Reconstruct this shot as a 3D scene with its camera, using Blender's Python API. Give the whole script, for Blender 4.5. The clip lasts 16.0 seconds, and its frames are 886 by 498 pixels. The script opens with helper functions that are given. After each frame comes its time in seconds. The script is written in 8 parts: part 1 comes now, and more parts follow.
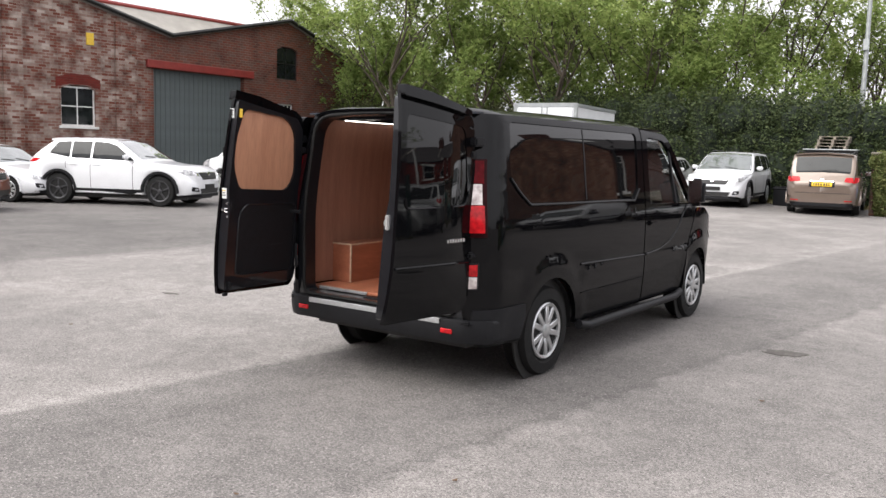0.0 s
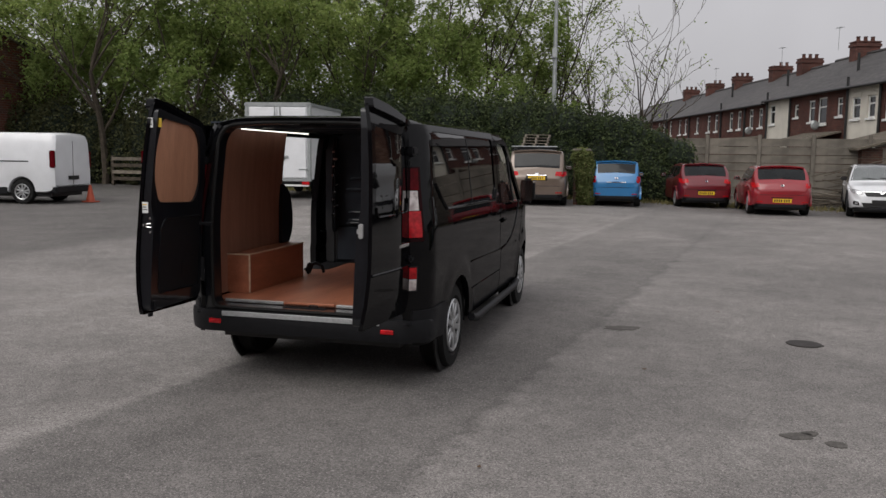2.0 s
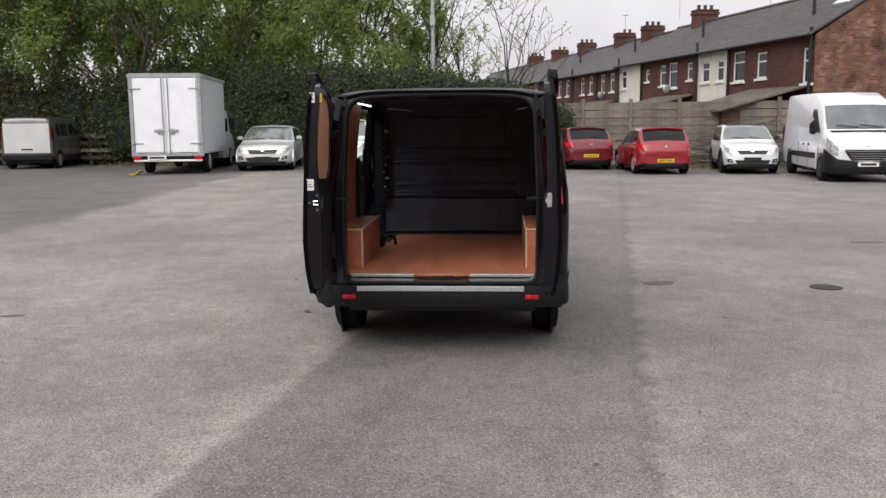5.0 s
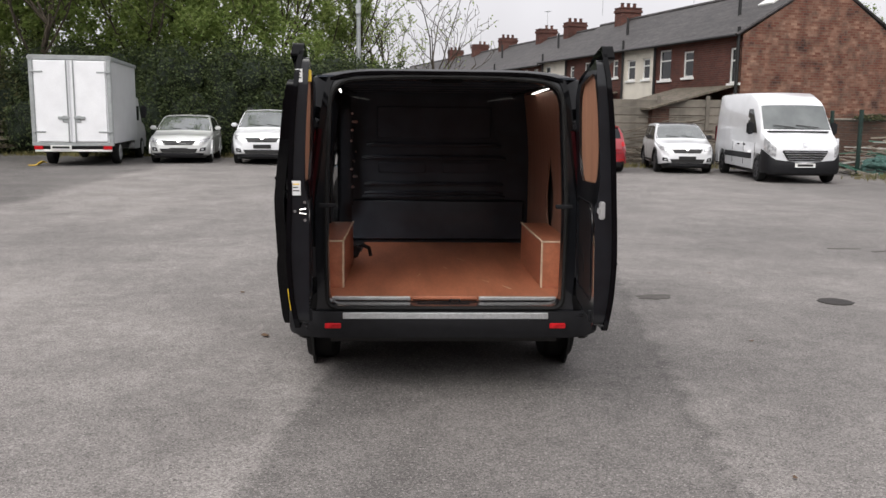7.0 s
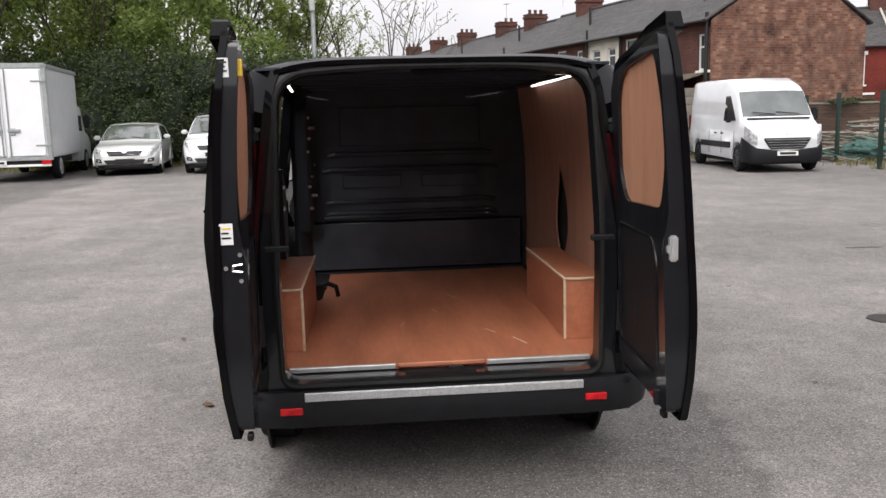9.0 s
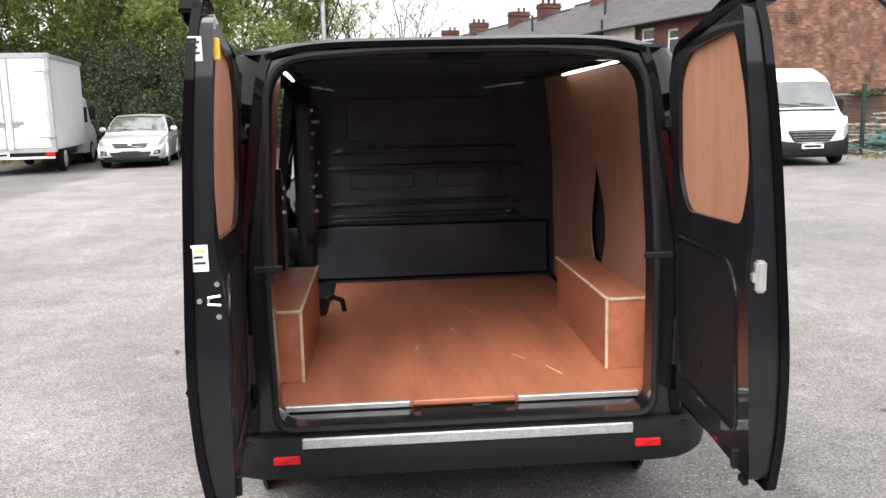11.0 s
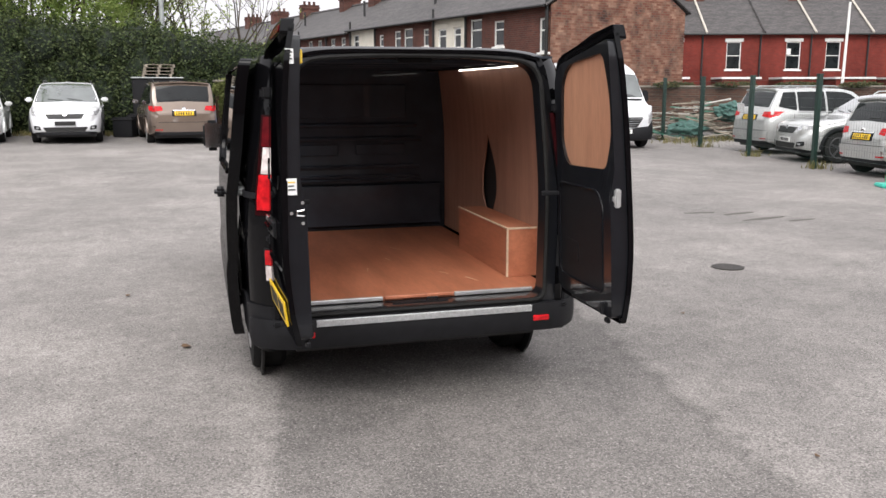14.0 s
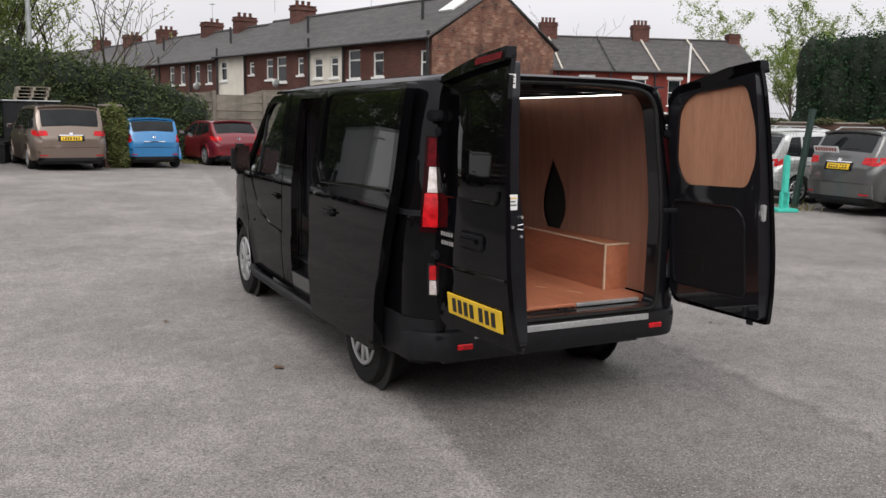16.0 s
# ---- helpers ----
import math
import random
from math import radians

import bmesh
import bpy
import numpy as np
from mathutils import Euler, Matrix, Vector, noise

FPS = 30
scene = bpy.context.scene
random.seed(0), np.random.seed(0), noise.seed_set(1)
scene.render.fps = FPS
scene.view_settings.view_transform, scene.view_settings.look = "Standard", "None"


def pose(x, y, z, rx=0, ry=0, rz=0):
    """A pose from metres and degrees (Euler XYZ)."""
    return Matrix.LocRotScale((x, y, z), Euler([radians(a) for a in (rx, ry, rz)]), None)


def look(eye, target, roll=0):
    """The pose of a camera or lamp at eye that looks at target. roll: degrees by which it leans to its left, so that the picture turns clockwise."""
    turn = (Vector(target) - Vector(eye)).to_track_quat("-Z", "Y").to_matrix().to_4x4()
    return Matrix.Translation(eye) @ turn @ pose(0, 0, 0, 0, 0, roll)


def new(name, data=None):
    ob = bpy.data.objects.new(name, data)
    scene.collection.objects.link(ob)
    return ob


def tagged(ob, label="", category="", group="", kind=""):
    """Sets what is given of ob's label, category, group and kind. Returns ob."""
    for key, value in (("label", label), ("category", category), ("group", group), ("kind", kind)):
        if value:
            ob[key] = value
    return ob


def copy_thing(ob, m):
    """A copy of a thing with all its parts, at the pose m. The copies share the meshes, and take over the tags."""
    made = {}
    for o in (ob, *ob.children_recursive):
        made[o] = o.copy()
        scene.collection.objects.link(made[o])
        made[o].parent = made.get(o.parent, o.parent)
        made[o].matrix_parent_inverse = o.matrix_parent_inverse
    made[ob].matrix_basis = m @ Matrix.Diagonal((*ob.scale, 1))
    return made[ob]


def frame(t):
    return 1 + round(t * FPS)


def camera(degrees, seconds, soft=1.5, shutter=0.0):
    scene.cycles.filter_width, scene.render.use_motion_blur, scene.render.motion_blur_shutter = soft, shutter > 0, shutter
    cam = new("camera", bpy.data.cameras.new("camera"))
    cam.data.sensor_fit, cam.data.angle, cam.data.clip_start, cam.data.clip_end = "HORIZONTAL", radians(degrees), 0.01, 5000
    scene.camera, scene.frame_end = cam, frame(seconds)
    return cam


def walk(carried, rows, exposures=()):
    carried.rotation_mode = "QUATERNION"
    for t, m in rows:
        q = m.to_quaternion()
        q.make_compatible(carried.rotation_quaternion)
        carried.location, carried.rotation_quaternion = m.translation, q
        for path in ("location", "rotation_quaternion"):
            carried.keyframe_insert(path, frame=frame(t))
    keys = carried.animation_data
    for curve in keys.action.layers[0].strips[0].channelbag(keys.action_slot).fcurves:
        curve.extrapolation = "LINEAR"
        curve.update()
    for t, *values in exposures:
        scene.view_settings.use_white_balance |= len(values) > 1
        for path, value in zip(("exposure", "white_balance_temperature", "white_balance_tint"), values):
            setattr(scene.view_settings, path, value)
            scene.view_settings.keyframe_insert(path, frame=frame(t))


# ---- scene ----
cam = camera(54.9, 16.0)
PATH = [
    (0, (3.926, -4.586, 1.634), (2.765, -2.973, 1.41), 1.5),
    (0.5, (3.661, -4.985, 1.661), (2.625, -3.29, 1.422), 0.9),
    (1, (3.307, -5.187, 1.647), (2.373, -3.435, 1.403), -0.0),
    (1.5, (2.901, -5.383, 1.659), (2.186, -3.531, 1.415), 0.2),
    (2, (2.536, -5.565, 1.679), (2.028, -3.643, 1.462), 0.8),
    (2.5, (2.159, -5.617, 1.673), (1.674, -3.683, 1.515), 1.1),
    (3, (1.806, -5.836, 1.659), (1.366, -3.891, 1.501), 0.6),
    (3.5, (1.458, -5.992, 1.673), (1.065, -4.044, 1.449), -0.1),
    (4, (1.061, -6.019, 1.685), (0.738, -4.062, 1.433), -0.5),
    (4.5, (0.698, -6.153, 1.693), (0.477, -4.185, 1.418), -0.8),
    (6.8, (-0.186, -5.095, 1.671), (-0.11, -3.119, 1.37), 1.0),
    (7, (-0.229, -4.941, 1.665), (-0.146, -2.966, 1.363), 0.6),
    (7.5, (-0.309, -4.628, 1.681), (-0.173, -2.658, 1.359), -0.6),
    (8, (-0.277, -4.28, 1.687), (-0.128, -2.311, 1.368), -0.7),
    (8.5, (-0.279, -3.99, 1.69), (-0.125, -2.019, 1.384), -1.2),
    (8.7, (-0.296, -3.816, 1.691), (-0.135, -1.846, 1.385), -1.3),
    (10.8, (-0.299, -2.883, 1.702), (-0.137, -0.92, 1.358), -1.9),
    (11, (-0.293, -2.966, 1.701), (-0.153, -0.998, 1.373), -1.4),
    (11.5, (-0.298, -3.148, 1.714), (-0.181, -1.177, 1.396), -0.5),
    (12, (-0.421, -3.438, 1.707), (-0.183, -1.483, 1.356), 0.5),
    (12.5, (-0.499, -3.725, 1.698), (-0.16, -1.793, 1.308), 1.2),
    (13, (-0.613, -4.069, 1.722), (-0.249, -2.146, 1.311), 0.7),
    (13.5, (-0.855, -4.301, 1.744), (-0.406, -2.396, 1.331), -0.3),
    (14, (-1.169, -4.38, 1.736), (-0.628, -2.491, 1.365), 0.0),
    (14.5, (-1.564, -4.359, 1.727), (-0.933, -2.49, 1.402), 1.1),
    (15, (-1.98, -4.33, 1.718), (-1.274, -2.488, 1.388), 1.4),
    (15.5, (-2.378, -4.162, 1.697), (-1.612, -2.342, 1.381), 1.3),
    (16, (-2.835, -4.037, 1.689), (-1.95, -2.269, 1.389), 0.9),
]
walk(cam, [(t, look(eye, target, roll)) for t, eye, target, roll in PATH], exposures=[(0, 1.12), (0.5, 0.97), (1.0, 0.75), (1.5, 0.47), (2.0, -0.15), (2.5, -0.30), (3.0, -0.27), (3.5, 0.38), (4.0, 0.45), (4.5, 0.52), (7.0, 0.52), (8.0, 0.66), (8.5, 0.65), (11.0, 1.5), (11.5, 1.0), (12.0, 1.1), (12.5, 1.12), (13.0, 1.3), (13.5, 1.18), (14.0, 1.0), (14.5, 0.4), (15.0, 0.6), (15.5, 0.72), (16.0, 0.48)])


# ---- world, sun, exposure ----
world = bpy.data.worlds.new("overcast_sky")
scene.world = world
world.use_nodes = True
wt = world.node_tree
wt.nodes.clear()
sky = wt.nodes.new("ShaderNodeTexSky")
sky.sky_type, sky.sun_disc = "NISHITA", False
sky.sun_elevation, sky.sun_rotation = radians(48), radians(200)
sky.air_density, sky.dust_density, sky.ozone_density = 1.0, 6.0, 1.0
hs = wt.nodes.new("ShaderNodeHueSaturation")
hs.inputs["Saturation"].default_value = 0.12
wbg = wt.nodes.new("ShaderNodeBackground")
wbg.inputs["Strength"].default_value = 0.14
wout = wt.nodes.new("ShaderNodeOutputWorld")
wt.links.new(sky.outputs[0], hs.inputs["Color"])
cloud = wt.nodes.new("ShaderNodeMix")
cloud.data_type = "RGBA"
cloud.inputs["Factor"].default_value = 0.7
cloud.inputs["B"].default_value = (6.34, 6.20, 6.52, 1)
wt.links.new(hs.outputs[0], cloud.inputs["A"])
# an overcast sky is three times as bright overhead as at the horizon
wtc = wt.nodes.new("ShaderNodeTexCoord")
wsep = wt.nodes.new("ShaderNodeSeparateXYZ")
wt.links.new(wtc.outputs["Generated"], wsep.inputs[0])
wgrad = wt.nodes.new("ShaderNodeMapRange")
wgrad.inputs["From Min"].default_value, wgrad.inputs["From Max"].default_value = 0.0, 1.0
wgrad.inputs["To Min"].default_value, wgrad.inputs["To Max"].default_value = 0.80, 1.22
wt.links.new(wsep.outputs["Z"], wgrad.inputs["Value"])
wclouds = wt.nodes.new("ShaderNodeTexNoise")
wclouds.inputs["Scale"].default_value, wclouds.inputs["Detail"].default_value = 2.2, 5.0
wt.links.new(wtc.outputs["Generated"], wclouds.inputs["Vector"])
wcl = wt.nodes.new("ShaderNodeMapRange")
wcl.inputs["From Min"].default_value, wcl.inputs["From Max"].default_value = 0.3, 0.7
wcl.inputs["To Min"].default_value, wcl.inputs["To Max"].default_value = 0.86, 1.14
wt.links.new(wclouds.outputs["Fac"], wcl.inputs["Value"])
wmul = wt.nodes.new("ShaderNodeMath")
wmul.operation = "MULTIPLY"
wt.links.new(wgrad.outputs[0], wmul.inputs[0])
wt.links.new(wcl.outputs[0], wmul.inputs[1])
wscale = wt.nodes.new("ShaderNodeVectorMath")
wscale.operation = "SCALE"
wt.links.new(cloud.outputs["Result"], wscale.inputs[0])
wt.links.new(wmul.outputs[0], wscale.inputs["Scale"])
wt.links.new(wscale.outputs[0], wbg.inputs["Color"])
wt.links.new(wbg.outputs[0], wout.inputs[0])

sun = new("sun", bpy.data.lights.new("sun", "SUN"))
sun.data.energy, sun.data.angle, sun.data.color = 1.2, radians(45), (1.0, 0.96, 0.9)
sun.matrix_world = look((-14, -38, 45), (0, 0, 0))

# ---- materials ----


def mat(name, base, rough=0.6, metal=0.0, var=0.15, scale=6.0, bump=0.0, bump_scale=60.0, coat=0.0, second=None,
        alpha=1.0, emit=None, strength=0.0, rnd=0.0, stretch=(1, 1, 1), spec=0.5, grain=0.0, grain_scale=120.0):
    m = bpy.data.materials.new(name)
    m.use_nodes = True
    nt = m.node_tree
    b = nt.nodes["Principled BSDF"]
    b.inputs["Roughness"].default_value = rough
    b.inputs["Metallic"].default_value = metal
    b.inputs["Coat Weight"].default_value = coat
    b.inputs["Coat Roughness"].default_value = 0.03
    b.inputs["Specular IOR Level"].default_value = spec
    base4 = (*base, 1.0)
    tc = nt.nodes.new("ShaderNodeTexCoord")
    mp = nt.nodes.new("ShaderNodeMapping")
    mp.inputs["Scale"].default_value = stretch
    nt.links.new(tc.outputs["Object"], mp.inputs["Vector"])
    n = nt.nodes.new("ShaderNodeTexNoise")
    n.inputs["Scale"].default_value = scale
    n.inputs["Detail"].default_value = 5.0
    nt.links.new(mp.outputs[0], n.inputs["Vector"])
    mix = nt.nodes.new("ShaderNodeMix")
    mix.data_type = "RGBA"
    sec = second if second else tuple(c * (1 - var) for c in base)
    mix.inputs["A"].default_value = base4
    mix.inputs["B"].default_value = (*sec, 1.0)
    ramp = nt.nodes.new("ShaderNodeMapRange")
    ramp.inputs["From Min"].default_value, ramp.inputs["From Max"].default_value = 0.35, 0.68
    nt.links.new(n.outputs["Fac"], ramp.inputs["Value"])
    nt.links.new(ramp.outputs[0], mix.inputs["Factor"])
    col = mix.outputs["Result"]
    if grain:
        g = nt.nodes.new("ShaderNodeTexNoise")
        g.inputs["Scale"].default_value = grain_scale
        g.inputs["Detail"].default_value = 3.0
        nt.links.new(mp.outputs[0], g.inputs["Vector"])
        gr = nt.nodes.new("ShaderNodeMapRange")
        gr.inputs["From Min"].default_value, gr.inputs["From Max"].default_value = 0.25, 0.75
        gr.inputs["To Min"].default_value, gr.inputs["To Max"].default_value = 1 - grain, 1 + grain
        nt.links.new(g.outputs["Fac"], gr.inputs["Value"])
        mu = nt.nodes.new("ShaderNodeVectorMath")
        mu.operation = "SCALE"
        nt.links.new(col, mu.inputs[0])
        nt.links.new(gr.outputs[0], mu.inputs["Scale"])
        col = mu.outputs[0]
    if rnd:
        oi = nt.nodes.new("ShaderNodeObjectInfo")
        rr = nt.nodes.new("ShaderNodeMapRange")
        rr.inputs["To Min"].default_value, rr.inputs["To Max"].default_value = 1 - rnd, 1 + rnd
        nt.links.new(oi.outputs["Random"], rr.inputs["Value"])
        mu = nt.nodes.new("ShaderNodeVectorMath")
        mu.operation = "SCALE"
        nt.links.new(col, mu.inputs[0])
        nt.links.new(rr.outputs[0], mu.inputs["Scale"])
        col = mu.outputs[0]
    nt.links.new(col, b.inputs["Base Color"])
    if bump:
        bn = nt.nodes.new("ShaderNodeTexNoise")
        bn.inputs["Scale"].default_value = bump_scale
        bn.inputs["Detail"].default_value = 4.0
        nt.links.new(mp.outputs[0], bn.inputs["Vector"])
        bp = nt.nodes.new("ShaderNodeBump")
        bp.inputs["Strength"].default_value = bump
        bp.inputs["Distance"].default_value = 0.01
        nt.links.new(bn.outputs["Fac"], bp.inputs["Height"])
        nt.links.new(bp.outputs[0], b.inputs["Normal"])
    if emit:
        b.inputs["Emission Color"].default_value = (*emit, 1.0)
        b.inputs["Emission Strength"].default_value = strength
    return m


def glass_mat(name, tint, rough=0.0, see=1.0):
    m = bpy.data.materials.new(name)
    m.use_nodes = True
    nt = m.node_tree
    b = nt.nodes["Principled BSDF"]
    b.inputs["Base Color"].default_value = (*tint, 1.0)
    b.inputs["Roughness"].default_value = rough
    b.inputs["Transmission Weight"].default_value = see
    b.inputs["IOR"].default_value = 1.45
    return m


def brick_mat(name, c1, c2, mortar, scale=1.0, rough=0.88, pale=0.0, pale_col=(0.55, 0.5, 0.45), pale_to=None, bias=0.0):
    """Coursed brickwork in the wall's own coordinates; pale: how many bricks are limewashed, up to pale_to metres along the wall."""
    m = bpy.data.materials.new(name)
    m.use_nodes = True
    nt = m.node_tree
    b = nt.nodes["Principled BSDF"]
    b.inputs["Roughness"].default_value = rough
    b.inputs["Specular IOR Level"].default_value = 0.2
    tc = nt.nodes.new("ShaderNodeTexCoord")
    sp = nt.nodes.new("ShaderNodeSeparateXYZ")
    nt.links.new(tc.outputs["Object"], sp.inputs[0])
    ad = nt.nodes.new("ShaderNodeMath")
    ad.operation = "ADD"
    nt.links.new(sp.outputs["X"], ad.inputs[0])
    nt.links.new(sp.outputs["Y"], ad.inputs[1])
    cb = nt.nodes.new("ShaderNodeCombineXYZ")
    nt.links.new(ad.outputs[0], cb.inputs["X"])
    nt.links.new(sp.outputs["Z"], cb.inputs["Y"])

    def bricks(a, c, mo, bi):
        br = nt.nodes.new("ShaderNodeTexBrick")
        br.inputs["Scale"].default_value = 1.0
        br.inputs["Brick Width"].default_value = 0.235 * scale
        br.inputs["Row Height"].default_value = 0.085 * scale
        br.inputs["Mortar Size"].default_value = 0.009 * scale
        br.inputs["Bias"].default_value = bi
        br.inputs["Color1"].default_value, br.inputs["Color2"].default_value = (*a, 1), (*c, 1)
        br.inputs["Mortar"].default_value = (*mo, 1)
        nt.links.new(cb.outputs[0], br.inputs["Vector"])
        return br
    br = bricks(c1, c2, mortar, bias)
    n = nt.nodes.new("ShaderNodeTexNoise")
    n.inputs["Scale"].default_value, n.inputs["Detail"].default_value = 0.55, 7.0
    n.inputs["Roughness"].default_value = 0.65
    nt.links.new(tc.outputs["Object"], n.inputs["Vector"])
    r = nt.nodes.new("ShaderNodeMapRange")
    r.inputs["From Min"].default_value, r.inputs["From Max"].default_value = 0.3, 0.7
    r.inputs["To Min"].default_value, r.inputs["To Max"].default_value = 0.6, 1.3
    nt.links.new(n.outputs["Fac"], r.inputs["Value"])
    mu = nt.nodes.new("ShaderNodeVectorMath")
    mu.operation = "SCALE"
    nt.links.new(br.outputs["Color"], mu.inputs[0])
    nt.links.new(r.outputs[0], mu.inputs["Scale"])
    col = mu.outputs[0]
    if pale:
        pb = bricks(tuple(x * 0.9 for x in c1), pale_col, tuple(x * 0.7 for x in pale_col), -0.45 + 0.5 * pale)
        w = nt.nodes.new("ShaderNodeTexNoise")
        w.inputs["Scale"].default_value, w.inputs["Detail"].default_value = 1.6, 8.0
        nt.links.new(tc.outputs["Object"], w.inputs["Vector"])
        wr = nt.nodes.new("ShaderNodeMapRange")
        wr.inputs["From Min"].default_value, wr.inputs["From Max"].default_value = 0.36, 0.62
        nt.links.new(w.outputs["Fac"], wr.inputs["Value"])
        fac = wr.outputs[0]
        if pale_to:
            xr = nt.nodes.new("ShaderNodeMapRange")
            xr.inputs["From Min"].default_value, xr.inputs["From Max"].default_value = pale_to - 0.4, pale_to + 0.4
            xr.inputs["To Min"].default_value, xr.inputs["To Max"].default_value = 1.0, 0.12
            nt.links.new(sp.outputs["X"], xr.inputs["Value"])
            ml = nt.nodes.new("ShaderNodeMath")
            ml.operation = "MULTIPLY"
            nt.links.new(fac, ml.inputs[0])
            nt.links.new(xr.outputs[0], ml.inputs[1])
            fac = ml.outputs[0]
        mx = nt.nodes.new("ShaderNodeMix")
        mx.data_type = "RGBA"
        nt.links.new(fac, mx.inputs["Factor"])
        nt.links.new(col, mx.inputs["A"])
        nt.links.new(pb.outputs["Color"], mx.inputs["B"])
        col = mx.outputs["Result"]
    nt.links.new(col, b.inputs["Base Color"])
    bp = nt.nodes.new("ShaderNodeBump")
    bp.inputs["Strength"].default_value, bp.inputs["Distance"].default_value = 0.6, 0.01
    nt.links.new(br.outputs["Fac"], bp.inputs["Height"])
    bp.invert = True
    nt.links.new(bp.outputs[0], b.inputs["Normal"])
    return m


def asphalt_mat():
    m = bpy.data.materials.new("worn_asphalt")
    m.use_nodes = True
    nt = m.node_tree
    b = nt.nodes["Principled BSDF"]
    tc = nt.nodes.new("ShaderNodeTexCoord")

    def noise_node(scale, detail, lo, hi, a, z, vec=None, rough=0.5):
        n = nt.nodes.new("ShaderNodeTexNoise")
        n.inputs["Scale"].default_value, n.inputs["Detail"].default_value = scale, detail
        n.inputs["Roughness"].default_value = rough
        nt.links.new(vec or tc.outputs["Object"], n.inputs["Vector"])
        r = nt.nodes.new("ShaderNodeMapRange")
        r.inputs["From Min"].default_value, r.inputs["From Max"].default_value = lo, hi
        r.inputs["To Min"].default_value, r.inputs["To Max"].default_value = a, z
        nt.links.new(n.outputs["Fac"], r.inputs["Value"])
        return n, r.outputs[0]

    def math_node(op, a, b2, c=None):
        n = nt.nodes.new("ShaderNodeMath")
        n.operation = op
        for k, val in enumerate((a, b2, c)):
            if val is None:
                continue
            if isinstance(val, (int, float)):
                n.inputs[k].default_value = val
            else:
                nt.links.new(val, n.inputs[k])
        return n.outputs[0]

    def step(val, lo, hi, a=0.0, z=1.0):
        r = nt.nodes.new("ShaderNodeMapRange")
        r.interpolation_type = "SMOOTHSTEP"
        r.inputs["From Min"].default_value, r.inputs["From Max"].default_value = lo, hi
        r.inputs["To Min"].default_value, r.inputs["To Max"].default_value = a, z
        nt.links.new(val, r.inputs["Value"])
        return r.outputs[0]

    xyz = nt.nodes.new("ShaderNodeSeparateXYZ")
    nt.links.new(tc.outputs["Object"], xyz.inputs[0])
    px, py = xyz.outputs["X"], xyz.outputs["Y"]
    _, wob = noise_node(2.2, 6, 0.0, 1.0, -0.22, 0.22, rough=0.7)
    _, wob2 = noise_node(0.5, 5, 0.0, 1.0, -1.6, 1.6)
    _, big = noise_node(0.22, 5, 0.36, 0.64, 0, 1, rough=0.6)
    _, mid = noise_node(1.1, 6, 0.3, 0.7, 0.78, 1.22, rough=0.65)
    _, blot = noise_node(6.5, 4, 0.3, 0.7, 0.85, 1.15, rough=0.6)
    gn, fine = noise_node(120, 4, 0.28, 0.72, 0.3, 1.7, rough=0.85)
    _, fleck = noise_node(60, 2, 0.62, 0.68, 0, 0.75)
    _, pit = noise_node(42, 2, 0.63, 0.71, 1.0, 0.35)
    # the relaid strip that runs along the yard, bounded by two seams
    v = math_node("ADD", math_node("SUBTRACT", px, math_node("MULTIPLY", py, 0.135)), wob)
    strip = math_node("MULTIPLY", step(v, -0.88, -0.78), step(v, 1.40, 1.50, 1.0, 0.0))
    east = step(v, 1.40, 1.50)
    pale_seam = math_node("MULTIPLY", step(v, -1.10, -0.86), step(v, -0.84, -0.76, 1.0, 0.0))
    crack = math_node("MULTIPLY", step(v, 1.38, 1.44), step(v, 1.46, 1.54, 1.0, 0.0))
    # older, darker surface on the far left, and a darker far edge
    west = step(math_node("ADD", px, math_node("MULTIPLY", wob2, 0.35)), -7.7, -7.1, 1.0, 0.0)
    north = math_node("MULTIPLY", step(math_node("ADD", py, wob2), 19.5, 23.0), 1.0)
    shade = math_node("SUBTRACT", 1.0, math_node("MULTIPLY", math_node("MULTIPLY", strip, step(py, 6.0, 13.0, 1.0, 0.25)), 0.32))
    shade = math_node("SUBTRACT", shade, math_node("MULTIPLY", east, 0.10))
    shade = math_node("ADD", shade, math_node("MULTIPLY", pale_seam, 0.16))
    shade = math_node("SUBTRACT", shade, math_node("MULTIPLY", crack, 0.16))
    shade = math_node("MULTIPLY", shade, math_node("SUBTRACT", 1.0, math_node("MULTIPLY", west, 0.45)))
    shade = math_node("MULTIPLY", shade, math_node("SUBTRACT", 1.0, math_node("MULTIPLY", north, 0.35)))
    mix = nt.nodes.new("ShaderNodeMix")
    mix.data_type = "RGBA"
    mix.inputs["A"].default_value = (0.150, 0.139, 0.132, 1)
    mix.inputs["B"].default_value = (0.222, 0.205, 0.194, 1)
    nt.links.new(big, mix.inputs["Factor"])
    stones = nt.nodes.new("ShaderNodeTexVoronoi")
    stones.inputs["Scale"].default_value = 105.0
    nt.links.new(tc.outputs["Object"], stones.inputs["Vector"])
    sv = nt.nodes.new("ShaderNodeSeparateColor")
    nt.links.new(stones.outputs["Color"], sv.inputs[0])
    tone = step(sv.outputs[0], 0.0, 1.0, 0.68, 1.32)
    mid = math_node("MULTIPLY", mid, tone)
    prod = math_node("MULTIPLY", math_node("MULTIPLY", mid, fine), math_node("MULTIPLY", math_node("MULTIPLY", blot, pit), shade))
    sc = nt.nodes.new("ShaderNodeVectorMath")
    sc.operation = "SCALE"
    nt.links.new(mix.outputs["Result"], sc.inputs[0])
    nt.links.new(prod, sc.inputs["Scale"])
    fx = nt.nodes.new("ShaderNodeMix")
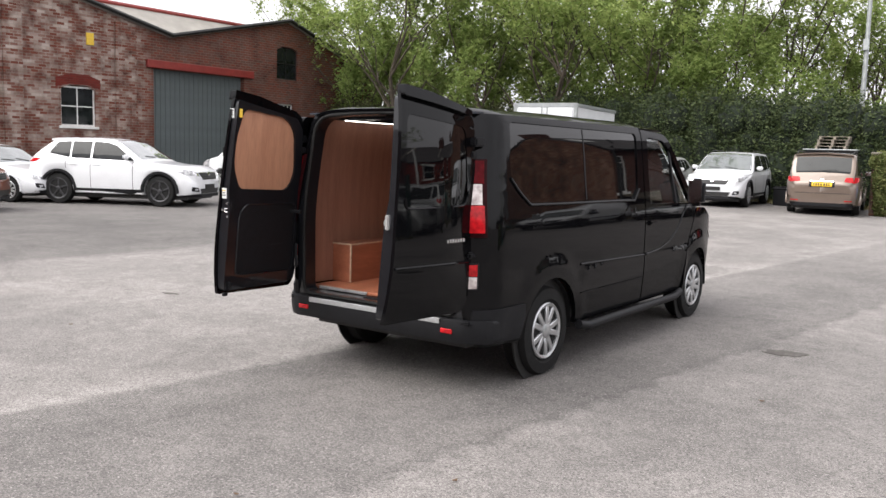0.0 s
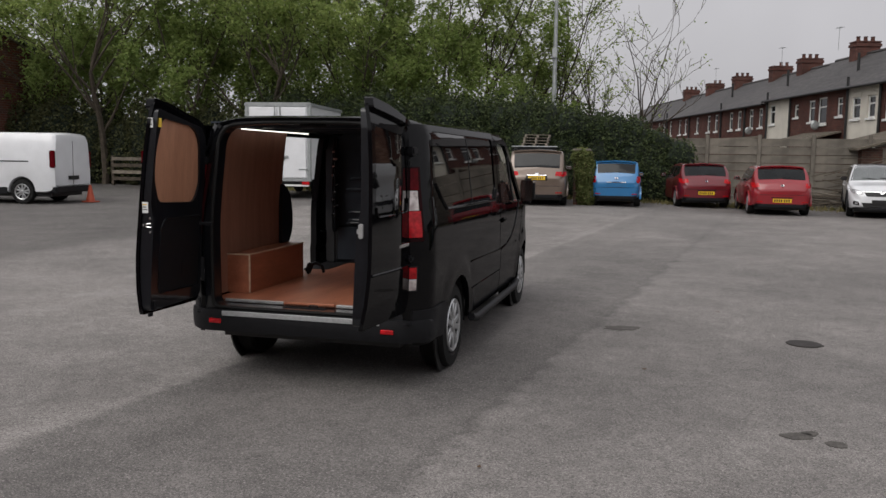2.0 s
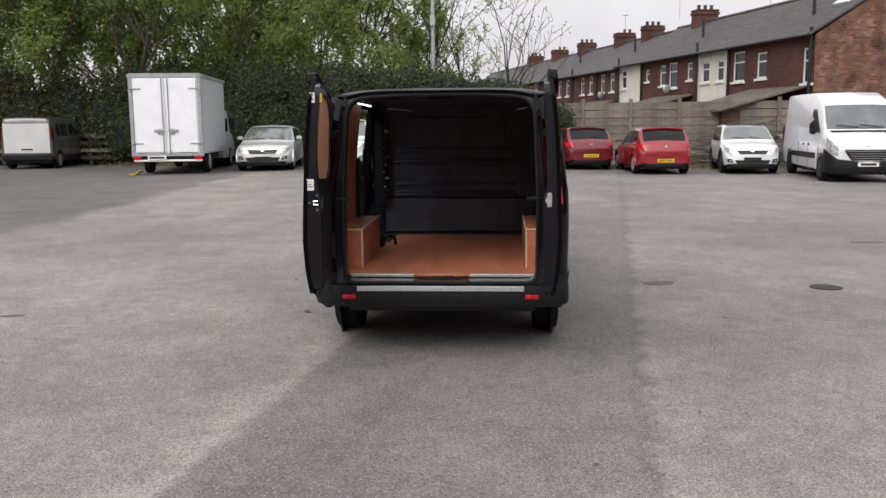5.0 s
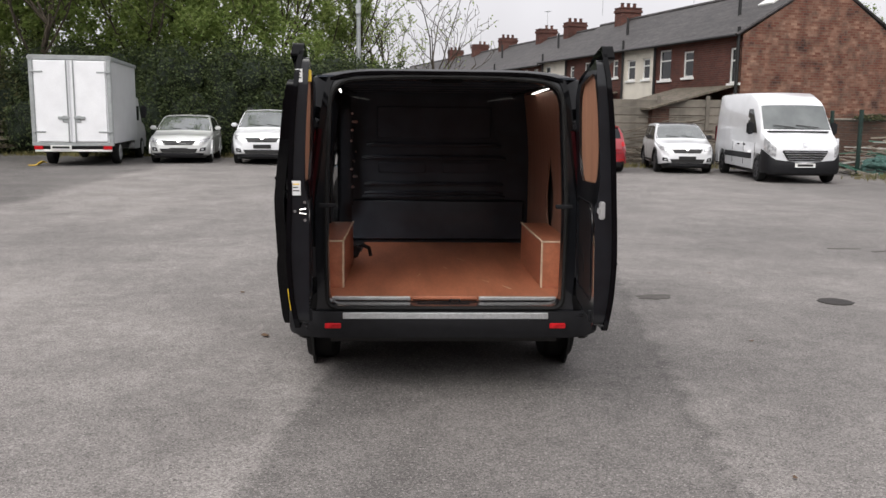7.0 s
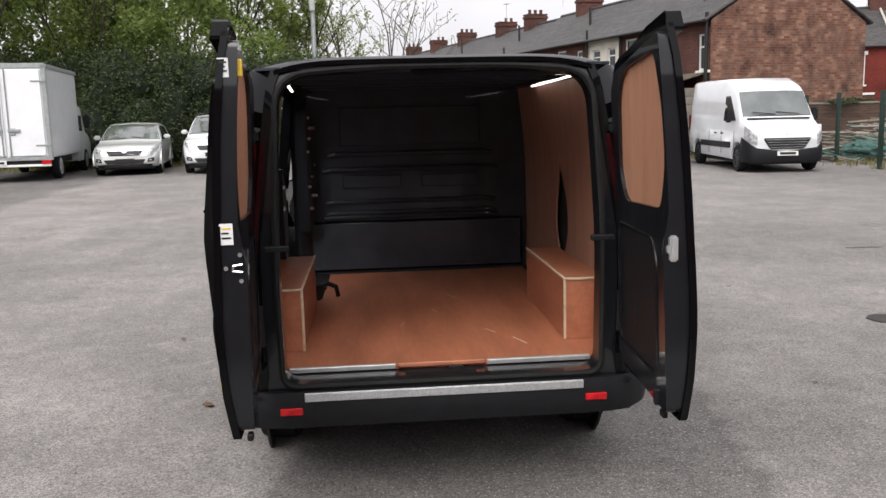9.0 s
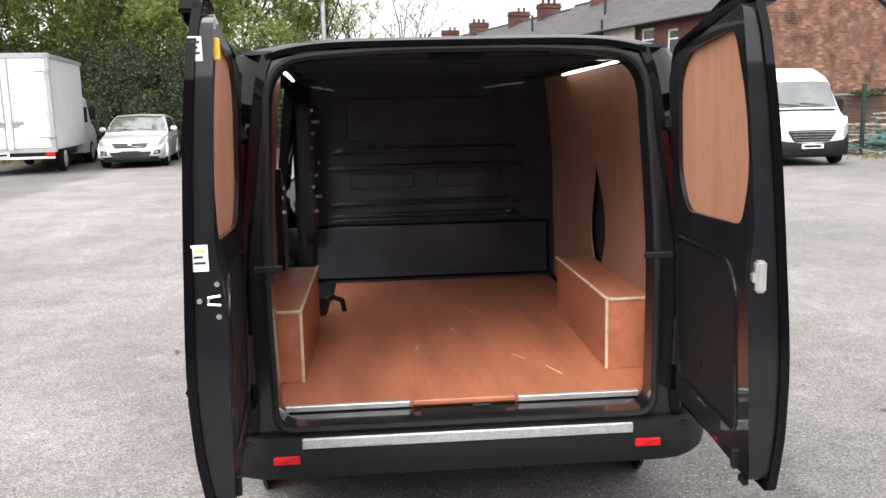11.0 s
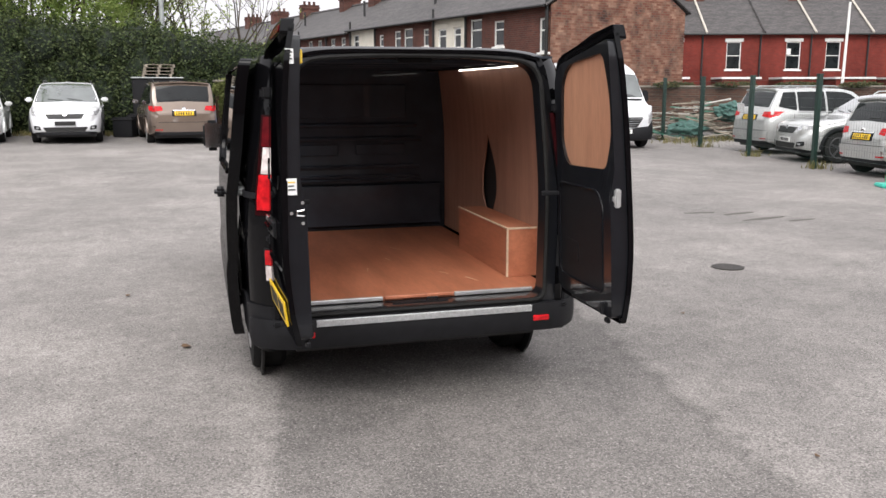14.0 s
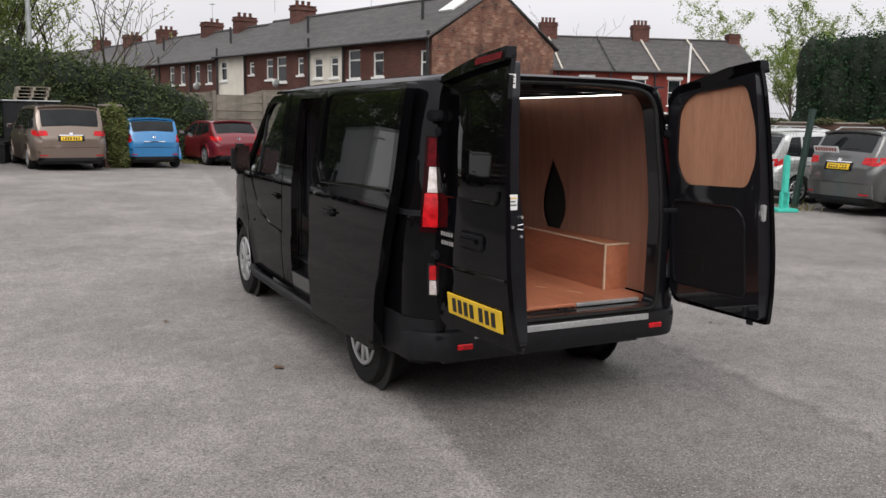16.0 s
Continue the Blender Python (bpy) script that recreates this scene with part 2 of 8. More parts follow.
    fx.data_type = "RGBA"
    fx.inputs["B"].default_value = (0.37, 0.35, 0.33, 1)
    nt.links.new(fleck, fx.inputs["Factor"])
    nt.links.new(sc.outputs[0], fx.inputs["A"])
    nt.links.new(fx.outputs["Result"], b.inputs["Base Color"])
    b.inputs["Roughness"].default_value = 0.85
    bp = nt.nodes.new("ShaderNodeBump")
    bp.inputs["Strength"].default_value, bp.inputs["Distance"].default_value = 0.5, 0.006
    nt.links.new(gn.outputs["Fac"], bp.inputs["Height"])
    nt.links.new(bp.outputs[0], b.inputs["Normal"])
    return m


M_ASPHALT = asphalt_mat()
M_BLACK = mat("black_car_paint", (0.0035, 0.0035, 0.0042), 0.4, var=0.3, coat=0.42, scale=3, spec=0.0)
M_INNER = mat("glossy_black_inner_steel", (0.0085, 0.0092, 0.0115), 0.30, var=0.3, scale=9, coat=0.75, spec=0.15)
# Black steel; base lifted and blued to paint the haze over the bay.
M_BULK = mat("hazed_dull_black_pressed_steel", (0.0350, 0.0415, 0.0540), 0.45, var=0.35, scale=5, coat=0.25, spec=0.25)
M_PLASTIC = mat("black_bumper_plastic", (0.0085, 0.0087, 0.0105), 0.56, var=0.3, spec=0.25, scale=20, bump=0.1, bump_scale=300)
M_RUBBER = mat("tyre_rubber", (0.012, 0.012, 0.012), 0.8, spec=0.25, var=0.35, scale=12, bump=0.2)
M_DARKGLASS = mat("dark_glazing", (0.002, 0.002, 0.0025), 0.02, var=0.1, coat=0.0, spec=0.36)
M_CARGLASS = mat("car_glazing", (0.008, 0.010, 0.011), 0.05, second=(0.020, 0.023, 0.024), scale=2.2, spec=0.42)
# Grey base paints the sky reflection and cabin light seen in the windscreens.
M_SCREEN = mat("windscreen_glass_painted_sheen", (0.050, 0.060, 0.058), 0.06, second=(0.095, 0.108, 0.104), scale=1.6, spec=1.0, coat=1.0)
M_PRIVACY = mat("tinted_car_glass", (0.006, 0.007, 0.008), 0.04, second=(0.014, 0.016, 0.017), scale=2.2, spec=0.26)
M_GLASS = glass_mat("clear_glass", (0.75, 0.8, 0.8))
M_PLY = mat("orange_ply", (0.47, 0.240, 0.145), 0.45, second=(0.385, 0.185, 0.110), scale=1.6, stretch=(9, 9, 0.8), bump=0.05,
            grain=0.12, grain_scale=14)
# Pinker than the door ply, and darkened to paint the dim cargo bay.
M_PLYLINE = mat("pinkish_dimmed_lining_board", (0.345, 0.180, 0.124), 0.5, second=(0.275, 0.138, 0.094), scale=1.6, stretch=(9, 9, 0.8), bump=0.05,
                grain=0.10, grain_scale=14)
M_PLYFLOOR = mat("ply_floor", (0.42, 0.155, 0.085), 0.38, second=(0.30, 0.105, 0.056), scale=1.4, stretch=(5, 0.9, 5), bump=0.05,
                 grain=0.12, grain_scale=12)
M_PLYEDGE = mat("raw_ply_edge", (0.62, 0.47, 0.33), 0.7, var=0.3, scale=30)
M_ALU = mat("checker_aluminium", (0.50, 0.51, 0.52), 0.42, metal=0.6, var=0.18, scale=40, bump=0.35, bump_scale=170, grain=0.25, grain_scale=150)
M_STRIP = mat("aluminium_strip", (0.6, 0.6, 0.6), 0.4, metal=0.7, var=0.2, scale=20)
M_RIM = mat("silver_hubcap", (0.55, 0.56, 0.57), 0.3, metal=0.8, var=0.15, scale=10)
M_DARKRIM = mat("dark_alloy", (0.08, 0.08, 0.085), 0.35, metal=0.7, var=0.2, scale=10)
M_REDLENS = mat("red_lamp_lens", (0.60, 0.012, 0.018), 0.15, var=0.55, scale=26, coat=0.2, spec=0.25)
M_DARKRED = mat("dark_red_lens", (0.105, 0.004, 0.007), 0.2, var=0.4, scale=30, spec=0.08)
M_LAMPBASE = mat("lamp_body", (0.022, 0.003, 0.004), 0.2, var=0.4, scale=30, spec=0.08)
M_HEADLAMP = mat("headlamp_glass", (0.52, 0.53, 0.54), 0.1, second=(0.22, 0.22, 0.23), scale=14, coat=1.0)
M_WHITELENS = mat("clear_lamp_lens", (0.74, 0.68, 0.66), 0.12, second=(0.34, 0.27, 0.26), scale=22, coat=0.6)
M_YPLATE = mat("yellow_plate", (0.78, 0.50, 0.02), 0.4, var=0.08, scale=10)
M_WPLATE = mat("white_plate", (0.75, 0.75, 0.73), 0.4, var=0.08, scale=10)
M_INK = mat("black_print", (0.01, 0.01, 0.01), 0.5)
M_LED = mat("led_strip", (0.9, 0.9, 0.9), 0.4, emit=(1.0, 0.95, 0.88), strength=2.2)
M_CHROME = mat("chrome", (0.75, 0.75, 0.76), 0.12, metal=1.0, var=0.1, scale=20)
M_LABEL = mat("white_label", (0.72, 0.72, 0.72), 0.5, var=0.12, scale=40)
M_YELLOW = mat("yellow_clip", (0.75, 0.5, 0.05), 0.5, var=0.15, scale=30)
M_WARE = brick_mat("warehouse_brick", (0.150, 0.050, 0.034), (0.080, 0.032, 0.025), (0.14, 0.10, 0.085))
M_WAREP = brick_mat("limewashed_warehouse_brick", (0.165, 0.052, 0.034), (0.085, 0.033, 0.025), (0.15, 0.105, 0.085), scale=1.25, pale=0.75, pale_col=(0.48, 0.41, 0.36), pale_to=22.6)
M_TERR = brick_mat("terrace_brick", (0.115, 0.042, 0.032), (0.075, 0.031, 0.025), (0.10, 0.075, 0.065))
M_GABLE = brick_mat("gable_brick", (0.140, 0.054, 0.036), (0.048, 0.026, 0.022), (0.105, 0.080, 0.066), scale=1.15, pale=0.95, pale_col=(0.29, 0.175, 0.125))
M_REDBRICK = brick_mat("red_facing_brick", (0.160, 0.026, 0.019), (0.125, 0.021, 0.016), (0.12, 0.040, 0.032))
M_OLDWALL = brick_mat("old_yard_brick", (0.105, 0.050, 0.036), (0.060, 0.034, 0.027), (0.09, 0.075, 0.06))
M_SLATE = mat("roof_slate", (0.060, 0.054, 0.053), 0.72, second=(0.030, 0.028, 0.028), scale=1.3, grain=0.55, grain_scale=5.5, stretch=(1, 2.5, 2.5), rnd=0.12, bump=0.4, bump_scale=8)
M_MOSSROOF = mat("mossy_old_slate", (0.135, 0.108, 0.085), 0.85, second=(0.060, 0.056, 0.036), scale=2.5, grain=0.5, grain_scale=9, stretch=(1, 2.5, 2.5), bump=0.5, bump_scale=12)
M_ROOFSHEET = mat("fibre_cement_roof", (0.33, 0.31, 0.28), 0.8, var=0.25, scale=1.2)
M_SHUTTER = mat("grey_steel_door", (0.10, 0.118, 0.122), 0.55, var=0.2, scale=2)
M_REDPAINT = mat("red_steel_paint", (0.24, 0.03, 0.025), 0.5, var=0.2, scale=4)
M_WFRAME = mat("white_window_frame", (0.74, 0.74, 0.72), 0.45, var=0.1, scale=8)
M_RENDERW = mat("painted_render", (0.66, 0.62, 0.54), 0.8, var=0.15, scale=1.5)
M_CONC = mat("concrete_panel", (0.19, 0.168, 0.140), 0.9, second=(0.105, 0.094, 0.078), scale=1.8, bump=0.3, rnd=0.12)
M_STONE = mat("pale_stone", (0.5, 0.46, 0.4), 0.8, var=0.2, scale=4)
M_POT = mat("chimney_pot", (0.11, 0.048, 0.036), 0.8, var=0.3, scale=6)
M_GALV = mat("galvanised_steel", (0.36, 0.38, 0.38), 0.5, metal=0.5, var=0.2, scale=8)
M_GREENFENCE = mat("dark_green_paint", (0.010, 0.031, 0.024), 0.45, var=0.25, scale=10)
M_TEAL = mat("turquoise_plastic", (0.06, 0.50, 0.40), 0.45, var=0.15, scale=6)
M_BARK = mat("bark", (0.085, 0.068, 0.050), 0.95, var=0.45, scale=8, bump=0.6, bump_scale=30)
M_DEADWOOD = mat("grey_timber", (0.22, 0.19, 0.15), 0.9, var=0.4, scale=6, rnd=0.25)


def leaf_mat(name, c1, c2, trans=0.3):
    m = bpy.data.materials.new(name)
    m.use_nodes = True
    nt = m.node_tree
    b = nt.nodes["Principled BSDF"]
    ge = nt.nodes.new("ShaderNodeNewGeometry")
    mx = nt.nodes.new("ShaderNodeMix")
    mx.data_type = "RGBA"
    mx.inputs["A"].default_value, mx.inputs["B"].default_value = (*c1, 1), (*c2, 1)
    nt.links.new(ge.outputs["Random Per Island"], mx.inputs["Factor"])
    nt.links.new(mx.outputs["Result"], b.inputs["Base Color"])
    b.inputs["Roughness"].default_value = 0.65
    b.inputs["Specular IOR Level"].default_value = 0.2
    tr = nt.nodes.new("ShaderNodeBsdfTranslucent")
    nt.links.new(mx.outputs["Result"], tr.inputs["Color"])
    ms = nt.nodes.new("ShaderNodeMixShader")
    ms.inputs[0].default_value = trans
    out = nt.nodes["Material Output"]
    nt.links.new(b.outputs[0], ms.inputs[1])
    nt.links.new(tr.outputs[0], ms.inputs[2])
    nt.links.new(ms.outputs[0], out.inputs[0])
    return m


M_LEAF = leaf_mat("spring_leaves", (0.150, 0.220, 0.060), (0.30, 0.365, 0.120), 0.6)
M_LEAF2 = leaf_mat("fresh_leaves", (0.185, 0.260, 0.072), (0.35, 0.41, 0.140), 0.6)
M_IVY = leaf_mat("dark_hedge_leaves", (0.029, 0.047, 0.019), (0.084, 0.104, 0.043), 0.25)
M_BRAMBLE = leaf_mat("bramble_leaves", (0.075, 0.105, 0.030), (0.19, 0.20, 0.075), 0.35)
M_SCRUB = leaf_mat("scrub_leaves", (0.040, 0.050, 0.022), (0.110, 0.110, 0.050), 0.3)
M_CONIF = leaf_mat("conifer_sprays", (0.010, 0.032, 0.014), (0.024, 0.052, 0.020), 0.1)
# Near-black filler: the shade deep between the leaves is put into its colour.
M_HEDGECORE = mat("hedge_core_shade", (0.010, 0.018, 0.008), 0.95, var=0.5, scale=3)
M_WEED = leaf_mat("yard_weeds", (0.10, 0.105, 0.035), (0.24, 0.20, 0.09), 0.2)

# ---- mesh helpers ----


def part(name, bm, material, parent, label="", smooth=False):
    me = bpy.data.meshes.new(name)
    bmesh.ops.recalc_face_normals(bm, faces=bm.faces[:]) if len(bm.faces) < 20000 else None
    bm.to_mesh(me)
    bm.free()
    me.materials.append(material)
    if smooth:
        me.shade_smooth()
        me.set_sharp_from_angle(angle=radians(38))
    ob = new(name, me)
    ob.parent = parent
    if label:
        ob["label"] = label
    return ob


def thing(name, m, label, category, group="", kind=""):
    ob = new(name)
    ob.empty_display_size = 0.2
    ob.matrix_basis = m
    return tagged(ob, label, category, group, kind)


def solo(name, bm, material, label, category, m=None, group="", kind="", smooth=False):
    ob = part(name, bm, material, None, smooth=smooth)
    if m is not None:
        ob.matrix_basis = m
    return tagged(ob, label, category, group, kind)


def bevel_all(bm, r, seg=2):
    if r > 0:
        bmesh.ops.bevel(bm, geom=bm.edges[:] + bm.verts[:], offset=r, segments=seg, affect="EDGES", clamp_overlap=True)


def box(x0, x1, y0, y1, z0, z1, r=0.0, seg=2, m=None):
    bm = bmesh.new()
    bmesh.ops.create_cube(bm, size=1.0)
    for v in bm.verts:
        v.co = ((x0 + x1) / 2 + v.co.x * (x1 - x0), (y0 + y1) / 2 + v.co.y * (y1 - y0), (z0 + z1) / 2 + v.co.z * (z1 - z0))
    bevel_all(bm, r, seg)
    if m is not None:
        bm.transform(m)
    return bm


def join(*bms):
    out = bmesh.new()
    for b in bms:
        me = bpy.data.meshes.new("tmp")
        b.to_mesh(me)
        b.free()
        out.from_mesh(me)
        bpy.data.meshes.remove(me)
    return out


def cyl(p0, p1, r0, r1=None, seg=12, caps=True):
    r1 = r0 if r1 is None else r1
    p0, p1 = Vector(p0), Vector(p1)
    d = p1 - p0
    q = d.to_track_quat("Z", "Y").to_matrix()
    bm = bmesh.new()
    ra = [bm.verts.new(p0 + q @ Vector((r0 * math.cos(a), r0 * math.sin(a), 0))) for a in (2 * math.pi * i / seg for i in range(seg))]
    rb = [bm.verts.new(p1 + q @ Vector((r1 * math.cos(a), r1 * math.sin(a), 0))) for a in (2 * math.pi * i / seg for i in range(seg))]
    for i in range(seg):
        bm.faces.new((ra[i], ra[(i + 1) % seg], rb[(i + 1) % seg], rb[i]))
    if caps:
        bm.faces.new(ra[::-1])
        bm.faces.new(rb)
    return bm


def lathe(profile, axis="X", seg=28):
    """profile: (radius, along) pairs, turned round the axis."""
    bm = bmesh.new()
    rings = []
    for r, h in profile:
        ring = []
        for i in range(seg):
            a = 2 * math.pi * i / seg
            c, s = r * math.cos(a), r * math.sin(a)
            ring.append(bm.verts.new((h, c, s) if axis == "X" else (c, s, h)))
        rings.append(ring)
    for a, b in zip(rings, rings[1:]):
        for i in range(seg):
            bm.faces.new((a[i], a[(i + 1) % seg], b[(i + 1) % seg], b[i]))
    bm.faces.new(rings[0][::-1])
    bm.faces.new(rings[-1])
    return bm


def rounded(pts, r, n=5):
    """A closed 2D polygon with its corners rounded; r: one radius or one for each corner."""
    out = []
    k = len(pts)
    rs = r if isinstance(r, (list, tuple)) else [r] * k
    for i in range(k):
        p, a, b = Vector(pts[i]), Vector(pts[i - 1]), Vector(pts[(i + 1) % k])
        if rs[i] <= 0:
            out.append(tuple(p))
            continue
        u, w = (a - p), (b - p)
        d = min(rs[i], u.length * 0.49, w.length * 0.49)
        s, e = p + u.normalized() * d, p + w.normalized() * d
        for j in range(n + 1):
            t = j / n
            q = s * (1 - t) ** 2 + p * 2 * t * (1 - t) + e * t * t
            out.append((q.x, q.y))
    return out


def panel(outer, holes=(), fn=None, thick=0.02, du=0.0, dv=0.0, inward=None):
    """A sheet with holes from 2D outlines (u, v), cut finely, laid out by fn(u, v, depth) -> xyz, with a real thickness."""
    bm = bmesh.new()
    edges = []
    for loop in (outer, *holes):
        vs = [bm.verts.new((u, v, 0)) for u, v in loop]
        edges += [bm.edges.new((vs[i], vs[(i + 1) % len(vs)])) for i in range(len(vs))]
    bmesh.ops.triangle_fill(bm, edges=edges, use_beauty=True, use_dissolve=False)
    us, vs_ = [p[0] for p in outer], [p[1] for p in outer]
    if du:
        for i in range(1, int((max(us) - min(us)) / du) + 1):
            bmesh.ops.bisect_plane(bm, geom=bm.verts[:] + bm.edges[:] + bm.faces[:], plane_co=(min(us) + i * du, 0, 0), plane_no=(1, 0, 0))
    if dv:
        for i in range(1, int((max(vs_) - min(vs_)) / dv) + 1):
            bmesh.ops.bisect_plane(bm, geom=bm.verts[:] + bm.edges[:] + bm.faces[:], plane_co=(0, min(vs_) + i * dv, 0), plane_no=(0, 1, 0))
    fn = fn or (lambda u, v, d: (u, v, d))
    flat = [(v, v.co.x, v.co.y) for v in bm.verts]
    if thick:
        border = [e for e in bm.edges if e.is_boundary]
        faces = bm.faces[:]
        low = {v: bm.verts.new((u, w, 0)) for v, u, w in flat}
        for f in faces:
            bm.faces.new([low[v] for v in reversed(f.verts)])
        for e in border:
            a, b = e.verts
            bm.faces.new((a, b, low[b], low[a]))
        for v, u, w in flat:
            low[v].co = fn(u, w, thick)
    for v, u, w in flat:
        v.co = fn(u, w, 0.0)
    return bm


def sweep(points, r, seg=6, closed=False):
    """A round bar along a polyline."""
    pts = [Vector(p) for p in points]
    bms = []
    pairs = list(zip(pts, pts[1:])) + ([(pts[-1], pts[0])] if closed else [])
    for a, b in pairs:
        d = (b - a).normalized() * r * 0.3
        bms.append(cyl(a - d, b + d, r, seg=seg))
    return join(*bms)


def ss(a):
    a = min(max(a, 0.0), 1.0)
    return a * a * (3 - 2 * a)


def ground_z(x, y):
    """The yard is flat under the van and rises gently towards its far edges."""
    u = 1 - (1 - ss((y - 4) / 18)) * (1 - 0.5 * ss((-x - 5) / 11))
    return u * min(max(0.14 - 0.02 * x, 0.05), 0.24)


def stand(x, y, rz=0.0, dz=0.0):
    return pose(x, y, ground_z(x, y) + dz, 0, 0, rz)


# ---- ground ----


def build_ground():
    bm = bmesh.new()
    xs = [-900, -400, -160, -80] + [-50 + 1.0 * i for i in range(111)] + [90, 160, 400, 900]
    ys = [-900, -400, -160, -80] + [-40 + 1.0 * i for i in range(111)] + [100, 160, 400, 900]
    grid = [[bm.verts.new((x, y, ground_z(x, y))) for x in xs] for y in ys]
    for j in range(len(ys) - 1):
        for i in range(len(xs) - 1):
            bm.faces.new((grid[j][i], grid[j][i + 1], grid[j + 1][i + 1], grid[j + 1][i]))
    return solo("ground", bm, M_ASPHALT, "worn patchy grey asphalt yard surface", "ground", kind="structure", smooth=True)


build_ground()

# ---- the black panel van ----


def lerp_table(t, rows):
    if t <= rows[0][0]:
        return rows[0][1]
    for (a, p), (b, q) in zip(rows, rows[1:]):
        if t <= b:
            return p + (q - p) * (t - a) / (b - a)
    return rows[-1][1]


VAN_W = [(0.25, 0.89), (0.40, 0.925), (0.60, 0.940), (0.85, 0.947), (1.05, 0.947), (1.18, 0.943), (1.27, 0.931), (1.45, 0.908), (1.65, 0.886),
         (1.78, 0.869), (1.86, 0.852), (1.90, 0.832)]
VAN_TOP = [(0.12, 1.935), (0.17, 1.952), (0.35, 1.960), (1.5, 1.968), (2.6, 1.965), (3.1, 1.945), (3.40, 1.88)]


def tail_rake(z):
    """How far the tail leans forward at a height."""
    return 0.10 * max(0.0, (z - 1.1) / 0.8) ** 1.5


def van_w(y, z):
    w = lerp_table(z, VAN_W)
    yy = y - tail_rake(z)
    if yy < 0.24:
        w -= 0.19 * (1 - max(yy, 0.02) / 0.24) ** 1.8
    if y > 3.9:
        w -= 0.20 * ((y - 3.9) / 1.05) ** 2
    # flared wheel arches and the step below the waist crease
    for yc in (0.955, 4.066):
        w += 0.016 * ss((0.60 - math.hypot(y - yc, z - 0.335)) / 0.13)
    return w + 0.012 * ss((0.80 - z) / 0.05) * ss((y - 1.36) / 0.10) * ss((3.75 - y) / 0.10)


def van_panel(outer, holes, side, thick=0.03, out=0.0, du=0.06, dv=0.05):
    def fn(u, v, d):
        return (side * (van_w(u, v) + out - d), u, v)
    return panel(outer, holes, fn, thick, du, dv)


def arch(yc, zc, r, z0, n=14):
    """Arch points from front to back, over a wheel."""
    a0 = math.asin((z0 - zc) / r)
    return [(yc + r * math.cos(a), zc + r * math.sin(a)) for a in (a0 + (math.pi - 2 * a0) * i / n for i in range(n + 1))]


def wheel(parent, side, y, x, r=0.335, w=0.205, rim=None, spokes=10, hub=0.215, pieces=True, front_name="wheel", twin=True):
    """A tyre and a spoked cover, axis along x; side: which way the face looks."""
    holder = part(front_name, lathe([(r * 0.70, -w * 0.5), (r * 0.93, -w * 0.5), (r, -w * 0.36), (r, w * 0.30), (r * 0.95, w * 0.46),
                                     (r * 0.72, w * 0.5), (r * 0.66, w * 0.40)], seg=36), M_RUBBER, parent, smooth=True)
    holder.location = (side * x, y, r)
    if side < 0:
        holder.rotation_euler = (0, 0, math.pi)
    rim = rim or M_RIM
    bms = [lathe([(hub * 0.97, w * 0.30), (hub * 1.04, w * 0.46), (hub * 1.0, w * 0.50), (hub * 0.90, w * 0.46), (hub * 0.88, w * 0.3)], seg=36),
           lathe([(0.055, w * 0.3), (0.055, w * 0.49), (0.03, w * 0.53), (0.01, w * 0.53)], seg=16)]
    for i in range(spokes):
        a = 2 * math.pi * i / spokes
        da = 0.055 if (twin and i % 2) else (-0.055 if twin else 0)
        bms.append(box(w * 0.36, w * 0.475, -0.022, 0.022, 0.04, hub * 0.95, 0.006, 1, pose(0, 0, 0, math.degrees(a + da))))
    part("rim", join(*bms), rim, holder, smooth=True)
    part("rim_well", lathe([(hub * 0.94, w * 0.22), (hub * 0.94, w * 0.26)], seg=24), M_INK, holder)
    return holder


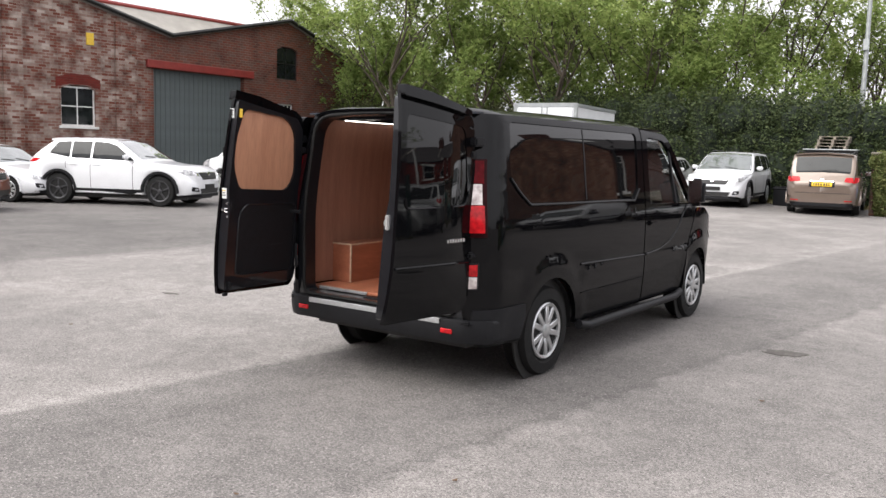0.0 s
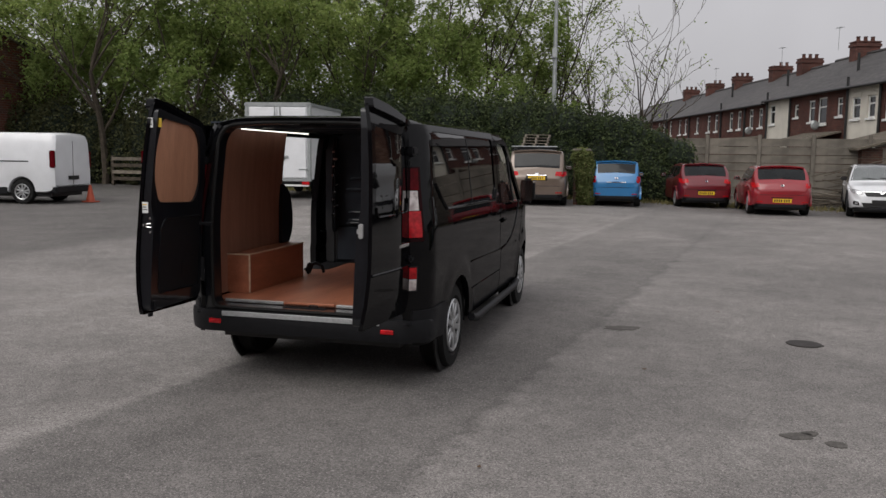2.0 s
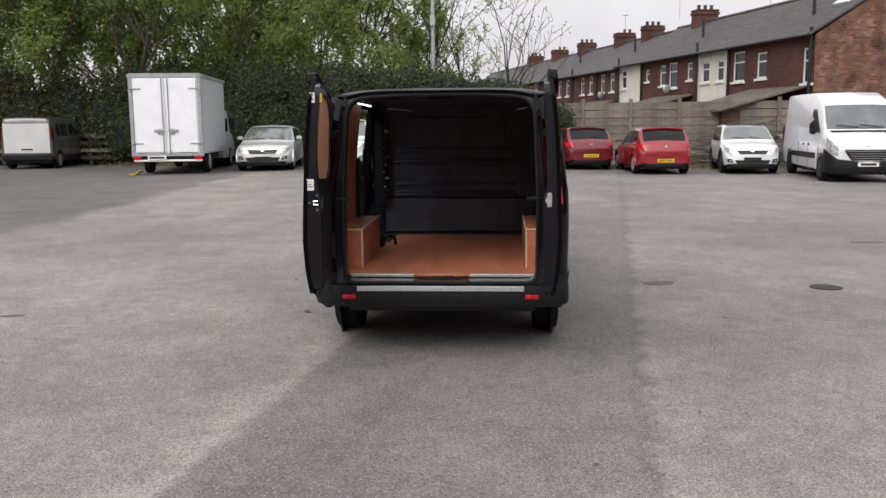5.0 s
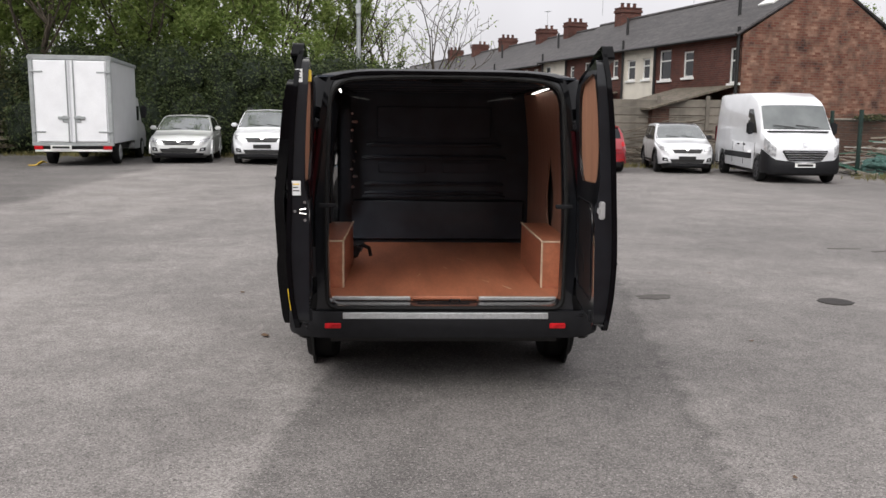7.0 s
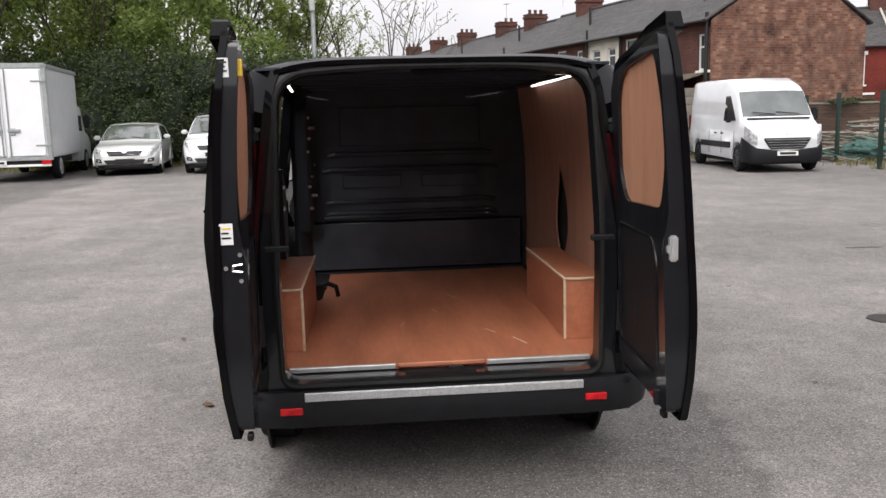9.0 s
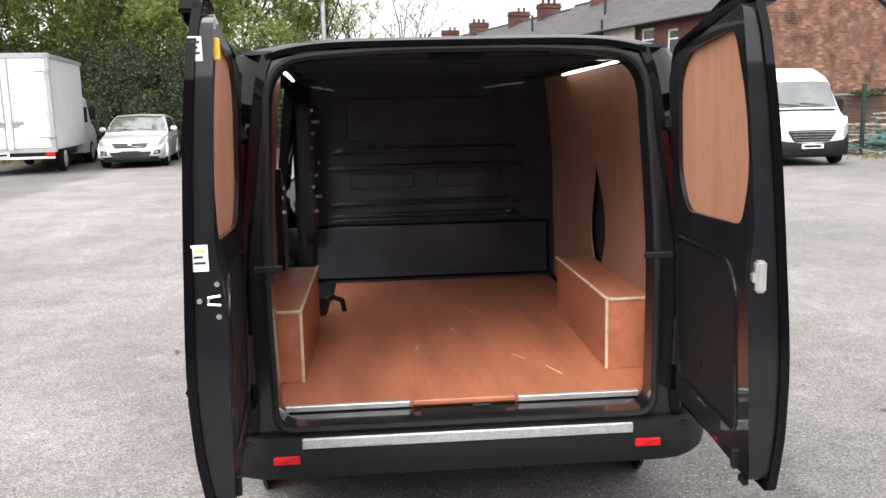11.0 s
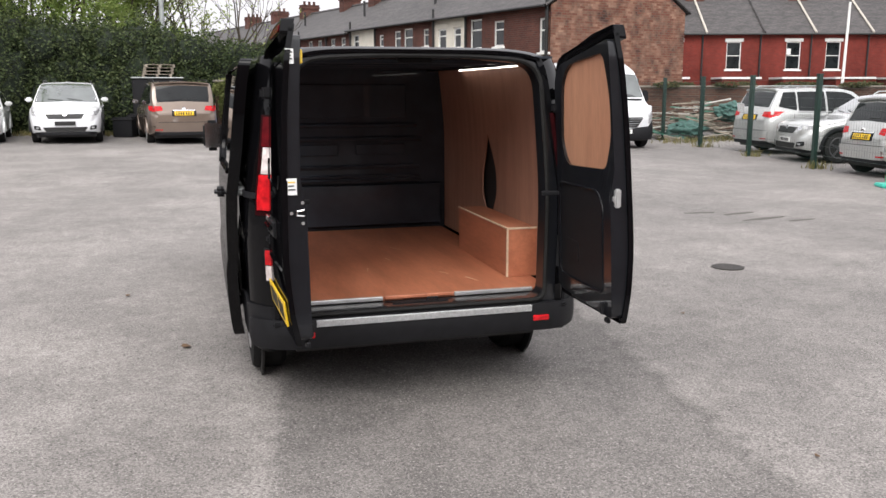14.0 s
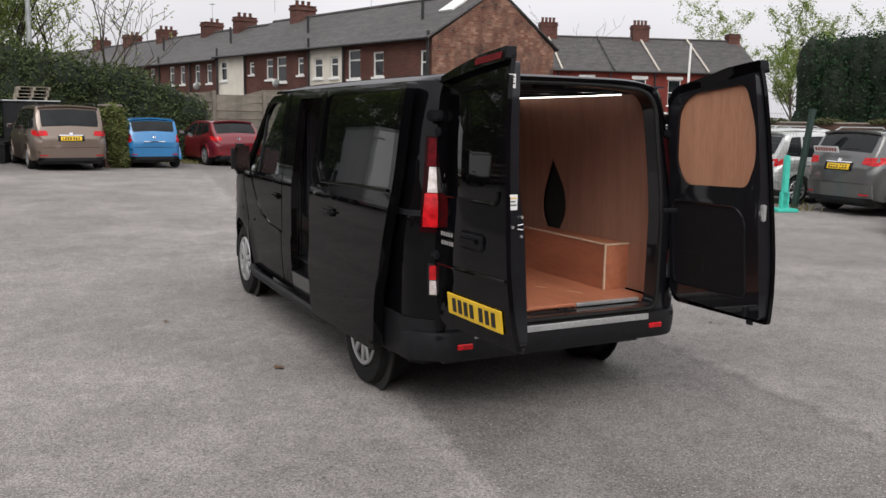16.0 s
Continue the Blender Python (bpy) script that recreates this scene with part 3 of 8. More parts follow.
def build_van():
    van = thing("panel_van", pose(0, 0, 0), "black panel van with open rear doors and ply-lined cargo bay", "van")
    zs = 0.34
    rear_arch = arch(0.955, 0.335, 0.405, zs)
    front_arch = arch(4.066, 0.335, 0.40, zs)
    # side skins
    for side in (1, -1):
        if side > 0:
            lower = rear_arch[::-1] + [(2.63, zs), (2.63, 1.90), *[(tail_rake(z) + 0.035, z) for z in (1.90, 1.75, 1.6, 1.45, 1.3, 1.1)], (0.035, 0.60), (0.06, 0.45), (0.12, zs)]
            wpts, wr = [(0.62, 1.30), (2.40, 1.285), (2.50, 1.37), (2.53, 1.845), (0.41, 1.855), (0.37, 1.48)], [0.05, 0.04, 0.05, 0.06, 0.05, 0.08]
            part("side_panel", van_panel(lower, [rounded(wpts, wr)], 1, 0.035), M_BLACK, van, smooth=True)
            part("blanked_window", van_panel(rounded(wpts, wr), [], 1, 0.02, -0.010), M_DARKGLASS, van, "glossy black blanked side glazing", smooth=True)
            part("window_divider", van_panel([(1.50, 1.30), (1.515, 1.30), (1.515, 1.84), (1.50, 1.84)], [], 1, 0.006, -0.007), M_PLASTIC, van)
            led = [(0.37, 1.48), (0.48, 1.38), (0.61, 1.296), (1.0, 1.290), (1.5, 1.286), (2.0, 1.282), (2.40, 1.276), (2.51, 1.37)]
            part("window_ledge", sweep([(van_w(a, b) + 0.004, a, b - 0.008) for a, b in led], 0.011, 8), M_BLACK, van, smooth=True)
        else:
            lower = rear_arch[::-1] + [(1.50, zs), (1.50, 1.90), *[(tail_rake(z) + 0.035, z) for z in (1.90, 1.75, 1.6, 1.45, 1.3, 1.1)], (0.035, 0.60), (0.06, 0.45), (0.12, zs)]
            cargo = part("side_panel", van_panel(lower, [], -1, 0.035), M_BLACK, van, smooth=True)
            part("door_rail", van_panel([(0.10, 1.17), (1.50, 1.17), (1.50, 1.20), (0.10, 1.20)], [], -1, 0.012, 0.008), M_PLASTIC, van)
            part("pillar_panel", van_panel([(2.38, zs), (2.63, zs), (2.63, 1.90), (2.38, 1.90)], [], -1, 0.06), M_BLACK, van, smooth=True)
            part("upper_rail", van_panel([(1.50, 1.83), (2.50, 1.83), (2.50, 1.90), (1.50, 1.90)], [], -1, 0.05), M_BLACK, van, smooth=True)
            part("step_sill", van_panel([(1.50, zs), (2.50, zs), (2.50, 0.50), (1.50, 0.50)], [], -1, 0.25), M_INNER, van)
        # lower rubbing moulding and sill
        y_in = 1.40 if side > 0 else 2.66
        for (ya, za), (yb, zb), rr in (((y_in, 0.80), (2.62, 0.775), 0.012), ((y_in, 0.575), (2.62, 0.575), 0.009)) if side > 0 else ():
            part("side_crease", sweep([(side * (van_w(ya + (yb - ya) * k / 6, za + (zb - za) * k / 6) - 0.003), ya + (yb - ya) * k / 6, za + (zb - za) * k / 6) for k in range(7)], rr, 8), M_BLACK, van, smooth=True)
        dc = [(2.68, 0.775), (3.0, 0.80), (3.25, 0.86), (3.42, 0.95), (3.55, 1.08), (3.66, 1.19)]
        part("side_crease", sweep([(side * (van_w(a, b) - 0.003), a, b) for a, b in dc], 0.012, 8), M_BLACK, van, smooth=True)
        part("sill_tube", sweep([(side * 0.955, 1.40, 0.325), (side * 0.965, 1.52, 0.300), (side * 0.965, 3.40, 0.305), (side * 0.955, 3.56, 0.335)], 0.035, 10),
             M_PLASTIC, van, "round black side bar", smooth=True)
        # front door
        door_out = rounded([(2.65, zs), (3.55, zs), (3.66, 0.66), (3.82, 0.95), (3.93, 1.16), (3.90, 1.22), (3.30, 1.80), (3.18, 1.86), (2.65, 1.885)],
                           [0, 0, 0.1, 0.12, 0.05, 0.05, 0.08, 0.08, 0.03])
        wpt = rounded([(2.76, 1.225), (3.80, 1.20), (3.30, 1.70), (3.16, 1.80), (2.76, 1.82)], [0.03, 0.03, 0.10, 0.08, 0.06])
        win_hole = wpt
        fdoor = part("front_door", van_panel(door_out, [win_hole], side, 0.04), M_BLACK, van, smooth=True)
        gl = part("door_window", van_panel(wpt, [], side, 0.005, -0.018), M_GLASS, fdoor, "clear cab door window", smooth=True)
        gl.visible_shadow = False
        part("window_bar", van_panel([(3.40, 1.215), (3.44, 1.215), (3.32, 1.68), (3.28, 1.71)], [], side, 0.02, -0.005), M_PLASTIC, fdoor)
        part("handle", box(-0.02, 0.02, 2.71, 2.88, 1.03, 1.075, 0.015, 2, Matrix.Translation((side * 0.958, 0, 0))), M_BLACK, fdoor, smooth=True)
        # mirror
        mir = part("mirror", box(-0.075, 0.085, -0.06, 0.07, -0.15, 0.12, 0.045, 3, pose(side * 1.04, 3.64, 1.33)), M_PLASTIC, van, "black door mirror", smooth=True)
        part("mirror_glass", box(-0.06, 0.07, -0.064, -0.060, -0.12, 0.10, 0, 1, pose(side * 1.04, 3.64, 1.33)), M_CHROME, mir)
        # front wing
        wing = front_arch[::-1] + [(4.72, zs), (4.93, 0.55), (4.90, 0.85), (4.70, 1.00), (4.24, 1.14), (3.95, 1.155), (3.84, 0.95), (3.70, 0.70), (3.66, 0.55)]
        part("front_wing", van_panel(wing, [], side, 0.04), M_BLACK, van, smooth=True)
        part("headlight", van_panel(rounded([(4.55, 0.86), (4.90, 0.76), (4.88, 0.90), (4.58, 1.03)], 0.03), [], side, 0.04, 0.006), M_WHITELENS, van, smooth=True)
        # wheels with arch liners
        for y in (0.955, 4.066):
            wheel(van, side, y, 0.812, hub=0.205)
        for y in (0.955, 4.066):
            ring = arch(y, 0.335, 0.40, 0.30, 18)
            part("arch_liner", panel(ring + [(a, b + 0.012) for a, b in ring[::-1]], [], lambda u, v, d: (side * (0.90 - d), u, v), 0.23), M_INK, van)
            part("arch_back", cyl((side * 0.848, y, 0.335), (side * 0.862, y, 0.335), 0.398, seg=32), M_INK, van)
        # wrap-round tail lamps: dark red, clear, bright red, and the low unit
        def corner_shell(ya, yb, z0, z1, out, depth=0.03):
            bm = bmesh.new()
            rows = []
            for k in range(5):
                z = z0 + (z1 - z0) * k / 4
                row = []
                for n in range(10):
                    y = ya + (yb - ya) * n / 9 + tail_rake(z)
                    row.append(bm.verts.new((side * (van_w(y, z) + out), y - out * 0.6, z)))
                rows.append(row)
            for ra, rb in zip(rows, rows[1:]):
                for k in range(9):
                    bm.faces.new((ra[k], ra[k + 1], rb[k + 1], rb[k]))
            ext = bmesh.ops.extrude_face_region(bm, geom=bm.faces[:])
            for v in [g for g in ext["geom"] if isinstance(g, bmesh.types.BMVert)]:
                v.co.x -= side * depth
                v.co.y += depth * 0.6
            return bm
        lamp = part("tail_lamp", corner_shell(0.028, 0.122, 1.085, 1.60, 0.006, 0.02), M_LAMPBASE, van, "dark red wrap-round tail lamp", smooth=True)
        for z0, z1, ya, yb, mt, nm in ((1.440, 1.590, 0.042, 0.105, M_DARKRED, "top_lens"), (1.300, 1.436, 0.038, 0.096, M_WHITELENS, "indicator_lens"), (1.115, 1.296, 0.036, 0.106, M_REDLENS, "brake_lens")):
            part(nm, corner_shell(ya, yb, z0, z1, 0.012), mt, lamp, smooth=True)
        low = part("low_lamp", corner_shell(0.020, 0.085, 0.735, 0.915, 0.004, 0.02), M_PLASTIC, van, smooth=True)
        part("fog_lens", corner_shell(0.024, 0.075, 0.828, 0.905, 0.010), M_REDLENS, low, smooth=True)
        part("reverse_lens", corner_shell(0.024, 0.075, 0.745, 0.823, 0.010), M_WHITELENS, low, smooth=True)
        part("hinge", box(-0.035, 0.025, -0.02, 0.10, 1.68, 1.74, 0.012, 2, pose(side * 0.815, 0.06, 0)), M_PLASTIC, van, smooth=True)
        part("hinge", box(-0.035, 0.025, -0.02, 0.10, 0.945, 0.99, 0.012, 2, pose(side * 0.815, 0.02, 0)), M_PLASTIC, van, smooth=True)
    # roof
    def roof_fn(u, v, d):
        e = van_w(v, 1.90) * 0.995
        top = lerp_table(v, VAN_TOP)
        return (u * e, v, top - (top - 1.898) * abs(u) ** 6 - d)
    part("roof", panel([(-1, 0.13), (1, 0.13), (1, 3.12), (0.96, 3.28), (0, 3.32), (-0.96, 3.28), (-1, 3.12)], [], roof_fn, 0.02, 0.06, 0.06), M_BLACK, van, smooth=True)
    # windscreen, bonnet and nose
    def nose_fn(rows):
        def fn(u, v, d):
            y, z = lerp_table(v, [(r[0], r[1]) for r in rows]), lerp_table(v, [(r[0], r[2]) for r in rows])
            w = lerp_table(v, [(r[0], r[3]) for r in rows])
            bow = lerp_table(v, [(r[0], r[4]) for r in rows])
            return (u * w, y - bow * u * u - d * 0.6, z - d * 0.8)
        return fn
    ws = part("windscreen", panel([(-1, 0), (1, 0), (1, 1), (-1, 1)], [], nose_fn([(0, 4.36, 1.13, 0.80, 0.22), (1, 3.30, 1.895, 0.74, 0.10)]), 0.006, 0.2, 0.25), M_GLASS, van, smooth=True)
    ws.visible_shadow = False
    part("bonnet", panel([(-1, 0), (1, 0), (1, 1), (-1, 1)], [], nose_fn([(0, 4.92, 0.93, 0.66, 0.30), (0.3, 4.80, 1.02, 0.72, 0.30), (1, 4.34, 1.14, 0.81, 0.22)]), 0.02, 0.2, 0.2), M_BLACK, van, smooth=True)
    part("front_bumper", panel([(-1, 0), (1, 0), (1, 1), (-1, 1)], [], nose_fn([(0, 4.90, 0.25, 0.80, 0.35), (0.4, 5.0, 0.5, 0.80, 0.32), (0.7, 4.99, 0.7, 0.79, 0.32), (1, 4.93, 0.92, 0.70, 0.30)]), 0.03, 0.15, 0.2), M_BLACK, van, smooth=True)
    # rear frame round the cargo opening
    def rear_fn(u, v, d):
        return (u, 0.050 + tail_rake(v) + d, v)
    edge = [(van_w(tail_rake(z) + 0.045, z), z) for z in (0.530, 0.7, 0.9, 1.1, 1.3, 1.5, 1.65, 1.78, 1.86, 1.90)]
    outer = edge + [(0.55, 1.932), (0, 1.945), (-0.55, 1.932)] + [(-x, z) for x, z in edge[::-1]]
    opening = rounded([(0.692, 0.556), (0.700, 1.10), (0.672, 1.865), (0.30, 1.895), (-0.30, 1.895), (-0.672, 1.865), (-0.700, 1.10), (-0.692, 0.556)],
                      [0.07, 0.2, 0.14, 0.2, 0.2, 0.14, 0.2, 0.07], 6)
    part("rear_frame", panel(outer, [opening], rear_fn, 0.10, 0.12, 0.1), M_INNER, van, smooth=True)
    part("door_seal", sweep([rear_fn(u * 1.015, v + (0.012 if v > 1.2 else -0.012), -0.008) for u, v in opening], 0.014, 6, True), M_RUBBER, van, smooth=True)
    # cargo floor, linings, bulkhead, ceiling
    part("cargo_floor", box(-0.80, 0.80, 0.205, 2.62, 0.556, 0.578), M_PLYFLOOR, van, "worn red-brown plywood cargo floor")
    for x, y, a, ln in ((0.19, 1.62, 24, 0.14), (0.42, 0.52, 20, 0.13), (0.30, 0.74, 28, 0.09), (-0.15, 0.95, -12, 0.10), (0.05, 1.25, 15, 0.08)):
        part("scuff", box(-0.003, 0.003, -ln / 2, ln / 2, 0.0, 0.0015, 0, 1, pose(x, y, 0.5782, 0, 0, a)), M_PLYEDGE, van, "pale scuff in the cargo floor")
    for x0, x1 in ((-0.69, -0.21), (0.21, 0.69)):
        part("edge_strip", box(x0, x1, 0.190, 0.214, 0.560, 0.583, 0.003, 1), M_STRIP, van, "bare aluminium edge strip")
    part("edge_trim", box(-0.20, 0.20, 0.188, 0.216, 0.565, 0.586, 0.004, 1), M_PLYFLOOR, van)
    part("sill_plate", box(-0.70, 0.70, 0.145, 0.20, 0.46, 0.556, 0.008, 2), M_INNER, van, smooth=True)
    part("latch_plate", box(-0.18, 0.16, 0.105, 0.175, 0.52, 0.562, 0.01, 2), M_PLASTIC, van)
    part("striker", sweep([(0.03, 0.13, 0.556), (0.03, 0.13, 0.578), (0.09, 0.13, 0.578), (0.09, 0.13, 0.556)], 0.005), M_PLASTIC, van)
    def lining(side, y0, y1, slot):
        def fn(u, v, d):
            bow = 0.848 - 0.055 * max(0, (v - 1.15) / 0.7) ** 1.8
            return (side * (min(bow, van_w(u, v) - 0.045) - d), u, v)
        return panel([(y0, 0.58), (y1, 0.58), (y1, 1.87), (y0, 1.87)], [slot] if slot else [], fn, 0.012, 0.08, 0.08)
    slot = rounded([(1.33, 0.87), (1.49, 0.87), (1.57, 0.98), (1.57, 1.13), (1.44, 1.42), (1.26, 1.16), (1.25, 1.0)], [0.02, 0.02, 0.05, 0.06, 0.02, 0.08, 0.05])
    part("side_lining", lining(1, 0.17, 2.60, slot), M_PLYLINE, van, "plywood side lining with a hole")
    part("slot_back", box(0.865, 0.875, 1.1, 1.7, 0.80, 1.5), M_INK, van)
    part("side_lining", lining(-1, 0.17, 1.48, None), M_PLYLINE, van, "plywood side lining")
    part("pillar_pad", panel(rounded([(1.42, 0.88), (1.56, 0.88), (1.64, 1.0), (1.64, 1.18), (1.58, 1.34), (1.44, 1.42), (1.42, 1.2)], [0.02, 0.03, 0.06, 0.08, 0.06, 0.03, 0]), [], lambda u, v, d: (-0.80 - d, u, v), 0.05, 0.05, 0.05), M_INNER, van, smooth=True)
    for side in (1, -1):
        y1 = 1.52
        arch_box = part("wheel_box", box(side * 0.642 if side > 0 else -0.838, 0.838 if side > 0 else -0.642, 0.497, y1, 0.578, 0.883, 0.003, 1), M_PLYFLOOR, van, "plywood wheel-arch box")
        part("box_edge", join(box(side * 0.642 - 0.006, side * 0.642 + 0.006, 0.491, 0.503, 0.58, 0.886),
                              box(min(side * 0.642, side * 0.838), max(side * 0.642, side * 0.838), 0.491, 0.503, 0.878, 0.889),
                              box(side * 0.642 - 0.006, side * 0.642 + 0.006, 0.497, y1, 0.878, 0.889)), M_PLYEDGE, arch_box, "bare pale ply edge")
        part("led_strip", box(-0.007, 0.007, 0.0, 1.45, -0.004, 0.004, 0.002, 1, pose(side * 0.665, 0.44, 1.864, 0, 0, -side * 3.6)), M_LED, van, "white LED ceiling strip")
        part("ceiling_rail", box(-0.03, 0.03, 0.2, 2.6, -0.012, 0.012, 0.008, 2, pose(side * 0.70, 0, 1.878)), M_INNER, van)
    # bulkhead with pressed ribs
    bh = part("bulkhead", box(-0.83, 0.83, 2.56, 2.58, 0.50, 1.90), M_BULK, van, "black pressed steel bulkhead")
    for z, w in ((1.44, 0.58), (1.33, 0.62), (1.10, 0.60), (1.02, 0.60), (0.99, 0.62)):
        part("rib", sweep([(-w, 2.555, z - 0.01), (-w + 0.05, 2.54, z), (w - 0.05, 2.54, z), (w, 2.555, z - 0.01)], 0.016, 8), M_BULK, bh, smooth=True)
    for x in (-0.28, 0.28):
        part("rib", box(x - 0.21, x + 0.21, 2.540, 2.562, 1.19, 1.29, 0.018, 3), M_BULK, bh, smooth=True)
    part("rib", box(-0.50, 0.50, 2.540, 2.562, 1.49, 1.77, 0.03, 3), M_BULK, bh, smooth=True)
    part("kick_panel", box(-0.80, 0.80, 2.530, 2.562, 0.60, 0.96, 0.04, 3), M_BULK, bh, smooth=True)
    part("headlining", box(-0.76, 0.76, 0.14, 2.61, 1.898, 1.91), M_BULK, van)
    for y in (0.55, 1.05, 1.55, 2.05):
        part("roof_bow", box(-0.72, 0.72, y - 0.04, y + 0.04, 1.875, 1.905, 0.012, 2), M_BULK, van, smooth=True)
    part("roof_lamp", box(-0.10, 0.10, 0.24, 0.30, 1.875, 1.90, 0.008, 2), M_PLASTIC, van)
    # inner pillar beside the sliding door opening, with its fittings
    part("door_pillar", join(box(-0.84, -0.72, 2.50, 2.62, 0.58, 1.86, 0.02, 2), box(-0.80, -0.70, 2.40, 2.5, 0.9, 1.75, 0.02, 2)), M_INNER, van, smooth=True)
    for z, x, w in ((1.08, -0.70, 0.03), (1.17, -0.68, 0.045), (1.23, -0.71, 0.025), (1.30, -0.69, 0.02), (1.38, -0.67, 0.018), (1.47, -0.71, 0.02), (1.56, -0.70, 0.025), (1.63, -0.68, 0.05), (1.70, -0.70, 0.02)):
        part("pillar_fitting", box(x - w / 2, x + w / 2, 2.37, 2.42, z - 0.010, z + 0.012, 0.005, 2), M_CHROME, van, "bright zinc door fitting", smooth=True)
    fit_ = part("floor_fitting", sweep([(-0.66, 1.66, 0.585), (-0.64, 1.66, 0.66), (-0.585, 1.67, 0.685), (-0.53, 1.68, 0.66), (-0.52, 1.70, 0.60)], 0.014, 8), M_PLASTIC, van, "black strap loop on the cargo floor", smooth=True)
    part("buckle", box(-0.03, 0.03, -0.012, 0.012, -0.05, 0.05, 0.01, 2, pose(-0.63, 1.62, 0.64, 0, 20)), M_INNER, fit_, smooth=True)
    part("outer_floor", box(-0.84, 0.84, 0.16, 4.3, 0.44, 0.55), M_INK, van)
    part("step_well", box(-0.86, -0.60, 2.0, 2.9, 0.557, 0.582, 0.01, 1), M_PLASTIC, van)
    # cab: dash, seats, wheel
    part("dashboard", box(-0.72, 0.72, 3.85, 4.25, 0.75, 1.12, 0.08, 3), M_PLASTIC, van, smooth=True)
    for x in (-0.45, 0.10, 0.45):
        part("cab_seat", join(box(x - 0.22, x + 0.22, 2.95, 3.45, 0.62, 0.82, 0.05, 2), box(x - 0.21, x + 0.21, 2.85, 3.0, 0.8, 1.38, 0.05, 2),
                              box(x - 0.12, x + 0.12, 2.86, 2.96, 1.40, 1.58, 0.04, 2)), M_PLASTIC, van, smooth=True)
    st = part("steering_wheel", lathe([(0.17, -0.012), (0.19, -0.012), (0.19, 0.012), (0.17, 0.012)], "Z", 24), M_PLASTIC, van, smooth=True)
    st.matrix_basis = pose(0.40, 3.72, 1.08, 62)
    # rear bumper, tread plate, reflectors
    def bump_fn(u, v, d):
        r = max(0, abs(u) - 0.70) / 0.245
        return (u, 0.16 * r ** 2.4 + 0.02 * ((v - 0.46) / 0.1) ** 2 + d, v)
    part("rear_bumper", panel(rounded([(-0.945, 0.37), (0.945, 0.37), (0.945, 0.53), (-0.945, 0.53)], 0.03), [], bump_fn, 0.12, 0.06, 0.04), M_PLASTIC, van, smooth=True)
    for side in (1, -1):
        part("bumper_corner", van_panel([(0.13, 0.36), (0.50, 0.36), (0.545, 0.50), (0.535, 0.60), (0.06, 0.60), (0.06, 0.50), (0.13, 0.50)], [], side, 0.03, 0.014), M_PLASTIC, van, smooth=True)
        rf = part("reflector", box(-0.048, 0.048, -0.008, 0.008, -0.016, 0.016, 0.004, 1), M_REDLENS, van, "red bumper reflector")
        rf.location = (side * 0.668, 0.0, 0.448)
    part("bumper_top", box(-0.84, 0.84, 0.014, 0.17, 0.495, 0.520, 0.012, 2), M_PLASTIC, van, smooth=True)
    tread = part("tread_plate", box(-0.61, 0.61, 0.004, 0.150, 0.518, 0.526, 0.002, 1), M_ALU, van, "checker-plate aluminium bumper step")
    part("tread_lip", box(-0.61, 0.61, -0.006, 0.003, 0.490, 0.526, 0.002, 1), M_ALU, tread)
    part("underbody", box(-0.75, 0.75, 0.15, 4.7, 0.30, 0.46, 0.05, 2), M_INK, van)
    part("rear_axle", cyl((-0.75, 0.955, 0.32), (0.75, 0.955, 0.32), 0.06), M_INK, van)
    # rear doors

    RAKE = 0.108    # the free edges lean forward with the tail

    def bulge(v):
        return lerp_table(v, [(0.60, -0.005), (0.75, 0.018), (0.95, 0.032), (1.25, 0.038), (1.65, 0.034), (1.87, 0.026), (2.03, 0.004)])

    def rear_y(v):
        return -0.012 * math.sin(min(max((v - 0.55) / 0.7, 0), 1) * math.pi) + 0.035 * max(0, (v - 1.15) / 0.85) ** 1.8
    for side, DW, swing, hx in ((1, 0.82, 87.9, 0.806), (-1, 0.765, 87.8, 0.820)):
        # local x runs from the hinge to the free edge; outward is -y
        def dfn(u, v, d):
            u = u * DW / 0.84
            lean = 0.07 * max(0, (v - 1.05) / 0.85) ** 1.7 * (1 - u / DW)
            return (-side * (u + lean - RAKE * (v - 0.6)), rear_y(v) + d - bulge(v) * ss(u / 0.35), v)

        def ifn(u, v, off):
            """The inner face of the door, nearly plane, thicker towards the free edge."""
            p = dfn(u, v, 0.0)
            thick = 0.020 + 0.045 * u - 0.030 * u * ss((v - 1.20) / 0.15)
            return (p[0], max(thick + max(rear_y(v), 0.0), p[1] + 0.03) + off, v)
        hinge = pose(side * hx, 0.02, 0, 0, 0, side * swing)
        k_ = DW / 0.84
        outline = rounded([(0, 0.68), (0.05, 0.60), (0.84, 0.615), (0.84, 2.01), (0.55, 1.985), (0.05, 1.895), (0.0, 1.83)], [0.04, 0.04, 0.02, 0.02, 0.15, 0.06, 0.05])
        glass = rounded([(0.09, 1.305), (0.775, 1.305), (0.785, 1.86), (0.12, 1.80)], [0.09, 0.06, 0.06, 0.07])
        door = part("rear_door", panel(outline, [glass], dfn, 0.025, 0.1, 0.08), M_BLACK, van, "black rear door standing open", smooth=True)
        door.matrix_basis = hinge
        part("door_glazing", panel(glass, [], lambda u, v, d: dfn(u, v, d + 0.005), 0.012, 0.1, 0.1), M_DARKGLASS, door, smooth=True)
        gl = [g for g in glass if g[1] < 1.42]
        part("window_ledge", sweep([dfn(u, v - 0.008, -0.003) for u, v in sorted(gl)], 0.008, 6), M_BLACK, door, smooth=True)
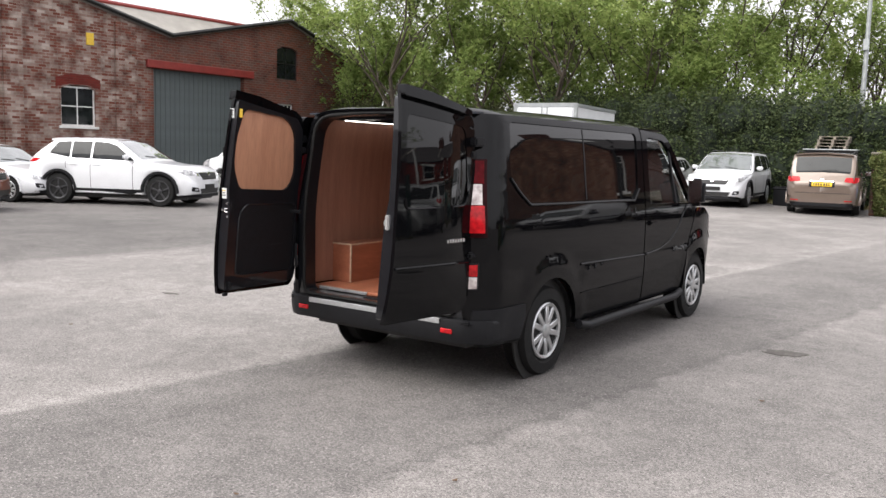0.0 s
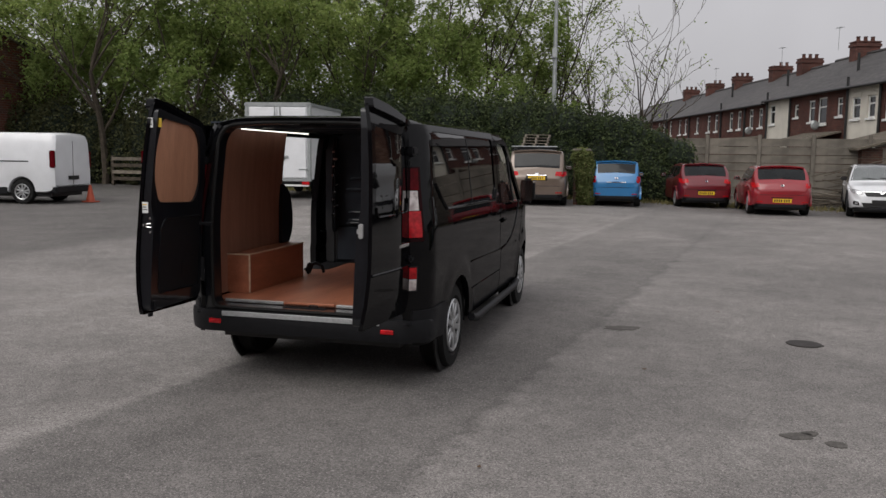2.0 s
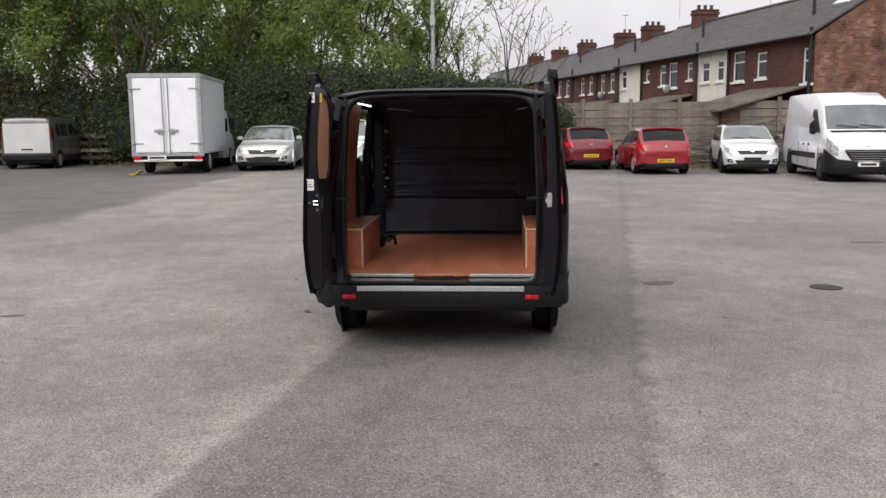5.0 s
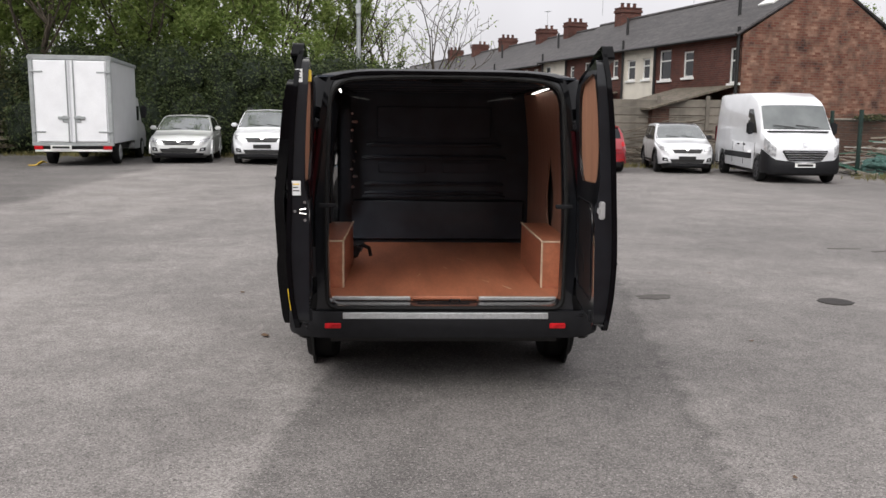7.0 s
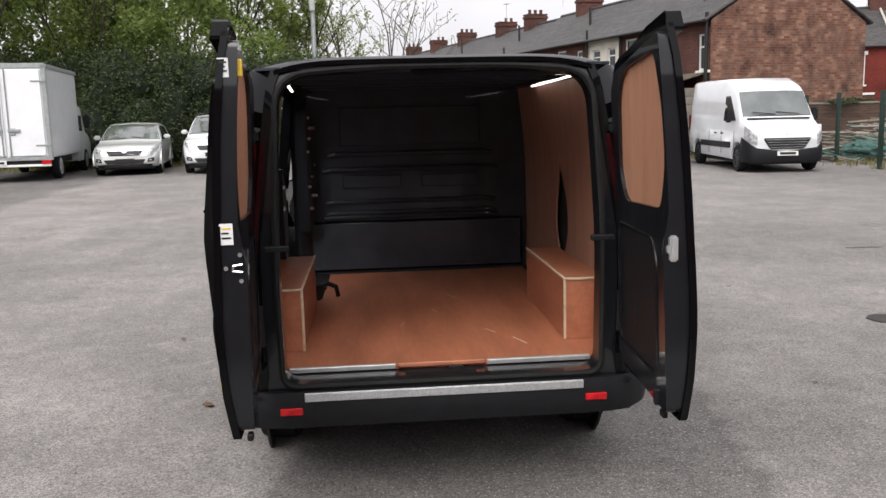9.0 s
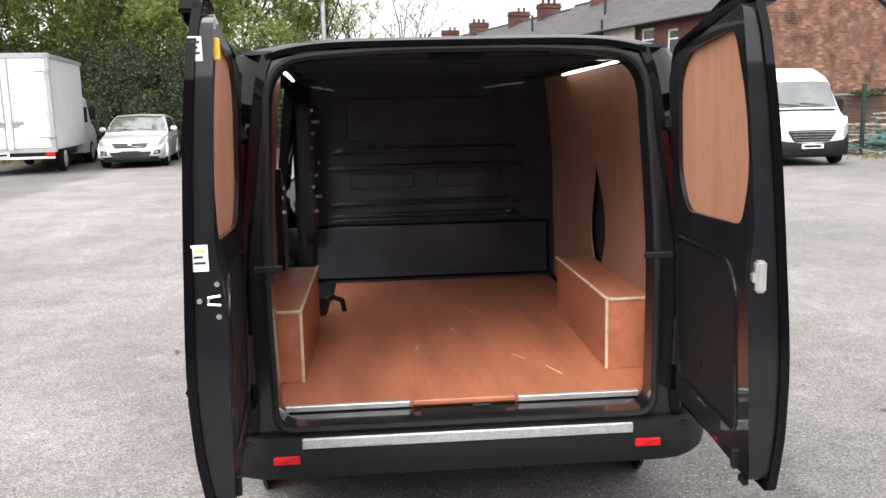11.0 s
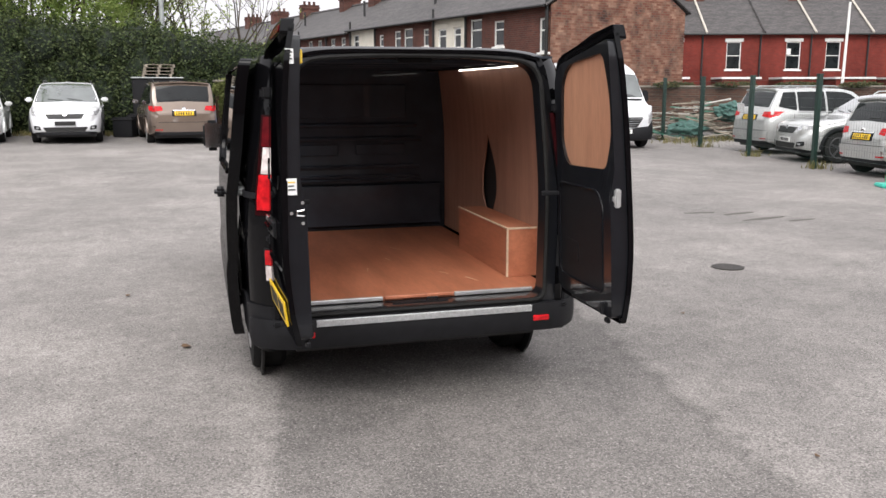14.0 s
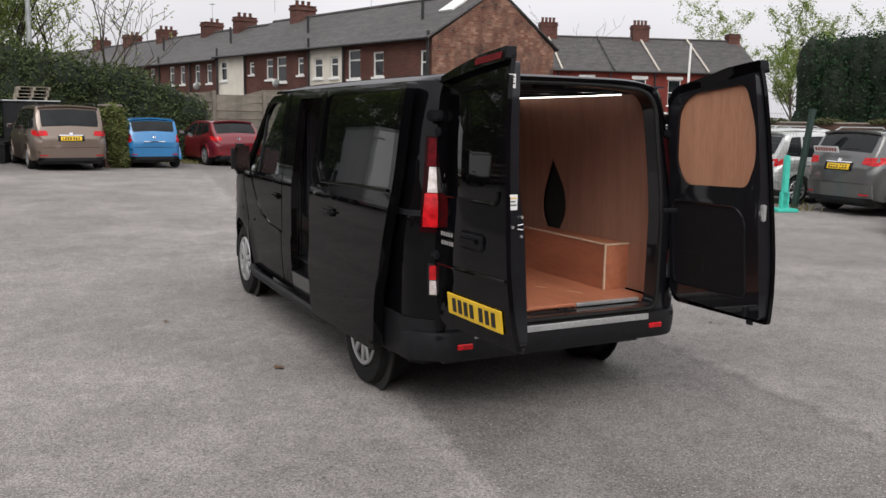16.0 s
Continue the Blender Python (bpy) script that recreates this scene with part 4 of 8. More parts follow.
        part("door_crease", sweep([dfn(0.02 + 0.8 * k / 6, 0.93 + 0.02 * k / 6, 0.002) for k in range(7)], 0.010, 6), M_BLACK, door, smooth=True)
        # inner pressing: a deep frame, its edge face wide enough for the locks
        inner_out = rounded([(0.03, 0.66), (0.10, 0.63), (0.828, 0.64), (0.828, 1.965), (0.10, 1.86), (0.03, 1.78)], 0.03)
        plyhole = rounded([(0.10, 1.44), (0.18, 1.325), (0.72, 1.345), (0.80, 1.50), (0.805, 1.70), (0.745, 1.905), (0.24, 1.860), (0.12, 1.77)], [0.07, 0.07, 0.05, 0.06, 0.08, 0.06, 0.09, 0.09])
        lowhole = rounded([(0.07, 0.72), (0.72, 0.74), (0.725, 1.17), (0.65, 1.235), (0.07, 1.225)], [0.05, 0.05, 0.06, 0.08, 0.05])

        def bevelled(u, v, d):
            return ifn(u, v, 0.012) if d > 0 else dfn(u, v, 0.025)
        part("door_frame", panel(inner_out, [plyhole, lowhole], bevelled, 0.060, 0.06, 0.08), M_INNER, door, smooth=True)
        part("door_ply", panel([(0.44 + (u - 0.44) * 1.03, 1.60 + (v - 1.60) * 1.03) for u, v in plyhole], [], lambda u, v, d: ifn(u, v, d - 0.016), 0.012, 0.1, 0.1), M_PLY, door, "orange plywood door infill")
        trim = part("door_trim", panel([(0.36 + (u - 0.36) * 1.03, 0.97 + (v - 0.97) * 1.03) for u, v in lowhole], [], lambda u, v, d: ifn(u, v, d - 0.004), 0.012, 0.1, 0.1), M_PLASTIC, door, smooth=True)
        pocket = rounded([(0.16, 0.82), (0.36, 0.82), (0.36, 0.93), (0.16, 0.93)], 0.03)
        part("trim_recess", panel(pocket, [], lambda u, v, d: ifn(u, v, d + 0.001), 0.010, 0.1, 0.1), M_PLASTIC, trim, smooth=True)
        part("trim_bead", sweep([ifn(u, v, 0.012) for u, v in lowhole], 0.006, 6, True), M_INNER, trim, smooth=True)
        part("lock_bar", join(box(-0.012, 0.012, -0.01, 0.012, 0.64, 0.70, 0.004, 1, pose(-side * 0.70, 0.07, 0)), box(-0.02, 0.02, -0.008, 0.012, 0.60, 0.625, 0.004, 1, pose(-side * 0.72, 0.05, 0))), M_PLASTIC, door)
        ex = -side * (DW - 0.006 - RAKE * 0.64)
        if side > 0:
            # the latch sits on the edge face
            part("latch", join(box(-0.016, 0.014, -0.014, 0.016, -0.045, 0.045, 0.006, 2, pose(ex, 0.035, 1.218)), box(-0.018, 0.010, 0.012, 0.024, -0.012, 0.020, 0.005, 2, pose(ex, 0.036, 1.212))), M_STRIP, door, "pale metal door latch", smooth=True)
            part("badge", join(*[box(-0.10 + 0.028 * k, -0.082 + 0.028 * k, -0.006, 0.004, -0.012, 0.012, 0.002, 1, pose(-side * 0.17, rear_y(1.08) - 0.003 - 0.024, 1.08)) for k in range(7)]), M_CHROME, door)
        else:
            for zc, hh, ww in ((1.315, 0.036, 0.022), (1.87, 0.032, 0.018)):
                lb = part("label", box(-0.002, 0.003, -ww, ww, -hh, hh, 0, 1, pose(ex + side * RAKE * (zc - 1.24), (0.008 if zc < 1.5 else 0.024), zc)), M_LABEL, door, "white warning label")
                for k in range(3):
                    part("print_bar", box(0.003, 0.0045, -ww * 0.7, ww * (0.7 - 0.3 * (k % 2)), hh * (0.55 - 0.45 * k) - 0.003, hh * (0.55 - 0.45 * k) + 0.003, 0, 1, pose(ex + side * RAKE * (zc - 1.24), (0.008 if zc < 1.5 else 0.024), zc)), M_YELLOW if k == 0 and zc < 1.5 else M_INK, lb)
            part("yellow_clip", box(-0.010, 0.012, -0.012, 0.012, -0.03, 0.03, 0.004, 1, pose(ex - 0.035 + side * RAKE * 0.62, 0.072, 1.87)), M_YELLOW, door, "yellow plastic clip")
            for dy, dz in ((0.035, 0.045), (0.035, -0.045), (-0.035, 0)):
                part("bolt", cyl((ex - 0.002, 0.026 + dy * 0.7, 1.20 + dz), (ex + 0.008, 0.026 + dy * 0.7, 1.20 + dz), 0.008, seg=8), M_CHROME, door)
            part("latch_hook", sweep([(ex + 0.006, 0.056, 1.212), (ex + 0.007, 0.026, 1.208), (ex + 0.007, 0.024, 1.190), (ex + 0.006, 0.056, 1.186)], 0.004), M_CHROME, door)
            pm = pose(-side * 0.42, rear_y(0.74) - 0.026, 0.745, 7)
            pl = part("number_plate", box(-0.26, 0.26, -0.003, 0.006, -0.056, 0.056, 0.002, 1, pm), M_YPLATE, door, "yellow rear number plate")
            for k in range(7):
                bx = -0.212 + 0.058 * k + (0.03 if k > 3 else 0)
                part("plate_bar", box(bx + 0.006, bx + 0.040, -0.006, -0.002, -0.036, 0.036, 0, 1, pm), M_INK, pl)
            hp = part("door_handle", box(-0.13, 0.10, -0.016, 0.01, -0.045, 0.045, 0.015, 2, pose(-side * 0.42, rear_y(1.1) - 0.034, 1.10)), M_PLASTIC, door, smooth=True)
            part("grip", box(-0.10, 0.07, -0.035, -0.014, -0.012, 0.022, 0.01, 2, pose(-side * 0.42, rear_y(1.1) - 0.034, 1.10)), M_BLACK, hp, smooth=True)
            for k, (zz, ww) in enumerate(((1.10, 0.075), (1.055, 0.065))):
                part("badge", join(*[box(-ww + 0.026 * n, -ww + 0.026 * n + 0.017, -0.006, 0.004, -0.012, 0.012, 0.002, 1, pose(-side * 0.15, rear_y(zz) - 0.003 - 0.023, zz)) for n in range(int(2 * ww / 0.026))]), M_CHROME, door)
            part("high_brake_lamp", panel(rounded([(0.52, 1.950), (0.80, 1.972), (0.80, 2.005), (0.52, 1.983)], 0.010), [], lambda u, v, d: dfn(u, v, d - 0.039), 0.03, 0.1, 0.05), M_DARKRED, door, smooth=True)
        part("upper_spoiler", panel(rounded([(0.08, 1.875), (0.55, 1.935), (0.84, 1.965), (0.84, 2.03), (0.55, 2.0), (0.08, 1.91)], 0.01), [], lambda u, v, d: dfn(u, v, d - 0.035), 0.055, 0.1, 0.05), M_BLACK, door, smooth=True)
        part("check_strap", box(-0.012, 0.012, -0.05, 0.05, -0.012, 0.012, 0.004, 1, pose(-side * 0.10, 0.13, 1.17)), M_PLASTIC, door)
        part("hinge_arm", box(-0.03, 0.03, -0.02, 0.05, 1.60, 1.65, 0.01, 2, pose(side * 0.06, 0.02, 0)), M_PLASTIC, door)
    # sliding door, slid back
    def sdoor(outer, holes, thick, out):
        return panel(outer, holes, lambda u, v, d: (-(lerp_table(v, VAN_W) + 0.012 * ss((0.80 - v) / 0.05) + 0.095 + out - d), u, v), thick, 0.12, 0.05)
    so = rounded([(0.47, 0.34), (1.64, 0.32), (1.62, 1.20), (1.57, 1.875), (0.20, 1.885), (0.22, 1.25), (0.36, 0.85)], [0.05, 0.03, 0.2, 0.06, 0.04, 0.15, 0.2])
    sh = rounded([(0.27, 1.315), (1.40, 1.285), (1.49, 1.37), (1.46, 1.835), (0.26, 1.85)], [0.03, 0.05, 0.08, 0.06, 0.04])
    sd = part("sliding_door", sdoor(so, [sh], 0.06, 0.0), M_BLACK, van, "black sliding side door, slid open", smooth=True)
    part("blanked_window", sdoor(sh, [], 0.02, -0.010), M_DARKGLASS, sd, smooth=True)
    part("window_ledge", sweep([(-(lerp_table(b, VAN_W) + 0.10), a, b - 0.008) for a, b in ((0.27, 1.308), (0.7, 1.298), (1.1, 1.288), (1.40, 1.279), (1.50, 1.37), (1.47, 1.83))], 0.010, 8), M_BLACK, sd, smooth=True)
    part("handle", box(-0.03, 0.03, 1.11, 1.29, 1.065, 1.115, 0.018, 2, Matrix.Translation((-1.052, 0, 0))), M_PLASTIC, sd, smooth=True)
    part("door_roller", box(-0.98, -0.86, 0.32, 0.44, 1.165, 1.205, 0.01, 1), M_GALV, sd)
    part("door_roller", box(-1.0, -0.80, 1.48, 1.60, 0.46, 0.50, 0.01, 1), M_GALV, sd)
    return van


build_van()

# ---- parked vehicles ----


def loft(stations, closed=True):
    """stations: (y, [(x, z), ...]) half sections from the middle bottom to the middle top; mirrored and capped."""
    bm = bmesh.new()
    rings = []
    for y, half in stations:
        ring = [bm.verts.new((x, y, z)) for x, z in half] + [bm.verts.new((-x, y, z)) for x, z in half[::-1] if x > 1e-6]
        rings.append(ring)
    for a, b in zip(rings, rings[1:]):
        for i in range(len(a)):
            j = (i + 1) % len(a)
            bm.faces.new((a[i], a[j], b[j], b[i]))
    bm.faces.new(rings[0][::-1])
    bm.faces.new(rings[-1])
    return bm


def blurred(rows, d, r=0.07):
    return sum(lerp_table(d + k * r / 3, rows) for k in range(-3, 4)) / 7


def build_car(name, m, paint, label, L=4.3, W=1.8, H=1.5, wb=2.6, fo=0.85, belt=0.95, bonnet=0.90, nose=0.72, cowl=1.25, roof_f=2.0, roof_r=3.75,
              tail=4.2, tailz=0.98, tyre=0.32, rim=None, roof_paint=None, plate_f=None, plate_r=None, cladding=None, grille=0.10,
              rails=False, boxy=False, category="car", spokes=10, tail_h=0.16, lamp_w=0.36, rear_glass_z=None, spoiler=False, wiper=True):
    """A parked car; local +y is forward, the origin on the ground under its middle. Lengths along the car are taken from the front bumper."""
    car = thing(name, m, label, category)
    hw = W / 2
    rw = hw * (0.80 if boxy else 0.735)
    fa, ra = fo, fo + wb
    ar = tyre + 0.055
    zb = 0.21 + (0.04 if cladding else 0)

    def Y(d):
        return L / 2 - d
    top_rows = [(-0.2, nose * 0.55), (0.0, nose * 0.70), (0.05, nose * 0.90), (0.16, nose * 0.975), (0.32, nose + (bonnet - nose) * 0.45), (cowl * 0.7, bonnet - 0.02), (cowl, bonnet + 0.03), (cowl + 0.04, bonnet + 0.06),
                (roof_f - 0.10, H - 0.085), (roof_f + 0.25, H - 0.02), (roof_f * 0.5 + roof_r * 0.5, H), (roof_r - 0.1, H - 0.03), (roof_r, H - 0.065), (tail, tailz), (L - 0.06, tailz - 0.05), (L, tailz - 0.30), (L + 0.2, tailz - 0.34)]
    sh_rows = [(0.0, nose * 0.50), (0.10, nose * 0.72), (0.4, nose * 0.90), (cowl, belt - 0.07), (cowl + 0.9, belt - 0.02), (tail - 0.4, belt + 0.03), (L - 0.25, tailz - 0.06), (L, tailz - 0.35)]
    w_rows = [(0, 0.66), (0.04, 0.76), (0.10, 0.83), (0.22, 0.90), (0.45, 0.96), (0.9, 1.0), (L - 0.9, 1.0), (L - 0.4, 0.975), (L - 0.15, 0.92), (L - 0.05, 0.85), (L, 0.74)]
    cache = {}

    def low(d):
        z = lerp_table(d, [(0, 0.34), (0.12, zb + 0.03), (0.5, zb), (L - 0.5, zb + 0.02), (L - 0.1, zb + 0.09), (L, 0.38)])
        for c in (fa, ra):
            if abs(d - c) < ar:
                z = max(z, tyre + math.sqrt(ar * ar - (d - c) ** 2))
        return z

    def sect(d):
        """Half section from the middle bottom to the middle top."""
        d = round(min(max(d, 0.0), L), 3)
        if d in cache:
            return cache[d]
        w, lo = hw * lerp_table(d, w_rows), low(d)
        t = blurred(top_rows, d, 0.05)
        s_ = min(blurred(sh_rows, d, 0.15), t - 0.05)
        lo = min(lo, s_ - 0.04)
        g = s_ - lo

        def xt(z):
            f = min(max((z - s_) / max(H - belt, 0.1), 0), 1)
            return w * 0.945 + (min(rw, w * 0.93) - w * 0.945) * f ** 1.25
        pts = [(0, lo), (w * 0.86, lo), (w * 0.955, lo + min(0.03, g * 0.1)), (w * 0.988, lo + g * 0.28), (w, lo + g * 0.55), (w * 0.992, lo + g * 0.80), (w * 0.975, lo + g * 0.93), (w * 0.945, s_)]
        rt = min(0.05, (t - s_) * 0.5)
        for k in (1, 2, 3, 4):
            z = s_ + (t - rt - s_) * k / 4
            pts.append((xt(z), z))
        e = xt(t - rt)
        pts += [(e * 0.965, t - rt * 0.45), (e * 0.90, t - rt * 0.15), (e * 0.70, t), (0, t + 0.022)]
        cache[d] = pts
        return pts

    def xsec(d, z):
        p = sect(d)[1:]
        for (x0, z0), (x1, z1) in zip(p, p[1:]):
            if z0 <= z <= z1:
                return x0 + (x1 - x0) * (z - z0) / max(z1 - z0, 1e-6)
        return 0.0 if z > p[-1][1] else p[0][0]

    def zsec(d, x):
        p = sect(d)[::-1]
        for (x0, z0), (x1, z1) in zip(p, p[1:]):
            if x0 <= x <= x1:
                return z0 + (z1 - z0) * (x - x0) / max(x1 - x0, 1e-6)
        return p[0][1]

    def find(x, z, rear=False):
        """How far from the nose (or tail) the skin lies at a place of the front (or rear) view."""
        a, b = 0.0, 1.3
        for _ in range(10):
            c = (a + b) / 2
            if xsec(L - c if rear else c, z) >= abs(x) - 1e-4:
                b = c
            else:
                a = c
        return b
    ds = {0.0, 0.015, 0.04, 0.07, 0.11, 0.16, 0.22, 0.3, 0.4, 0.5, L, L - 0.015, L - 0.04, L - 0.07, L - 0.11, L - 0.16, L - 0.22}
    ds |= {0.5 + 0.09 * k for k in range(int((L - 0.7) / 0.09))}
    for c in (fa, ra):
        ds |= {c + ar * math.sin(i / 9 * math.pi / 2) for i in range(-9, 10)} | {c - ar - 0.008, c + ar + 0.008}
    body = part("body", loft([(Y(d), sect(d)) for d in sorted(x for x in ds if 0 <= x <= L)]), paint, car, smooth=True)

    def flank(nm, poly, mt, sx, out=0.005, thick=0.02, r=0.03, parent=None, lab=""):
        """A piece laid on the flank; poly: (distance from the nose, height)."""
        return part(nm, panel(rounded(poly, r) if r else poly, [], lambda u, v, d: (sx * (xsec(u, v) + out - d), Y(u), v), thick, 0.12, 0.08), mt, parent or car, lab, smooth=True)

    def face(nm, poly, mt, rear=False, out=0.008, thick=0.03, r=0.015, parent=None, lab="", du=0.07):
        """A piece laid on the nose or tail; poly: (across, height)."""
        sg = -1 if rear else 1
        return part(nm, panel(rounded(poly, r) if r else poly, [], lambda u, v, d: (u * (1 + (out - d) * 0.3), sg * (L / 2 - find(u, v, rear) + out - d), v), thick, du, 0.06), mt, parent or car, lab, smooth=True)

    def deck(nm, d0, d1, f0, f1, mt, out=0.006):
        """A pane on the windscreen or rear screen; f: share of the half width at each end."""
        bm = bmesh.new()
        rows = []
        for i in range(9):
            d = d0 + (d1 - d0) * i / 8
            p = sect(d)
            e = p[11][0] * (f0 + (f1 - f0) * i / 8)
            rows.append([bm.verts.new((e * (k / 6 - 1), Y(d), zsec(d, abs(e * (k / 6 - 1))) + out)) for k in range(13)])
        for p, q in zip(rows, rows[1:]):
            for k in range(12):
                bm.faces.new((p[k], p[k + 1], q[k + 1], q[k]))
        ext = bmesh.ops.extrude_face_region(bm, geom=bm.faces[:])
        for v in [g for g in ext["geom"] if isinstance(g, bmesh.types.BMVert)]:
            v.co.z -= 0.02
        return part(nm, bm, mt, car, smooth=True)
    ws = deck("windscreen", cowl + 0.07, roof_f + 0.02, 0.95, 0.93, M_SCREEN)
    for sx in (0.1, -0.45):
        a, b = cowl + 0.10, cowl + 0.16
        part("wiper", sweep([(hw * sx, Y(a), zsec(a, abs(hw * sx)) + 0.018), (hw * (sx + 0.42), Y(b), zsec(b, abs(hw * (sx + 0.42))) + 0.018)], 0.008, 5), M_INK, ws)
    slope = tail - roof_r
    rg0, rg1 = roof_r + slope * 0.10, roof_r + slope * (0.86 if rear_glass_z is None else rear_glass_z)
    rg = deck("rear_window", rg0, rg1, 0.88, 0.86, M_PRIVACY)
    if wiper:
        a, b = rg1 - slope * 0.06, rg1 - slope * 0.12
        part("wiper", sweep([(0, Y(a), zsec(a, 0) + 0.014), (hw * 0.38, Y(b), zsec(b, hw * 0.38) + 0.014)], 0.007, 5), M_INK, rg)
    if spoiler or boxy or H > 1.55:
        bm = bmesh.new()
        rows = []
        for dd, zz in ((roof_r - 0.16, 0.012), (roof_r + 0.02, 0.020), (roof_r + slope * 0.16, 0.030)):
            e = sect(roof_r - 0.1)[11][0] * 0.93
            rows.append([bm.verts.new((e * (k / 5 - 1), Y(dd), zsec(min(dd, roof_r - 0.05), abs(e * (k / 5 - 1))) + zz - 0.02 * abs(k / 5 - 1) ** 4)) for k in range(11)])
        for p, q in zip(rows, rows[1:]):
            for k in range(10):
                bm.faces.new((p[k], p[k + 1], q[k + 1], q[k]))
        ext = bmesh.ops.extrude_face_region(bm, geom=bm.faces[:])
        for v in [g for g in ext["geom"] if isinstance(g, bmesh.types.BMVert)]:
            v.co.z -= 0.035
        part("roof_spoiler", bm, roof_paint or paint, car, smooth=True)
    if roof_paint:
        deck("roof_panel", roof_f + 0.06, roof_r - 0.02, 1.0, 1.0, roof_paint, 0.004)
    # side glass: quarter light, rear and front doors, cut to the roof line
    zt0 = belt + 0.005
    bp = roof_f + (roof_r - roof_f) * 0.36

    def roofz(d):
        return blurred(top_rows, d, 0.05) - 0.085
    wf = cowl + (roof_f - cowl) * 0.48
    q0 = roof_r - 0.50 if L > 3.8 else roof_r - 0.38
    panes = [[(wf - 0.12, zt0 - 0.02), (bp - 0.03, zt0), (bp - 0.03, roofz(bp)), (roof_f + 0.22, roofz(roof_f + 0.22)), (roof_f - 0.02, roofz(roof_f - 0.02) - 0.02)],
             [(bp + 0.03, zt0), (q0 - 0.03, zt0 + 0.02), (q0 - 0.03, roofz(q0)), (bp + 0.03, roofz(bp))],
             [(q0 + 0.02, zt0 + 0.025), (roof_r + slope * 0.12, zt0 + 0.05 if boxy else zt0 + 0.12), (roof_r - 0.12, roofz(roof_r - 0.12) - 0.005), (q0 + 0.02, roofz(q0 + 0.02))]]
    for sx in (1, -1):
        for poly in panes:
            flank("side_window", poly, M_PRIVACY, sx, 0.004, 0.02, 0.035)
        flank("window_trim", [(wf - 0.15, zt0 - 0.045), (q0, zt0 - 0.02), (q0, zt0 - 0.005), (wf - 0.15, zt0 - 0.028)], M_INK if not cladding else M_CHROME, sx, 0.004, 0.012, 0)
        for d_ in (wf - 0.10, bp, q0 + 0.10):
            zlo = max(low(d_), low(d_ + 0.01)) + 0.06
            flank("door_seam", [(d_, zlo), (d_ + 0.012, zlo), (d_ + 0.012, zt0 - 0.05), (d_, zt0 - 0.05)], M_INK, sx, 0.002, 0.01, 0)
        for d_ in (bp - 0.16, q0 - 0.10):
            part("handle", box(-0.016, 0.016, -0.09, 0.09, -0.015, 0.015, 0.008, 1, pose(sx * (xsec(d_, belt - 0.14) + 0.006), Y(d_), belt - 0.14)), paint, car)
        mir = part("mirror", box(-0.10, 0.09, -0.06, 0.05, -0.065, 0.06, 0.035, 2, pose(sx * (hw + 0.07), Y(wf + 0.02), belt + 0.075)), roof_paint or paint, car, smooth=True)
        part("mirror_glass", box(-0.085, 0.075, -0.066, -0.060, -0.05, 0.045, 0.01, 1, pose(sx * (hw + 0.07), Y(wf + 0.02), belt + 0.075)), M_CHROME, mir)
        if cladding:
            flank("sill_trim", [(fa + ar + 0.04, zb + 0.015), (ra - ar - 0.04, zb + 0.015), (ra - ar - 0.04, zb + 0.15), (fa + ar + 0.04, zb + 0.15)], cladding, sx, 0.012, 0.03, 0.01)
        if rails:
            part("roof_rail", sweep([Vector((sx * rw * 0.93, Y(dd), H + hh)) for dd, hh in ((roof_f + 0.30, -0.02), (roof_f + 0.42, 0.045), (roof_r - 0.35, 0.045), (roof_r - 0.2, -0.02))], 0.016, 6), rails, car, smooth=True)
    # wheels, arches, underside
    for c in (fa, ra):
        for sx in (1, -1):
            wheel(car, sx, Y(c), hw - 0.125, r=tyre, w=0.21, rim=rim or M_RIM, spokes=spokes, hub=tyre * 0.68, twin=spokes > 6)
            n = 18
            angs = [math.pi * (1.06 * i / n - 0.03) for i in range(n + 1)]
            o_ = 0.055 if cladding else 0.022
            ring = [(c + (ar - 0.004) * math.cos(a), tyre + (ar - 0.004) * math.sin(a)) for a in angs] + [(c + (ar + o_) * math.cos(a), tyre + (ar + o_) * math.sin(a)) for a in angs[::-1]]
            wx = hw * lerp_table(c, w_rows)
            part("arch_trim", panel(ring, [], lambda u, v, d: (sx * (wx + 0.010 - d), Y(u), v), 0.07), cladding or paint, car, smooth=True)
        part("arch_liner", box(-hw * 0.86, hw * 0.86, Y(c) - ar * 0.95, Y(c) + ar * 0.95, tyre + ar * 0.55, tyre + ar * 1.02), M_INK, car)
    part("underbody", box(-hw * 0.80, hw * 0.80, Y(L - 0.25), Y(0.25), 0.17, zb + 0.18), M_INK, car)
    # nose
    gz = nose * 0.83
    gr = face("grille", [(-hw * 0.44, gz - grille * 0.9), (hw * 0.44, gz - grille * 0.9), (hw * 0.54, gz + grille * 0.55), (-hw * 0.54, gz + grille * 0.55)], M_INK)
    for i in range(3):
        zz = gz - grille * 0.62 + i * grille * 0.42
        face("grille_bar", [(-hw * 0.42, zz - 0.006), (hw * 0.42, zz - 0.006), (hw * 0.42, zz + 0.006), (-hw * 0.42, zz + 0.006)], M_PLASTIC, out=0.014, thick=0.012, r=0, parent=gr)
    face("grille_trim", [(-hw * 0.55, gz + grille * 0.50), (hw * 0.55, gz + grille * 0.50), (hw * 0.55, gz + grille * 0.62), (-hw * 0.55, gz + grille * 0.62)], M_CHROME, out=0.016, thick=0.02, r=0, parent=gr)
    face("lower_grille", [(-hw * 0.52, 0.33), (hw * 0.52, 0.33), (hw * 0.60, 0.45), (-hw * 0.60, 0.45)], M_INK)
